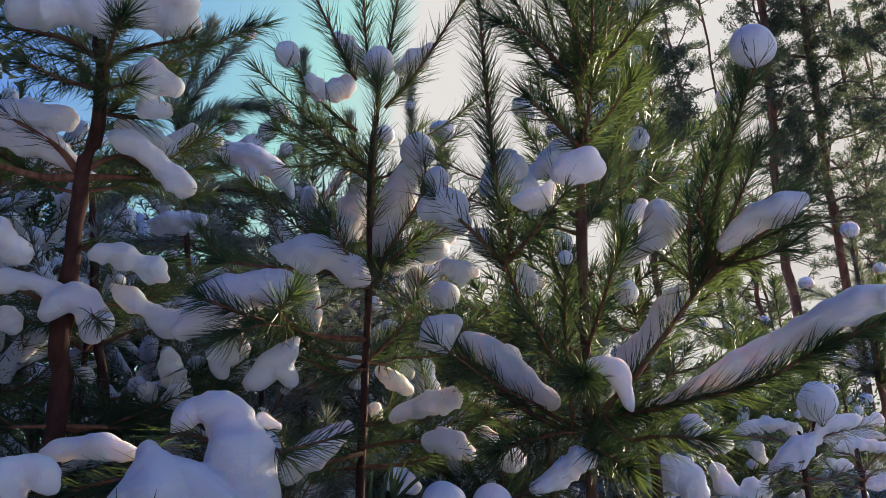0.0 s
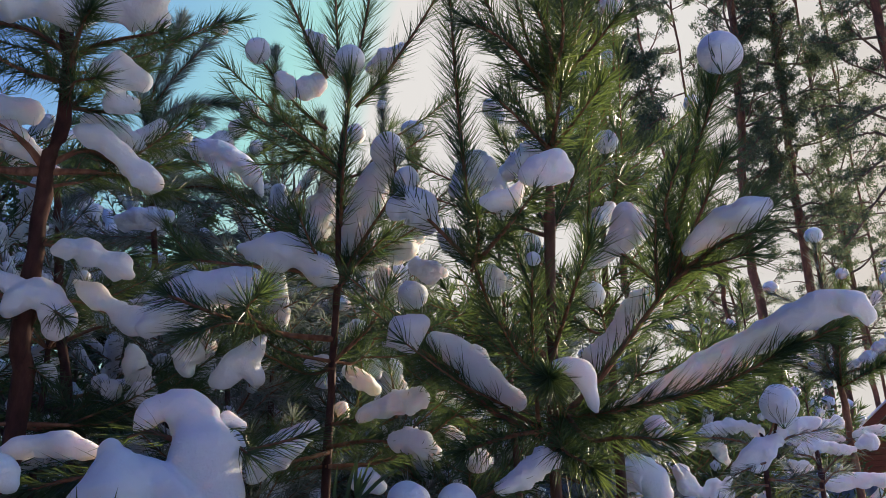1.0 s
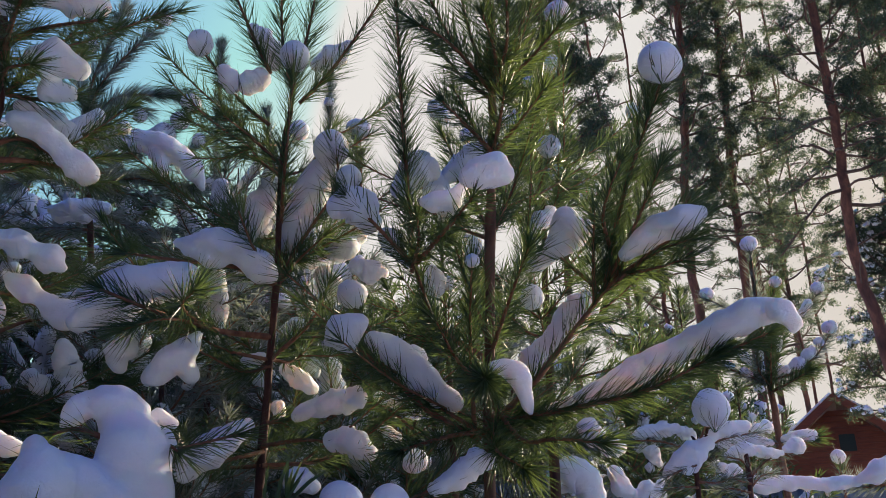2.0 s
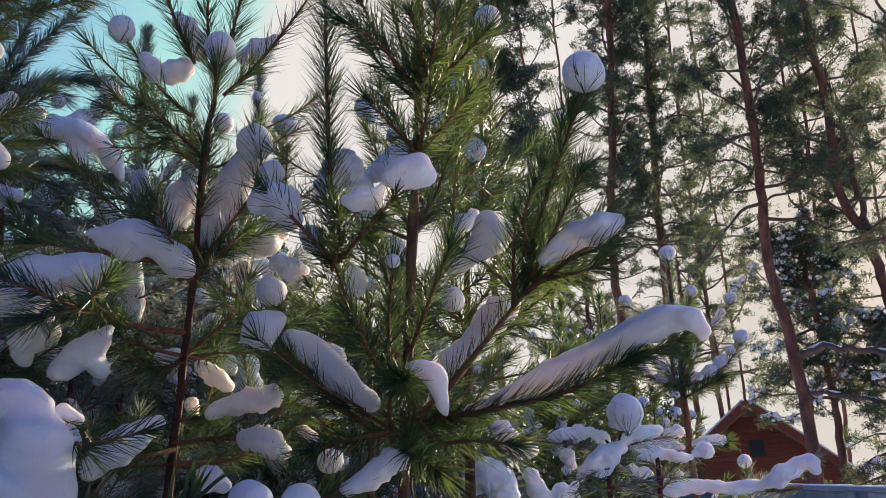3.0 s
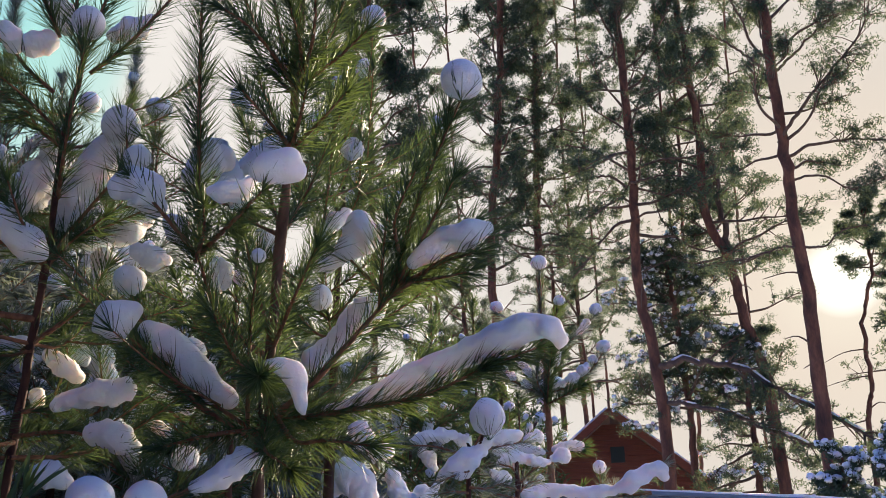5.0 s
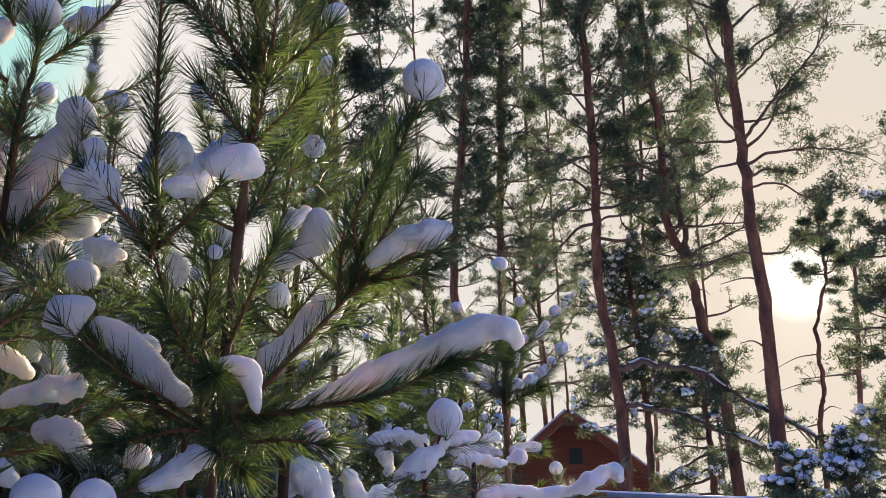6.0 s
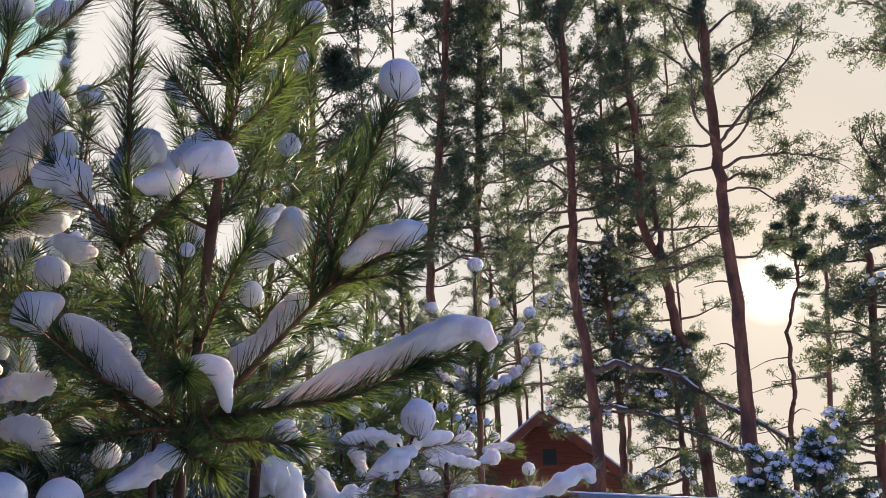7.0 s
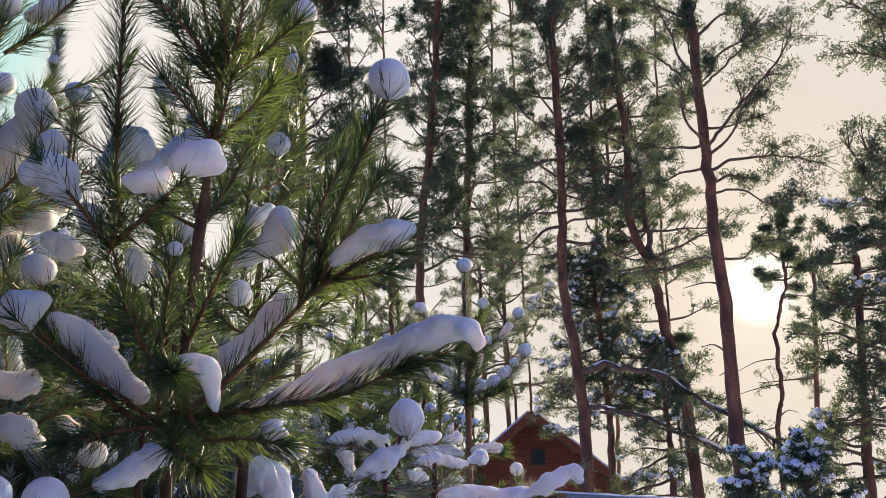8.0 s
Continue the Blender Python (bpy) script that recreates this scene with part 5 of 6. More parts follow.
lump([(0.174, 2.174, 1.785, 0.032)])
lump([(-0.241, 1.720, 2.721, 0.020), (-0.211, 1.740, 2.688, 0.028), (-0.188, 1.760, 2.655, 0.017)], rough=0.3)
lump([(-0.093, 1.740, 2.645, 0.019), (-0.053, 1.720, 2.657, 0.022), (-0.017, 1.700, 2.680, 0.016)], rough=0.3)
lump([(-0.229, 2.020, 2.338, 0.023), (-0.209, 2.000, 2.392, 0.029), (-0.196, 1.980, 2.446, 0.023), (-0.187, 1.960, 2.501, 0.015)], rough=0.3)
lump([(-0.111, 2.000, 2.256, 0.028), (-0.056, 2.000, 2.279, 0.040), (0.000, 2.000, 2.303, 0.026)], rough=0.3)

pine_dark = tree_root("pine_tree", -0.891, 1.971, "young pine with a dark trunk in the shade")
trunk(pine_dark, [(-0.891, 1.971, 0), (-0.882, 1.975, 1.677), (-0.877, 1.915, 2.023), (-0.86, 1.875, 2.175), (-0.837, 1.796, 2.385), (-0.792, 1.743, 2.521), (-0.774, 1.652, 2.676), (-0.752, 1.536, 2.835)], 0.026, 0.013)
branch(pine_dark, [(-0.837, 1.793, 2.391), (-0.924, 1.756, 2.379), (-1.034, 1.687, 2.392)], r=0.012, bare=0.6)
branch(pine_dark, [(-0.837, 1.79, 2.397), (-0.879, 1.744, 2.446), (-0.97, 1.67, 2.49)], r=0.010, bare=0.4)
branch(pine_dark, [(-0.831, 1.795, 2.392), (-0.745, 1.825, 2.408), (-0.66, 1.856, 2.409)], r=0.009, bare=0.5)
branch(pine_dark, [(-0.825, 1.788, 2.411), (-0.743, 1.804, 2.45), (-0.591, 1.824, 2.357)], r=0.008, bare=0.2)
mound([[(-0.735, 1.72, 2.456, 0.025), (-0.69, 1.746, 2.441, 0.032), (-0.638, 1.785, 2.404, 0.032), (-0.597, 1.814, 2.374, 0.028)]])
lump([(-0.757, 1.792, 2.527, 0.023), (-0.704, 1.825, 2.507, 0.029), (-0.655, 1.853, 2.489, 0.026)])
branch(pine_dark, [(-0.792, 1.743, 2.521), (-0.726, 1.737, 2.579), (-0.607, 1.687, 2.594)], r=0.007)
branch(pine_dark, [(-0.792, 1.737, 2.532), (-0.717, 1.767, 2.536), (-0.623, 1.724, 2.526)], r=0.007)
branch(pine_dark, [(-0.78, 1.686, 2.622), (-0.708, 1.686, 2.669), (-0.54, 1.568, 2.618)], r=0.008)
branch(pine_dark, [(-0.779, 1.679, 2.633), (-0.843, 1.63, 2.659), (-0.935, 1.582, 2.654)], r=0.008)
branch(pine_dark, [(-0.783, 1.706, 2.589), (-0.659, 1.452, 2.533), (-0.602, 1.357, 2.518)], r=0.007)
branch(pine_dark, [(-0.783, 1.713, 2.578), (-0.793, 1.542, 2.497), (-0.806, 1.427, 2.461)], r=0.007)
branch(pine_dark, [(-0.785, 1.732, 2.545), (-0.711, 1.582, 2.496), (-0.634, 1.509, 2.464)], r=0.006)
mound([[(-0.882, 1.519, 2.651, 0.058), (-0.841, 1.53, 2.668, 0.053)], [(-0.79, 1.554, 2.672, 0.042), (-0.734, 1.563, 2.695, 0.061), (-0.678, 1.575, 2.712, 0.055)], [(-0.656, 1.585, 2.712, 0.055), (-0.598, 1.602, 2.718, 0.064), (-0.571, 1.627, 2.699, 0.036)]])
mound([[(-0.689, 1.665, 2.579, 0.036), (-0.649, 1.679, 2.581, 0.044), (-0.614, 1.695, 2.576, 0.033)], [(-0.669, 1.707, 2.523, 0.028), (-0.634, 1.72, 2.524, 0.025)]])
lump([(-1.014, 1.68, 2.496, 0.038), (-0.942, 1.713, 2.509, 0.035), (-0.866, 1.746, 2.521, 0.032)])
lump([(-0.996, 1.713, 2.457, 0.029), (-0.923, 1.749, 2.463, 0.035), (-0.859, 1.799, 2.431, 0.023)])
lump([(-0.938, 1.626, 2.19, 0.04), (-0.901, 1.655, 2.17, 0.037), (-0.882, 1.672, 2.152, 0.026)])
branch(pine_dark, [(-0.868, 1.904, 2.074), (-0.935, 1.856, 2.126), (-1.017, 1.804, 2.148)], r=0.008)
branch(pine_dark, [(-0.872, 1.91, 2.049), (-0.836, 1.91, 2.104), (-0.738, 1.78, 2.038)], r=0.007)
mound([[(-0.993, 1.788, 2.129, 0.025), (-0.933, 1.815, 2.146, 0.024), (-0.88, 1.846, 2.13, 0.024)], [(-0.881, 1.841, 2.075, 0.028), (-0.855, 1.842, 2.109, 0.031), (-0.817, 1.857, 2.114, 0.036), (-0.788, 1.884, 2.069, 0.038), (-0.798, 1.888, 2.043, 0.028)]])
lump([(-0.993, 1.874, 2.084, 0.029), (-0.982, 1.887, 2.061, 0.023)])
lump([(-0.84, 1.979, 1.965, 0.025)])
branch(pine_dark, [(-0.885, 1.924, 1.972), (-0.851, 1.941, 1.964), (-0.826, 1.956, 1.947)], r=0.004)
lump([(-0.694, 2.122, 2.053, 0.027), (-0.678, 2.14, 1.999, 0.03), (-0.65, 2.155, 1.973, 0.018)])
lump([(-0.658, 2.058, 1.917, 0.023), (-0.628, 2.062, 1.939, 0.029)])
mound([[(-0.789, 1.820, 2.207, 0.017), (-0.754, 1.820, 2.212, 0.029), (-0.719, 1.820, 2.207, 0.030)],
       [(-0.738, 1.840, 2.200, 0.019), (-0.692, 1.840, 2.195, 0.028), (-0.653, 1.840, 2.172, 0.026), (-0.628, 1.840, 2.156, 0.015)]], rough=0.3)
mound([[(-0.770, 1.900, 2.158, 0.014), (-0.727, 1.900, 2.130, 0.024), (-0.670, 1.900, 2.091, 0.026), (-0.623, 1.900, 2.069, 0.029), (-0.594, 1.900, 2.091, 0.021)]], rough=0.3)
branch(pine_dark, [(-0.852, 1.855, 2.240), (-0.760, 1.850, 2.225), (-0.640, 1.880, 2.215)], r=0.006)
mound([[(-0.697, 1.360, 1.632, 0.041), (-0.675, 1.360, 1.651, 0.040), (-0.648, 1.360, 1.667, 0.031), (-0.620, 1.360, 1.664, 0.027), (-0.603, 1.360, 1.647, 0.017)]], label="thick snow over a low pine branch")
lump([(-0.912, 2.500, 2.580, 0.021), (-0.842, 2.500, 2.593, 0.026), (-0.761, 2.500, 2.592, 0.022)], rough=0.3)
branch(pine_dark, [(-0.85, 1.85, 2.251), (-0.757, 1.899, 2.228), (-0.713, 2.057, 2.243)], r=0.006)
branch(pine_dark, [(-0.868, 1.904, 2.074), (-0.779, 1.927, 2.124), (-0.71, 2.098, 2.12)], r=0.006)

pine_buried = tree_root("pine_tree", -0.366, 1.557, "small pine almost buried under thick snow")
trunk(pine_buried, [(-0.366, 1.557, 0), (-0.366, 1.557, 1.53), (-0.389, 1.54, 1.698), (-0.398, 1.525, 1.774)], 0.02, 0.008)
branch(pine_buried, [(-0.396, 1.532, 1.736), (-0.448, 1.515, 1.752), (-0.483, 1.506, 1.741)], r=0.006)
branch(pine_buried, [(-0.39, 1.535, 1.726), (-0.345, 1.541, 1.758), (-0.275, 1.51, 1.714)], r=0.006)
branch(pine_buried, [(-0.395, 1.542, 1.659), (-0.47, 1.518, 1.685), (-0.556, 1.491, 1.671), (-0.62, 1.468, 1.65)], r=0.008)
branch(pine_buried, [(-0.39, 1.537, 1.717), (-0.314, 1.554, 1.72), (-0.186, 1.569, 1.753)], r=0.006)
mound([[(-0.437, 1.530, 1.800, 0.026), (-0.386, 1.530, 1.800, 0.029), (-0.353, 1.530, 1.787, 0.023)],
       [(-0.442, 1.530, 1.798, 0.026), (-0.460, 1.520, 1.776, 0.021), (-0.471, 1.520, 1.755, 0.012)],
       [(-0.392, 1.540, 1.782, 0.045), (-0.365, 1.540, 1.738, 0.057), (-0.351, 1.540, 1.689, 0.063), (-0.336, 1.540, 1.641, 0.067)],
       [(-0.315, 1.550, 1.740, 0.025), (-0.304, 1.550, 1.725, 0.021)],
       [(-0.332, 1.580, 1.788, 0.015), (-0.302, 1.580, 1.773, 0.012)],
       [(-0.496, 1.470, 1.713, 0.025), (-0.483, 1.460, 1.676, 0.049), (-0.479, 1.450, 1.626, 0.069)],
       [(-0.460, 1.480, 1.683, 0.037), (-0.417, 1.490, 1.653, 0.037), (-0.370, 1.500, 1.634, 0.045)],
       [(-0.697, 1.540, 1.721, 0.017), (-0.668, 1.540, 1.730, 0.022), (-0.623, 1.540, 1.734, 0.023), (-0.579, 1.530, 1.729, 0.021), (-0.542, 1.520, 1.719, 0.018)]], fine=0.005, rough=0.10)

sapling = tree_root("pine_tree", 1.731, 3.330, "slim sapling tipped with small snow balls")
trunk(sapling, [(1.731, 3.33, 0), (1.731, 3.33, 1.798), (1.703, 3.28, 2.215), (1.669, 3.222, 2.498), (1.635, 3.157, 2.733)], 0.017, 0.008, TWIG)
branch(sapling, [(1.7, 3.274, 2.25), (1.624, 3.302, 2.285), (1.553, 3.324, 2.327), (1.488, 3.333, 2.402)], r=0.007, width=0.0013, dense=1500, length=0.066, leaf=FROSTED)
branch(sapling, [(1.7, 3.274, 2.25), (1.644, 3.287, 2.309), (1.604, 3.29, 2.367), (1.563, 3.29, 2.438)], r=0.005, width=0.0013, dense=1500, length=0.066)
branch(sapling, [(1.699, 3.271, 2.262), (1.788, 3.22, 2.285), (1.857, 3.167, 2.343), (1.902, 3.12, 2.42)], r=0.007, width=0.0013, dense=1500, length=0.066, leaf=FROSTED)
branch(sapling, [(1.699, 3.271, 2.262), (1.727, 3.234, 2.356), (1.752, 3.191, 2.462)], r=0.005, width=0.0013, dense=1500, length=0.066)
branch(sapling, [(1.672, 3.228, 2.474), (1.658, 3.197, 2.592), (1.632, 3.145, 2.768)], r=0.006, width=0.0013, dense=1500, length=0.066, leaf=FROSTED)
branch(sapling, [(1.68, 3.244, 2.403), (1.648, 3.24, 2.474), (1.609, 3.244, 2.521)], r=0.005, width=0.0013, dense=1500, length=0.066)
branch(sapling, [(1.672, 3.228, 2.474), (1.609, 3.244, 2.521), (1.486, 3.273, 2.602)], r=0.005, width=0.0013, dense=1500, length=0.066, leaf=FROSTED)
branch(sapling, [(1.669, 3.222, 2.498), (1.704, 3.186, 2.556), (1.723, 3.152, 2.627)], r=0.005, width=0.0013, dense=1500, length=0.066)
branch(sapling, [(1.676, 3.236, 2.439), (1.789, 3.164, 2.485), (1.863, 3.092, 2.578)], r=0.005, width=0.0013, dense=1500, length=0.066, leaf=FROSTED)
branch(sapling, [(1.703, 3.28, 2.215), (1.637, 3.115, 2.322), (1.623, 3.043, 2.4)], r=0.005, width=0.0013, dense=1500, length=0.066)
branch(sapling, [(1.701, 3.276, 2.238), (1.617, 3.192, 2.287), (1.592, 3.125, 2.367)], r=0.005, width=0.0013, dense=1500, length=0.066, leaf=FROSTED)
branch(sapling, [(1.721, 3.308, 2.016), (1.806, 3.263, 2.023), (1.838, 3.245, 2.028)], r=0.005, width=0.0013, dense=1500, length=0.066)
branch(sapling, [(1.721, 3.308, 2.016), (1.612, 3.359, 2.02), (1.502, 3.408, 2.012)], r=0.006, width=0.0013, dense=1500, length=0.066, leaf=FROSTED)
branch(sapling, [(1.703, 3.28, 2.215), (1.701, 3.108, 2.22), (1.736, 3.026, 2.243)], r=0.005, width=0.0013, dense=1500, length=0.066)
lump([(1.627, 3.133, 2.802, 0.035)])
lump([(1.478, 3.269, 2.626, 0.03)])
lump([(1.721, 3.147, 2.643, 0.027)])
lump([(1.861, 3.086, 2.599, 0.027)])
lump([(1.9, 3.114, 2.444, 0.032)])
lump([(1.756, 3.181, 2.486, 0.025)])
lump([(1.549, 3.322, 2.341, 0.017), (1.568, 3.316, 2.332, 0.02)])
lump([(1.611, 3.304, 2.304, 0.02), (1.634, 3.295, 2.294, 0.017)])
lump([(1.499, 3.326, 2.411, 0.02)])
lump([(1.518, 3.326, 2.378, 0.015), (1.533, 3.323, 2.364, 0.017)])
lump([(1.583, 3.291, 2.403, 0.017), (1.609, 3.288, 2.367, 0.02), (1.63, 3.286, 2.337, 0.015)])
lump([(1.735, 3.246, 2.29, 0.015), (1.756, 3.233, 2.299, 0.02)])
lump([(1.781, 3.217, 2.313, 0.025), (1.806, 3.201, 2.323, 0.027)])
lump([(1.825, 3.185, 2.346, 0.027), (1.843, 3.17, 2.362, 0.025)])
lump([(1.867, 3.148, 2.392, 0.022)])
lump([(1.727, 3.228, 2.38, 0.015), (1.735, 3.211, 2.422, 0.017)])
lump([(1.625, 3.242, 2.502, 0.015), (1.608, 3.243, 2.526, 0.017)])
lump([(1.804, 3.151, 2.502, 0.015), (1.833, 3.12, 2.548, 0.017)])
lump([(1.658, 3.255, 2.403, 0.015), (1.668, 3.263, 2.356, 0.015)])
lump([(1.515, 3.401, 2.026, 0.025), (1.572, 3.376, 2.031, 0.022), (1.633, 3.348, 2.029, 0.027), (1.688, 3.323, 2.02, 0.02)])
lump([(1.742, 3.296, 2.028, 0.022), (1.784, 3.273, 2.035, 0.027), (1.831, 3.248, 2.037, 0.022)])
lump([(1.703, 2.878, 1.903, 0.027)])
branch(sapling, [(1.712, 2.888, 1.767), (1.708, 2.882, 1.848), (1.703, 2.879, 1.893)], r=0.005, width=0.0012, dense=1300, length=0.062, leaf=FROSTED)
branch(sapling, [(1.848, 2.768, 1.804), (1.742, 2.833, 1.804), (1.87, 2.718, 1.891)], r=0.008, width=0.0012, dense=1300, length=0.062, leaf=FROSTED)
mound([[(1.699, 2.780, 1.810, 0.019), (1.739, 2.750, 1.832, 0.030), (1.794, 2.730, 1.857, 0.034), (1.849, 2.720, 1.880, 0.035), (1.878, 2.720, 1.857, 0.020)],
       [(1.406, 2.900, 1.799, 0.021), (1.516, 2.870, 1.815, 0.028), (1.603, 2.840, 1.804, 0.024), (1.708, 2.800, 1.809, 0.022)]], rough=0.2)

low_pine = tree_root("pine_tree", 0.982, 2.414, "low pine half covered by snow")
trunk(low_pine, [(1.002, 2.430, 0), (1.002, 2.430, 1.733), (1.016, 2.430, 1.830), (1.038, 2.430, 1.883), (1.055, 2.430, 1.926)], 0.010, 0.004)
lump([(0.555, 2.221, 1.753, 0.046), (0.597, 2.21, 1.76, 0.043), (0.627, 2.208, 1.712, 0.046)])
branch(low_pine, [(1.025, 2.450, 1.844), (0.978, 2.450, 1.868), (0.898, 2.450, 1.886), (0.793, 2.450, 1.882)], r=0.005, length=0.052, dense=900, leaf=FROSTED)
branch(low_pine, [(0.999, 2.400, 1.813), (0.955, 2.400, 1.799), (0.902, 2.400, 1.776)], r=0.005, length=0.052, dense=900, leaf=FROSTED)
branch(low_pine, [(1.041, 2.450, 1.869), (1.116, 2.450, 1.895), (1.215, 2.450, 1.914)], r=0.005, length=0.052, dense=900, leaf=FROSTED)
branch(low_pine, [(1.019, 2.420, 1.881), (1.044, 2.420, 1.924), (1.072, 2.420, 1.958)], r=0.004, length=0.052, dense=900, leaf=FROSTED)
branch(low_pine, [(0.988, 2.380, 1.762), (1.040, 2.380, 1.760), (1.103, 2.380, 1.780)], r=0.005, length=0.052, dense=900, leaf=FROSTED)
branch(low_pine, [(0.976, 2.360, 1.744), (0.928, 2.360, 1.747), (0.877, 2.360, 1.737)], r=0.004, length=0.052, dense=900, leaf=FROSTED)
lump([(1.061, 2.400, 1.971, 0.054)])
mound([[(1.075, 2.460, 1.909, 0.018), (1.126, 2.460, 1.920, 0.025), (1.183, 2.460, 1.931, 0.024)], [(1.027, 2.450, 1.872, 0.019), (1.070, 2.450, 1.894, 0.023)]], rough=0.24)
mound([[(0.922, 2.420, 1.801, 0.019), (0.962, 2.420, 1.827, 0.033), (1.003, 2.420, 1.848, 0.035), (1.047, 2.420, 1.872, 0.023)], [(0.915, 2.420, 1.794, 0.015), (0.909, 2.420, 1.778, 0.010)], [(0.967, 2.410, 1.800, 0.021), (0.986, 2.410, 1.810, 0.017)]], rough=0.26)
lump([(0.844, 2.470, 1.902, 0.014), (0.889, 2.470, 1.915, 0.019), (0.934, 2.470, 1.924, 0.021), (0.972, 2.470, 1.923, 0.018)], rough=0.3)
lump([(0.996, 2.490, 1.918, 0.021), (1.026, 2.490, 1.907, 0.016)], rough=0.3)
lump([(0.883, 2.500, 1.873, 0.016), (0.907, 2.500, 1.850, 0.021), (0.922, 2.500, 1.830, 0.014)], rough=0.3)

pine_back = tree_root("pine_tree", -0.918, 3.367, "young pine with bare tips against the turquoise sky")
trunk(pine_back, [(-0.918, 3.367, 0), (-0.921, 3.363, 1.806), (-0.967, 3.244, 2.391), (-0.996, 3.091, 2.806), (-1.013, 2.974, 3.043), (-1.014, 2.889, 3.195)], 0.02, 0.006)
branch(pine_back, [(-1.017, 2.932, 3.119), (-0.955, 2.871, 3.26), (-0.848, 2.825, 3.385), (-0.735, 2.785, 3.488)], r=0.006, width=0.0012, dense=1900, leaf=FROSTED)
branch(pine_back, [(-1.016, 2.921, 3.138), (-0.974, 2.844, 3.293), (-0.906, 2.777, 3.428), (-0.896, 2.813, 3.56)], r=0.005, width=0.0012, dense=1900, leaf=FROSTED)
branch(pine_back, [(-1.018, 2.942, 3.1), (-0.917, 2.908, 3.219), (-0.791, 2.923, 3.255), (-0.663, 2.946, 3.27)], r=0.006, width=0.0012, dense=1900, leaf=FROSTED)
branch(pine_back, [(-0.791, 2.926, 3.249), (-0.727, 2.933, 3.267), (-0.668, 2.956, 3.25), (-0.664, 2.979, 3.213)], r=0.004, width=0.0012, dense=1900, leaf=FROSTED)
branch(pine_back, [(-1.012, 2.954, 3.081), (-0.897, 2.923, 3.203), (-0.814, 2.952, 3.195)], r=0.005, width=0.0012, dense=1900, leaf=FROSTED)
branch(pine_back, [(-1.01, 2.912, 3.158), (-1.034, 2.829, 3.283), (-0.989, 2.782, 3.38)], r=0.005, width=0.0012, dense=1900, leaf=FROSTED)
branch(pine_back, [(-1.004, 2.996, 3.005), (-0.817, 3.02, 3.069), (-0.687, 2.997, 3.171)], r=0.006, width=0.0012, dense=1900, leaf=FROSTED)
branch(pine_back, [(-1.004, 2.996, 3.005), (-0.859, 3.021, 3.044), (-0.731, 3.006, 3.138)], r=0.006, width=0.0012, dense=1900, leaf=FROSTED)
branch(pine_back, [(-1.005, 3.016, 2.965), (-0.797, 3.065, 2.991), (-0.601, 3.043, 3.121)], r=0.006, width=0.0012, dense=1900, leaf=FROSTED)
branch(pine_back, [(-0.995, 3.037, 2.927), (-0.797, 3.103, 2.91), (-0.569, 3.119, 2.982)], r=0.006, width=0.0012, dense=1900, leaf=FROSTED)
branch(pine_back, [(-0.995, 3.056, 2.887), (-1.144, 2.985, 2.925), (-1.259, 2.966, 2.867)], r=0.006, width=0.0012, dense=1900, leaf=FROSTED)
branch(pine_back, [(-0.996, 3.074, 2.846), (-0.819, 3.151, 2.784), (-0.646, 3.185, 2.8)], r=0.006, width=0.0012, dense=1900, leaf=FROSTED)
branch(pine_back, [(-0.995, 3.108, 2.765), (-1.164, 3.058, 2.743), (-1.297, 3.028, 2.683)], r=0.006, width=0.0012, dense=1900, leaf=FROSTED)
branch(pine_back, [(-0.995, 3.046, 2.907), (-0.762, 2.711, 2.797), (-0.554, 2.672, 2.748)], r=0.007, width=0.0012, dense=1900, leaf=FROSTED)
lump([(-0.738, 2.775, 3.501, 0.035)])
lump([(-0.825, 2.957, 3.181, 0.028)])
lump([(-0.682, 2.991, 3.186, 0.039)])
lump([(-0.731, 3.006, 3.138, 0.039), (-0.784, 3.001, 3.122, 0.035)])
lump([(-0.985, 2.789, 3.372, 0.03)])
lump([(-0.992, 2.967, 3.069, 0.046), (-0.921, 2.982, 3.085, 0.042)])
lump([(-0.89, 2.989, 3.089, 0.044), (-0.816, 3.002, 3.104, 0.042)])
lump([(-0.612, 3.039, 3.126, 0.032)])
lump([(-0.569, 3.119, 2.982, 0.025)])
lump([(-0.478, 2.812, 2.714, 0.033)])
mound([[(-0.769, 2.620, 2.871, 0.028), (-0.694, 2.600, 2.876, 0.038), (-0.623, 2.600, 2.856, 0.046), (-0.562, 2.620, 2.825, 0.040), (-0.520, 2.640, 2.773, 0.024), (-0.504, 2.650, 2.740, 0.014)],
       [(-0.649, 2.600, 2.834, 0.036), (-0.624, 2.600, 2.772, 0.018)],
       [(-0.908, 2.720, 2.948, 0.032), (-0.846, 2.700, 2.952, 0.036), (-0.767, 2.680, 2.934, 0.033)]], rough=0.14)
lump([(-0.901, 2.817, 2.723, 0.042), (-0.993, 2.799, 2.692, 0.036)])
branch(pine_back, [(-0.478, 2.836, 2.658), (-0.476, 2.82, 2.695), (-0.474, 2.809, 2.723)], r=0.003, width=0.0012, dense=1900, leaf=FROSTED)
branch(pine_back, [(-0.717, 4.006, 3.42), (-0.699, 3.832, 3.754), (-0.685, 3.682, 3.994)], r=0.005, width=0.0012, dense=1900, leaf=FROSTED)
branch(pine_back, [(-0.148, 4.054, 3.448), (-0.144, 3.918, 3.709), (-0.15, 3.799, 3.907)], r=0.005, width=0.0012, dense=1900, leaf=FROSTED)
branch(pine_back, [(-0.428, 4.039, 3.438), (-0.451, 3.957, 3.594), (-0.462, 3.872, 3.746)], r=0.005, width=0.0012, dense=1900, leaf=FROSTED)
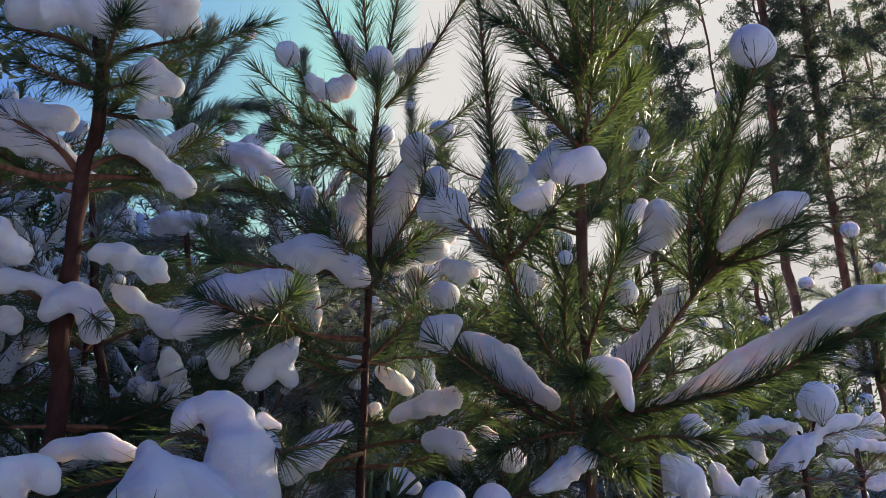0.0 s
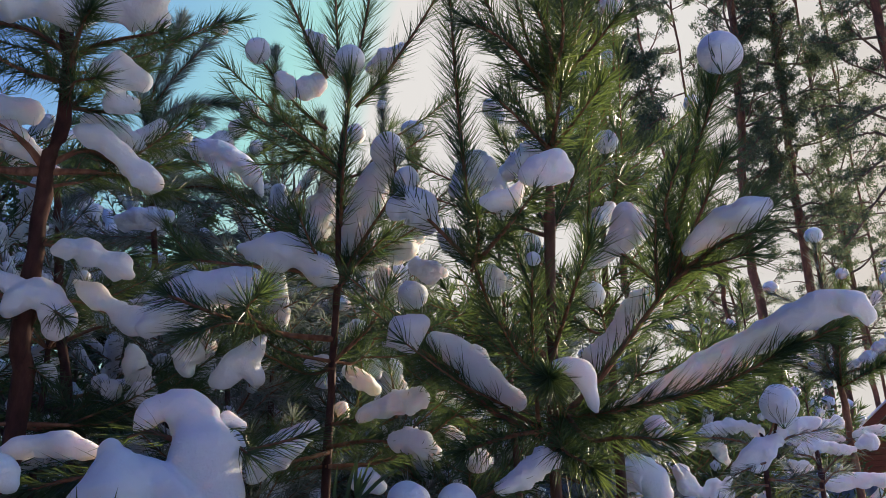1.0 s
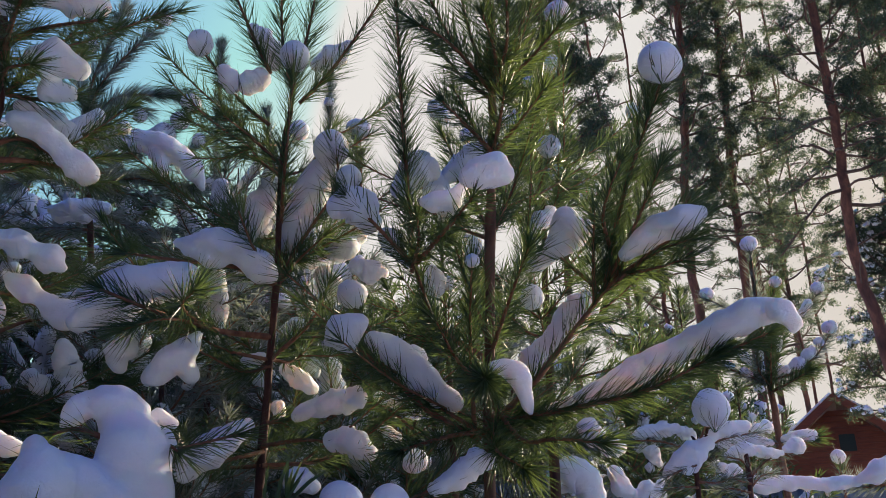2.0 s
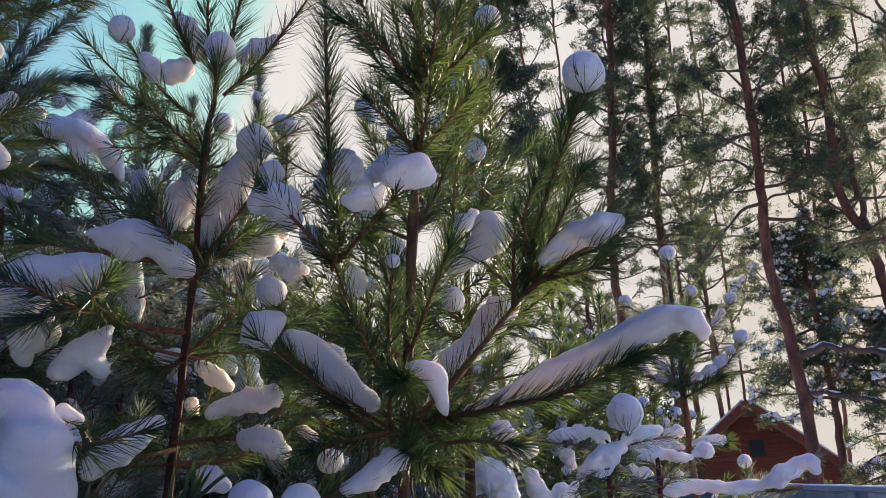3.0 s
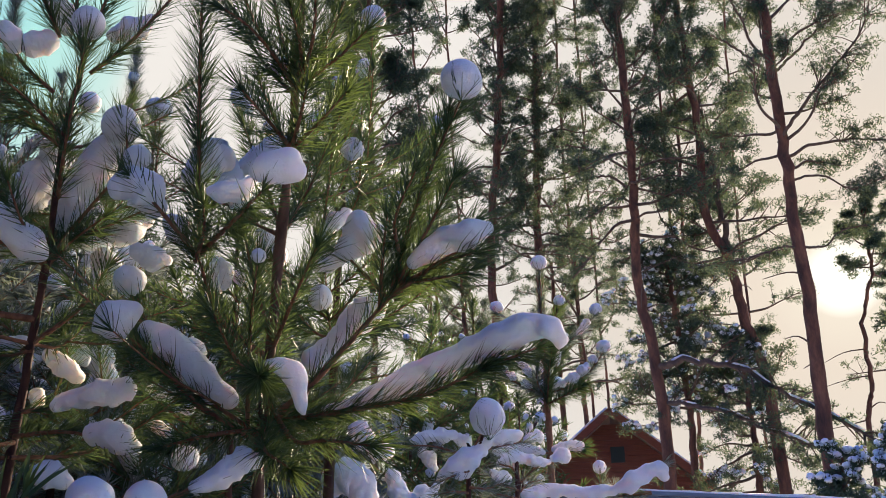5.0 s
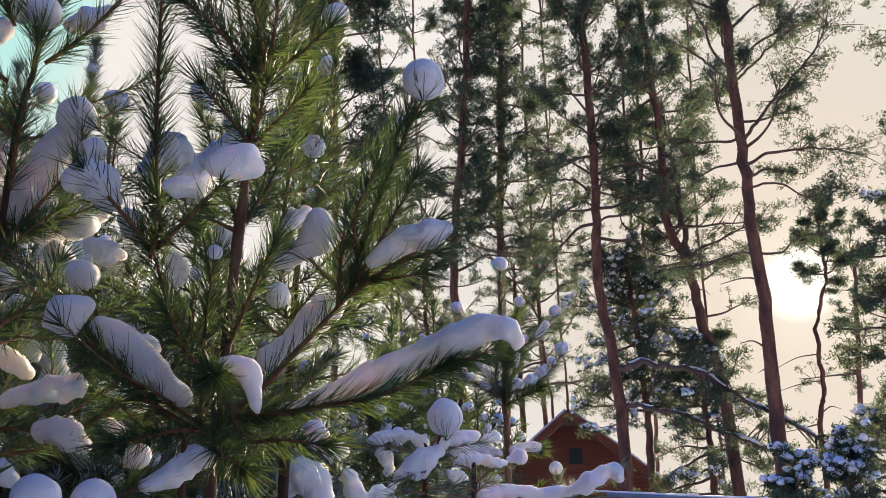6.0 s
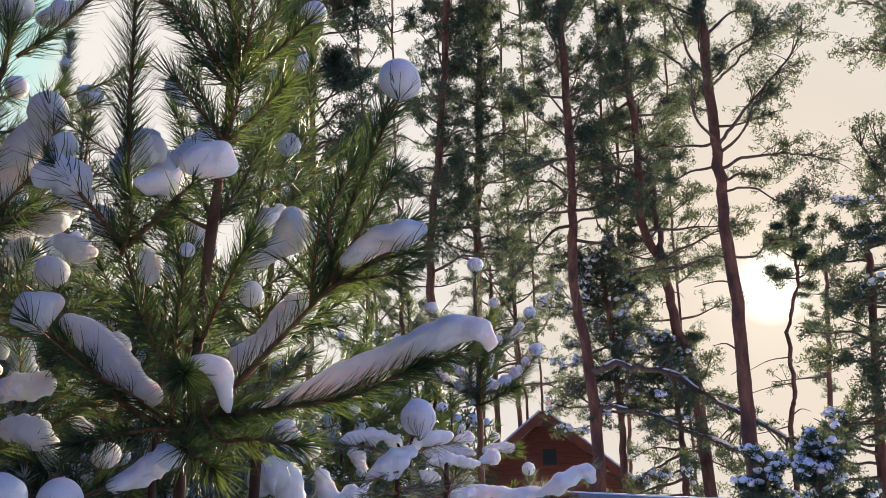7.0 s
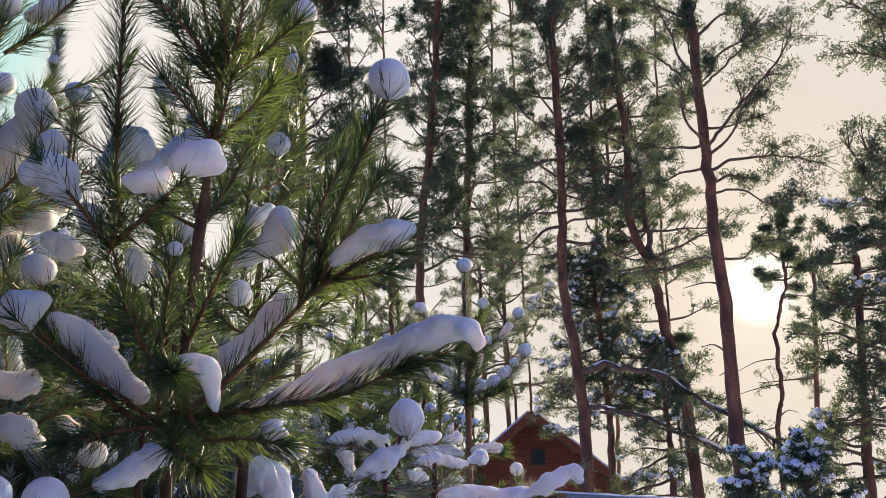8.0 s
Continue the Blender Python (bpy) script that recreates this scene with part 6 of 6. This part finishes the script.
branch(pine_back, [(0.009, 2.531, 2.697), (0.005, 2.474, 2.812), (0, 2.443, 2.868)], r=0.005, width=0.0012, dense=1900, leaf=FROSTED)
lump([(0, 2.441, 2.873, 0.035)])
lump([(-0.15, 3.852, 3.821, 0.03)])
wild_pine(-1.40, 3.92, 3.47, 0.8, np.random.default_rng(21), "young pine in blue shade", snowy=1.5, dense=240, width=0.0026, leaf=FROSTED)
wild_pine(-1.58, 2.79, 3.13, 0.8, np.random.default_rng(22), "young pine in blue shade", per=6, snowy=1.2, dense=260, width=0.0016)
wild_pine(-0.50, 3.03, 2.95, 0.8, np.random.default_rng(23), "dense young pine in deep shade", per=6, snowy=1.1, dense=340, width=0.0018, leaf=FROSTED)
wild_pine(-1.19, 2.75, 2.62, 0.7, np.random.default_rng(24), "dense young pine in deep shade", per=6, snowy=1.5, dense=300, width=0.0016, low=2.12, leaf=FROSTED)
wild_pine(-0.19, 3.15, 2.77, 0.8, np.random.default_rng(25), "dense young pine in deep shade", per=6, dense=340, width=0.0018, leaf=FROSTED)
wild_pine(0.25, 3.05, 2.43, 0.7, np.random.default_rng(26), "low young pine in deep shade", per=6, dense=340, width=0.0018)
wild_pine(-1.67, 2.07, 2.89, 0.9, np.random.default_rng(27), "young pine in blue shade", dense=340, width=0.0018, low=1.95, leaf=FROSTED)
wild_pine(-0.53, 2.53, 2.27, 0.6, np.random.default_rng(28), "low young pine in deep shade", per=6, dense=520, leaf=FROSTED)
# the next five are added to block the sun from the low left growth
wild_pine(0.34, 3.45, 2.45, 0.55, np.random.default_rng(81), "dense young pine in deep shade", per=6, snowy=0.9, dense=220, width=0.0042, length=0.08, tops=0.3, leaf=FROSTED)
wild_pine(0.72, 3.75, 2.45, 0.55, np.random.default_rng(82), "dense young pine in deep shade", per=6, snowy=0.9, dense=220, width=0.0042, length=0.08, tops=0.3, leaf=FROSTED)
wild_pine(0.05, 4.15, 2.80, 0.6, np.random.default_rng(83), "dense young pine in deep shade", per=6, snowy=0.9, dense=220, width=0.0042, length=0.08, tops=0.3, leaf=FROSTED)
wild_pine(0.62, 4.55, 2.85, 0.6, np.random.default_rng(84), "dense young pine in deep shade", per=6, snowy=0.9, dense=220, width=0.0042, length=0.08, tops=0.3, leaf=FROSTED)
wild_pine(-0.62, 3.75, 2.85, 0.6, np.random.default_rng(85), "dense young pine in deep shade", per=6, snowy=0.9, dense=220, width=0.0042, length=0.08, tops=0.3, leaf=FROSTED)

pine_thin = tree_root("pine_tree", -1.010, 2.710, "thin young pine with a dark red trunk in the shade")
trunk(pine_thin, [(-1.01, 2.71, 0), (-1.013, 2.706, 1.744), (-1.046, 2.656, 2.01), (-1.073, 2.579, 2.279), (-1.087, 2.491, 2.511), (-1.089, 2.426, 2.657)], 0.024, 0.010)
branch(pine_thin, [(-1.067, 2.601, 2.212), (-0.959, 2.627, 2.267), (-0.844, 2.668, 2.261)], r=0.007, bare=0.3)
branch(pine_thin, [(-1.073, 2.579, 2.279), (-1.176, 2.528, 2.299), (-1.274, 2.494, 2.251)], r=0.007, bare=0.3)
branch(pine_thin, [(-1.051, 2.648, 2.043), (-0.934, 2.686, 2.07), (-0.816, 2.733, 2.027)], r=0.007, bare=0.3)
lump([(-0.96, 2.619, 2.292, 0.031), (-0.903, 2.641, 2.288, 0.034), (-0.853, 2.661, 2.276, 0.025)])
lump([(-1.247, 2.499, 2.28, 0.029), (-1.191, 2.518, 2.308, 0.027)])
lump([(-0.927, 2.684, 2.088, 0.027), (-0.869, 2.706, 2.075, 0.031)])

low_pine_edge = tree_root("pine_tree", 1.185, 2.423, "low pine at the clearing's edge under snow")
trunk(low_pine_edge, [(1.239, 2.600, 0), (1.239, 2.600, 1.747), (1.243, 2.600, 1.775), (1.251, 2.600, 1.814)], 0.009, 0.004)
branch(low_pine_edge, [(0.161, 2.064, 1.85), (0.12, 2.061, 1.883), (0.079, 2.058, 1.909)], r=0.005)
lump([(0.079, 2.056, 1.923, 0.015), (0.123, 2.056, 1.911, 0.026), (0.164, 2.058, 1.887, 0.018)])
lump([(-0.233, 2.027, 1.997, 0.022), (-0.206, 2.029, 2, 0.026)])
lump([(-0.147, 2.038, 1.986, 0.018), (-0.119, 2.043, 1.969, 0.021), (-0.082, 2.052, 1.941, 0.019)])
lump([(-0.16, 2.056, 1.897, 0.018), (-0.157, 2.061, 1.874, 0.015)])
lump([(-0.124, 2.225, 2.069, 0.026), (-0.09, 2.237, 2.026, 0.023)])
lump([(-0.054, 2.334, 2.058, 0.035), (-0.026, 2.346, 2.005, 0.029)])
lump([(0.086, 2.069, 1.85, 0.014), (0.12, 2.07, 1.831, 0.017)])
branch(low_pine_edge, [(-0.131, 2.156, 1.92), (-0.118, 2.139, 2.003), (-0.133, 2.12, 2.072)], r=0.004)
branch(low_pine_edge, [(-0.032, 2.263, 1.912), (-0.04, 2.248, 1.984), (-0.056, 2.231, 2.056)], r=0.004)
mound([[(0.874, 2.800, 1.845, 0.025), (0.889, 2.800, 1.823, 0.023)], [(0.906, 2.800, 1.809, 0.019)], [(0.880, 2.800, 1.790, 0.025), (0.914, 2.800, 1.776, 0.027)], [(0.970, 2.800, 1.791, 0.027), (0.997, 2.800, 1.784, 0.024)], [(1.030, 2.800, 1.807, 0.018)], [(0.943, 2.800, 1.762, 0.027), (1.022, 2.800, 1.763, 0.028)]], rough=0.3, fine=0.008)
branch(low_pine_edge, [(1.250, 2.600, 1.807), (1.225, 2.600, 1.850), (1.177, 2.600, 1.862)], r=0.005, length=0.052, dense=900, leaf=FROSTED)
branch(low_pine_edge, [(1.259, 2.620, 1.809), (1.324, 2.620, 1.860), (1.406, 2.620, 1.880)], r=0.005, length=0.052, dense=900, leaf=FROSTED)
branch(low_pine_edge, [(1.221, 2.550, 1.775), (1.169, 2.550, 1.791), (1.124, 2.550, 1.820)], r=0.004, length=0.052, dense=900, leaf=FROSTED)
branch(low_pine_edge, [(1.243, 2.600, 1.772), (1.279, 2.600, 1.804), (1.320, 2.600, 1.815)], r=0.004, length=0.052, dense=900, leaf=FROSTED)
branch(low_pine_edge, [(1.192, 2.500, 1.745), (1.126, 2.500, 1.757), (1.088, 2.500, 1.743)], r=0.004, length=0.052, dense=900, leaf=FROSTED)
lump([(1.190, 2.620, 1.868, 0.015), (1.237, 2.620, 1.884, 0.023), (1.279, 2.620, 1.888, 0.023), (1.325, 2.620, 1.875, 0.017), (1.362, 2.620, 1.876, 0.016)], rough=0.28)
lump([(1.387, 2.620, 1.891, 0.020), (1.425, 2.620, 1.901, 0.026)], rough=0.25)
lump([(1.131, 2.550, 1.830, 0.013), (1.152, 2.550, 1.817, 0.017), (1.180, 2.550, 1.809, 0.022)], rough=0.25)
lump([(1.355, 2.750, 1.973, 0.018), (1.394, 2.750, 1.982, 0.025)], rough=0.2)
wild_pine(0.52, 2.09, 2.77, 0.42, np.random.default_rng(29), "sunlit young pine with snow-tipped shoots", low=2.05, snowy=0.6, dense=650, per=4)
wild_pine(0.30, 2.68, 2.57, 0.45, np.random.default_rng(30), "young pine with yellow-green sunlit needles", low=1.95, dense=340, width=0.0018)
wild_pine(1.46, 4.10, 2.67, 0.22, np.random.default_rng(31), "small pine with snow-tipped shoots", dense=240, width=0.0026)
wild_pine(2.01, 4.88, 3.08, 0.28, np.random.default_rng(32), "small pine with snow-tipped shoots", dense=240, width=0.0026)
wild_pine(2.10, 5.87, 3.36, 0.35, np.random.default_rng(33), "small pine with snow-tipped shoots", dense=240, width=0.0026)
wild_pine(2.11, 4.46, 2.39, 0.6, np.random.default_rng(34), "low pine under much snow", snowy=0.9, dense=240, width=0.0026)
wild_pine(1.39, 4.20, 2.35, 0.6, np.random.default_rng(35), "low pine under much snow", snowy=0.9, dense=240, width=0.0026)

# fuller growth on the far sides of the three nearest pines
wild_pine(0, 0, 2.57, 0.55, np.random.default_rng(71), "", tree=pine_main, points=[(0.291, 1.719, 1.658), (0.289, 1.69, 1.853), (0.286, 1.609, 2.126), (0.282, 1.512, 2.335), (0.274, 1.455, 2.432), (0.261, 1.363, 2.567)], away=(0.1, 1, 0), tops=0.45, low=1.6, dense=500, snowy=0.3, width=0.0009)
wild_pine(0, 0, 2.55, 0.5, np.random.default_rng(72), "", tree=pine_slender, points=[(-0.182, 1.983, 1.683), (-0.173, 1.927, 2.006), (-0.166, 1.884, 2.15), (-0.16, 1.78, 2.398), (-0.14, 1.699, 2.546)], away=(-0.1, 1, 0), tops=0.24, low=1.6, dense=650, snowy=0.35, width=0.0009)
wild_pine(0, 0, 2.84, 0.6, np.random.default_rng(73), "", tree=pine_dark, points=[(-0.882, 1.975, 1.677), (-0.877, 1.915, 2.023), (-0.86, 1.875, 2.175), (-0.837, 1.796, 2.385), (-0.792, 1.743, 2.521), (-0.774, 1.652, 2.676), (-0.752, 1.536, 2.835)], away=(-0.1, 1, 0), tops=0.28, low=1.6, dense=900, snowy=0.35, width=0.0009)

# unseen lower whorls on the nearest pines, down to the snow, against bounce light
for low_tree, px, py, seed in ((pine_main, 0.291, 1.719, 91), (pine_slender, -0.18, 1.984, 92), (pine_dark, -0.885, 1.973, 93), (pine_buried, -0.366, 1.557, 94)):
    wild_pine(0, 0, 1.5, 0.75, np.random.default_rng(seed), "", tree=low_tree, points=[(px, py, 0.1), (px, py, 0.8), (px, py, 1.5)], tops=0.3, low=0.3, per=6, dense=170, width=0.0030, snowy=0.0, length=0.075)


grow_needles()


def loose_snow():
    """All the clumps on the pines further back, too many to count, in one mesh."""
    pieces = [lump(p, name=None, sides=7, steps=3 if len(p) == 1 else 5) for p in LOOSE_SNOW]
    balls = [m for m in pieces if m[1].shape[1] == 3]
    rolls = [m for m in pieces if m[1].shape[1] == 4]
    bv, bf = join(balls)
    rv, rf = join(rolls)
    tagged(new("branch_snow", mesh_from("branch_snow", np.vstack([bv, rv]), [bf, rf + len(bv)], SNOW, True)), "clumps of snow on the pines further back", "snow", "snow on the pines", "stuff")


loose_snow()


# ---------------------------------------------------------------- cabin and fence
def board(bm, m, sx, sy, sz, bev=0.0):
    """A box of that size, its middle at the pose m."""
    made = bmesh.ops.create_cube(bm, size=1.0, matrix=m @ Matrix.Diagonal((sx, sy, sz, 1)))
    if bev:
        edges = list(set(e for v in made["verts"] for e in v.link_edges))
        bmesh.ops.bevel(bm, geom=edges, offset=bev, segments=1, affect="EDGES")


def part(name, bm, mat, parent, label=""):
    me = bpy.data.meshes.new(name)
    bm.to_mesh(me)
    bm.free()
    me.materials.append(mat)
    ob = new(name, me)
    ob.parent = parent
    return tagged(ob, label)


def timber_material(name, dark, light):
    m, nt, b = material(name)
    b.inputs["Roughness"].default_value = 0.7
    n = noise_node(nt, 3.0, 6.0, 0.6, stretch=(1, 6, 14))
    nt.links.new(ramp(nt, n, (0.3, dark), (0.7, light)), b.inputs["Base Color"])
    bump(nt, b, n, 0.4, 0.01)
    return m


TIMBER = timber_material("red_timber", (0.095, 0.023, 0.010), (0.165, 0.041, 0.016))
DARK_GLASS, _, gb = material("dark_glass")
gb.inputs["Base Color"].default_value = (0.02, 0.03, 0.028, 1)
gb.inputs["Roughness"].default_value = 0.5
gb.inputs["Specular IOR Level"].default_value = 0.2
SHEET = timber_material("blue_sheet", (0.13, 0.18, 0.25), (0.19, 0.25, 0.33))


def cabin(x, y, ridge, half, turn, slope, length):
    """A timber cabin, its gable looking along local -y."""
    house = tagged(new("cabin"), "red-brown timber cabin with a snowy gable roof", "house")
    house.matrix_world = pose(x, y, 0, 0, 0, turn)
    eave = ridge - half * math.tan(slope)
    course, z = 0.17, 0.1
    while z < ridge - 0.35:
        bm = bmesh.new()
        low, high = (min(half - 0.25, (ridge - 0.12 - h) / math.tan(slope)) for h in (z - course / 2, z + course / 2 - 0.006))
        high = max(high, 0.02)
        ring = [[bm.verts.new((sx * w, sy * 0.09, h)) for sx, sy in ((-1, -1), (1, -1), (1, 1), (-1, 1))] for w, h in ((low, z - course / 2), (high, z + course / 2 - 0.006))]
        for k in range(4):
            bm.faces.new((ring[0][k], ring[0][(k + 1) % 4], ring[1][(k + 1) % 4], ring[1][k]))
        bm.faces.new(ring[0][::-1])
        bm.faces.new(ring[1])
        bmesh.ops.bevel(bm, geom=bm.edges[:], offset=0.008, segments=1, affect="EDGES")
        part("wall_board", bm, TIMBER, house)
        z += course
    for s in (-1, 1):
        bm = bmesh.new()
        z = 0.1
        while z < eave - 0.2:
            board(bm, pose(s * (half - 0.35), length / 2 + 0.1, z), 0.18, length, course - 0.012, 0.02)
            z += course
        part("side_wall", bm, TIMBER, house)
    bm = bmesh.new()
    board(bm, pose(0, length, eave / 2), half * 2 - 0.6, 0.15, eave)
    part("back_wall", bm, TIMBER, house)
    run = half / math.cos(slope) + 0.25
    for s in (-1, 1):
        ang = math.degrees(slope) * s
        mid = Vector((s * (run / 2) * math.cos(slope), length / 2 - 0.3, ridge - (run / 2) * math.sin(slope)))
        bm = bmesh.new()
        board(bm, pose(*mid, 0, ang, 0), run, length + 1.2, 0.09)
        part("roof", bm, TIMBER, house)
        bm = bmesh.new()
        board(bm, pose(mid.x, -0.94, mid.z - 0.06, 0, ang, 0), run, 0.05, 0.22, 0.01)
        part("verge_board", bm, TIMBER, house, "red verge board along the gable")
        bm = bmesh.new()
        board(bm, pose(*(mid + Vector((math.sin(slope) * s * 0.12, 0, 0.14))), 0, ang, 0), run, length + 0.3, 0.10, 0.04)
        part("snow_cover", bm, SNOW_FAR, house, "layer of snow on the roof")
    bm = bmesh.new()
    board(bm, pose(0.15, -0.1, eave + 0.95), 0.56, 0.06, 0.62)
    window = part("window", bm, TIMBER, house, "small dark gable window")
    bm = bmesh.new()
    board(bm, pose(0.15, -0.135, eave + 0.95), 0.44, 0.02, 0.50)
    part("pane", bm, DARK_GLASS, window)


cabin(14.57, 24.51, 6.64, 2.75, -30.0, radians(39.5), 7.0)


def fence(x0, y0, x1, y1, top):
    """A sheet-metal garden fence with a capping rail and snow along its top."""
    way = Vector((x1 - x0, y1 - y0, 0))
    run = way.length
    turn = math.degrees(math.atan2(way.y, way.x))
    root = tagged(new("garden_fence"), "blue-grey sheet metal fence with snow along the top", "fence")
    root.matrix_world = pose(x0, y0, 0, 0, 0, turn)
    count = int(run / 1.2)
    for k in range(count):
        bm = bmesh.new()
        xs = np.linspace(0, 1.19, 49)
        ys = 0.012 * np.clip(np.sin(xs * 2 * np.pi / 0.2) * 2.2, -1, 1)
        rows = [[bm.verts.new((x, y, z)) for x, y in zip(xs, ys)] for z in (0.05, top - 0.02)]
        for j in range(48):
            bm.faces.new((rows[0][j], rows[0][j + 1], rows[1][j + 1], rows[1][j]))
        bmesh.ops.solidify(bm, geom=bm.faces[:], thickness=0.004)
        ob = part("panel", bm, SHEET, root)
        ob.location = (k * 1.2, 0, 0)
        bm = bmesh.new()
        board(bm, pose(k * 1.2, 0.05, top / 2), 0.06, 0.06, top)
        part("post", bm, SHEET, root)
    for z in (0.5, top - 0.3):
        bm = bmesh.new()
        board(bm, pose(run / 2, 0.045, z), run, 0.04, 0.05)
        part("rail", bm, SHEET, root)
    bm = bmesh.new()
    board(bm, pose(run / 2, 0, top), run, 0.07, 0.03, 0.004)
    part("capping", bm, SHEET, root)
    d = way.normalized()
    pts = [(x0 + d.x * run * f, y0 + d.y * run * f, top + 0.015, 0.022 + 0.006 * math.sin(17 * f)) for f in np.linspace(0, 1, 14)]
    lump(pts, label="even ridge of snow on the fence top", group="snow on the fence", steps=90)


fence(-1.12, 5.82, 7.05, 6.71, 2.20)
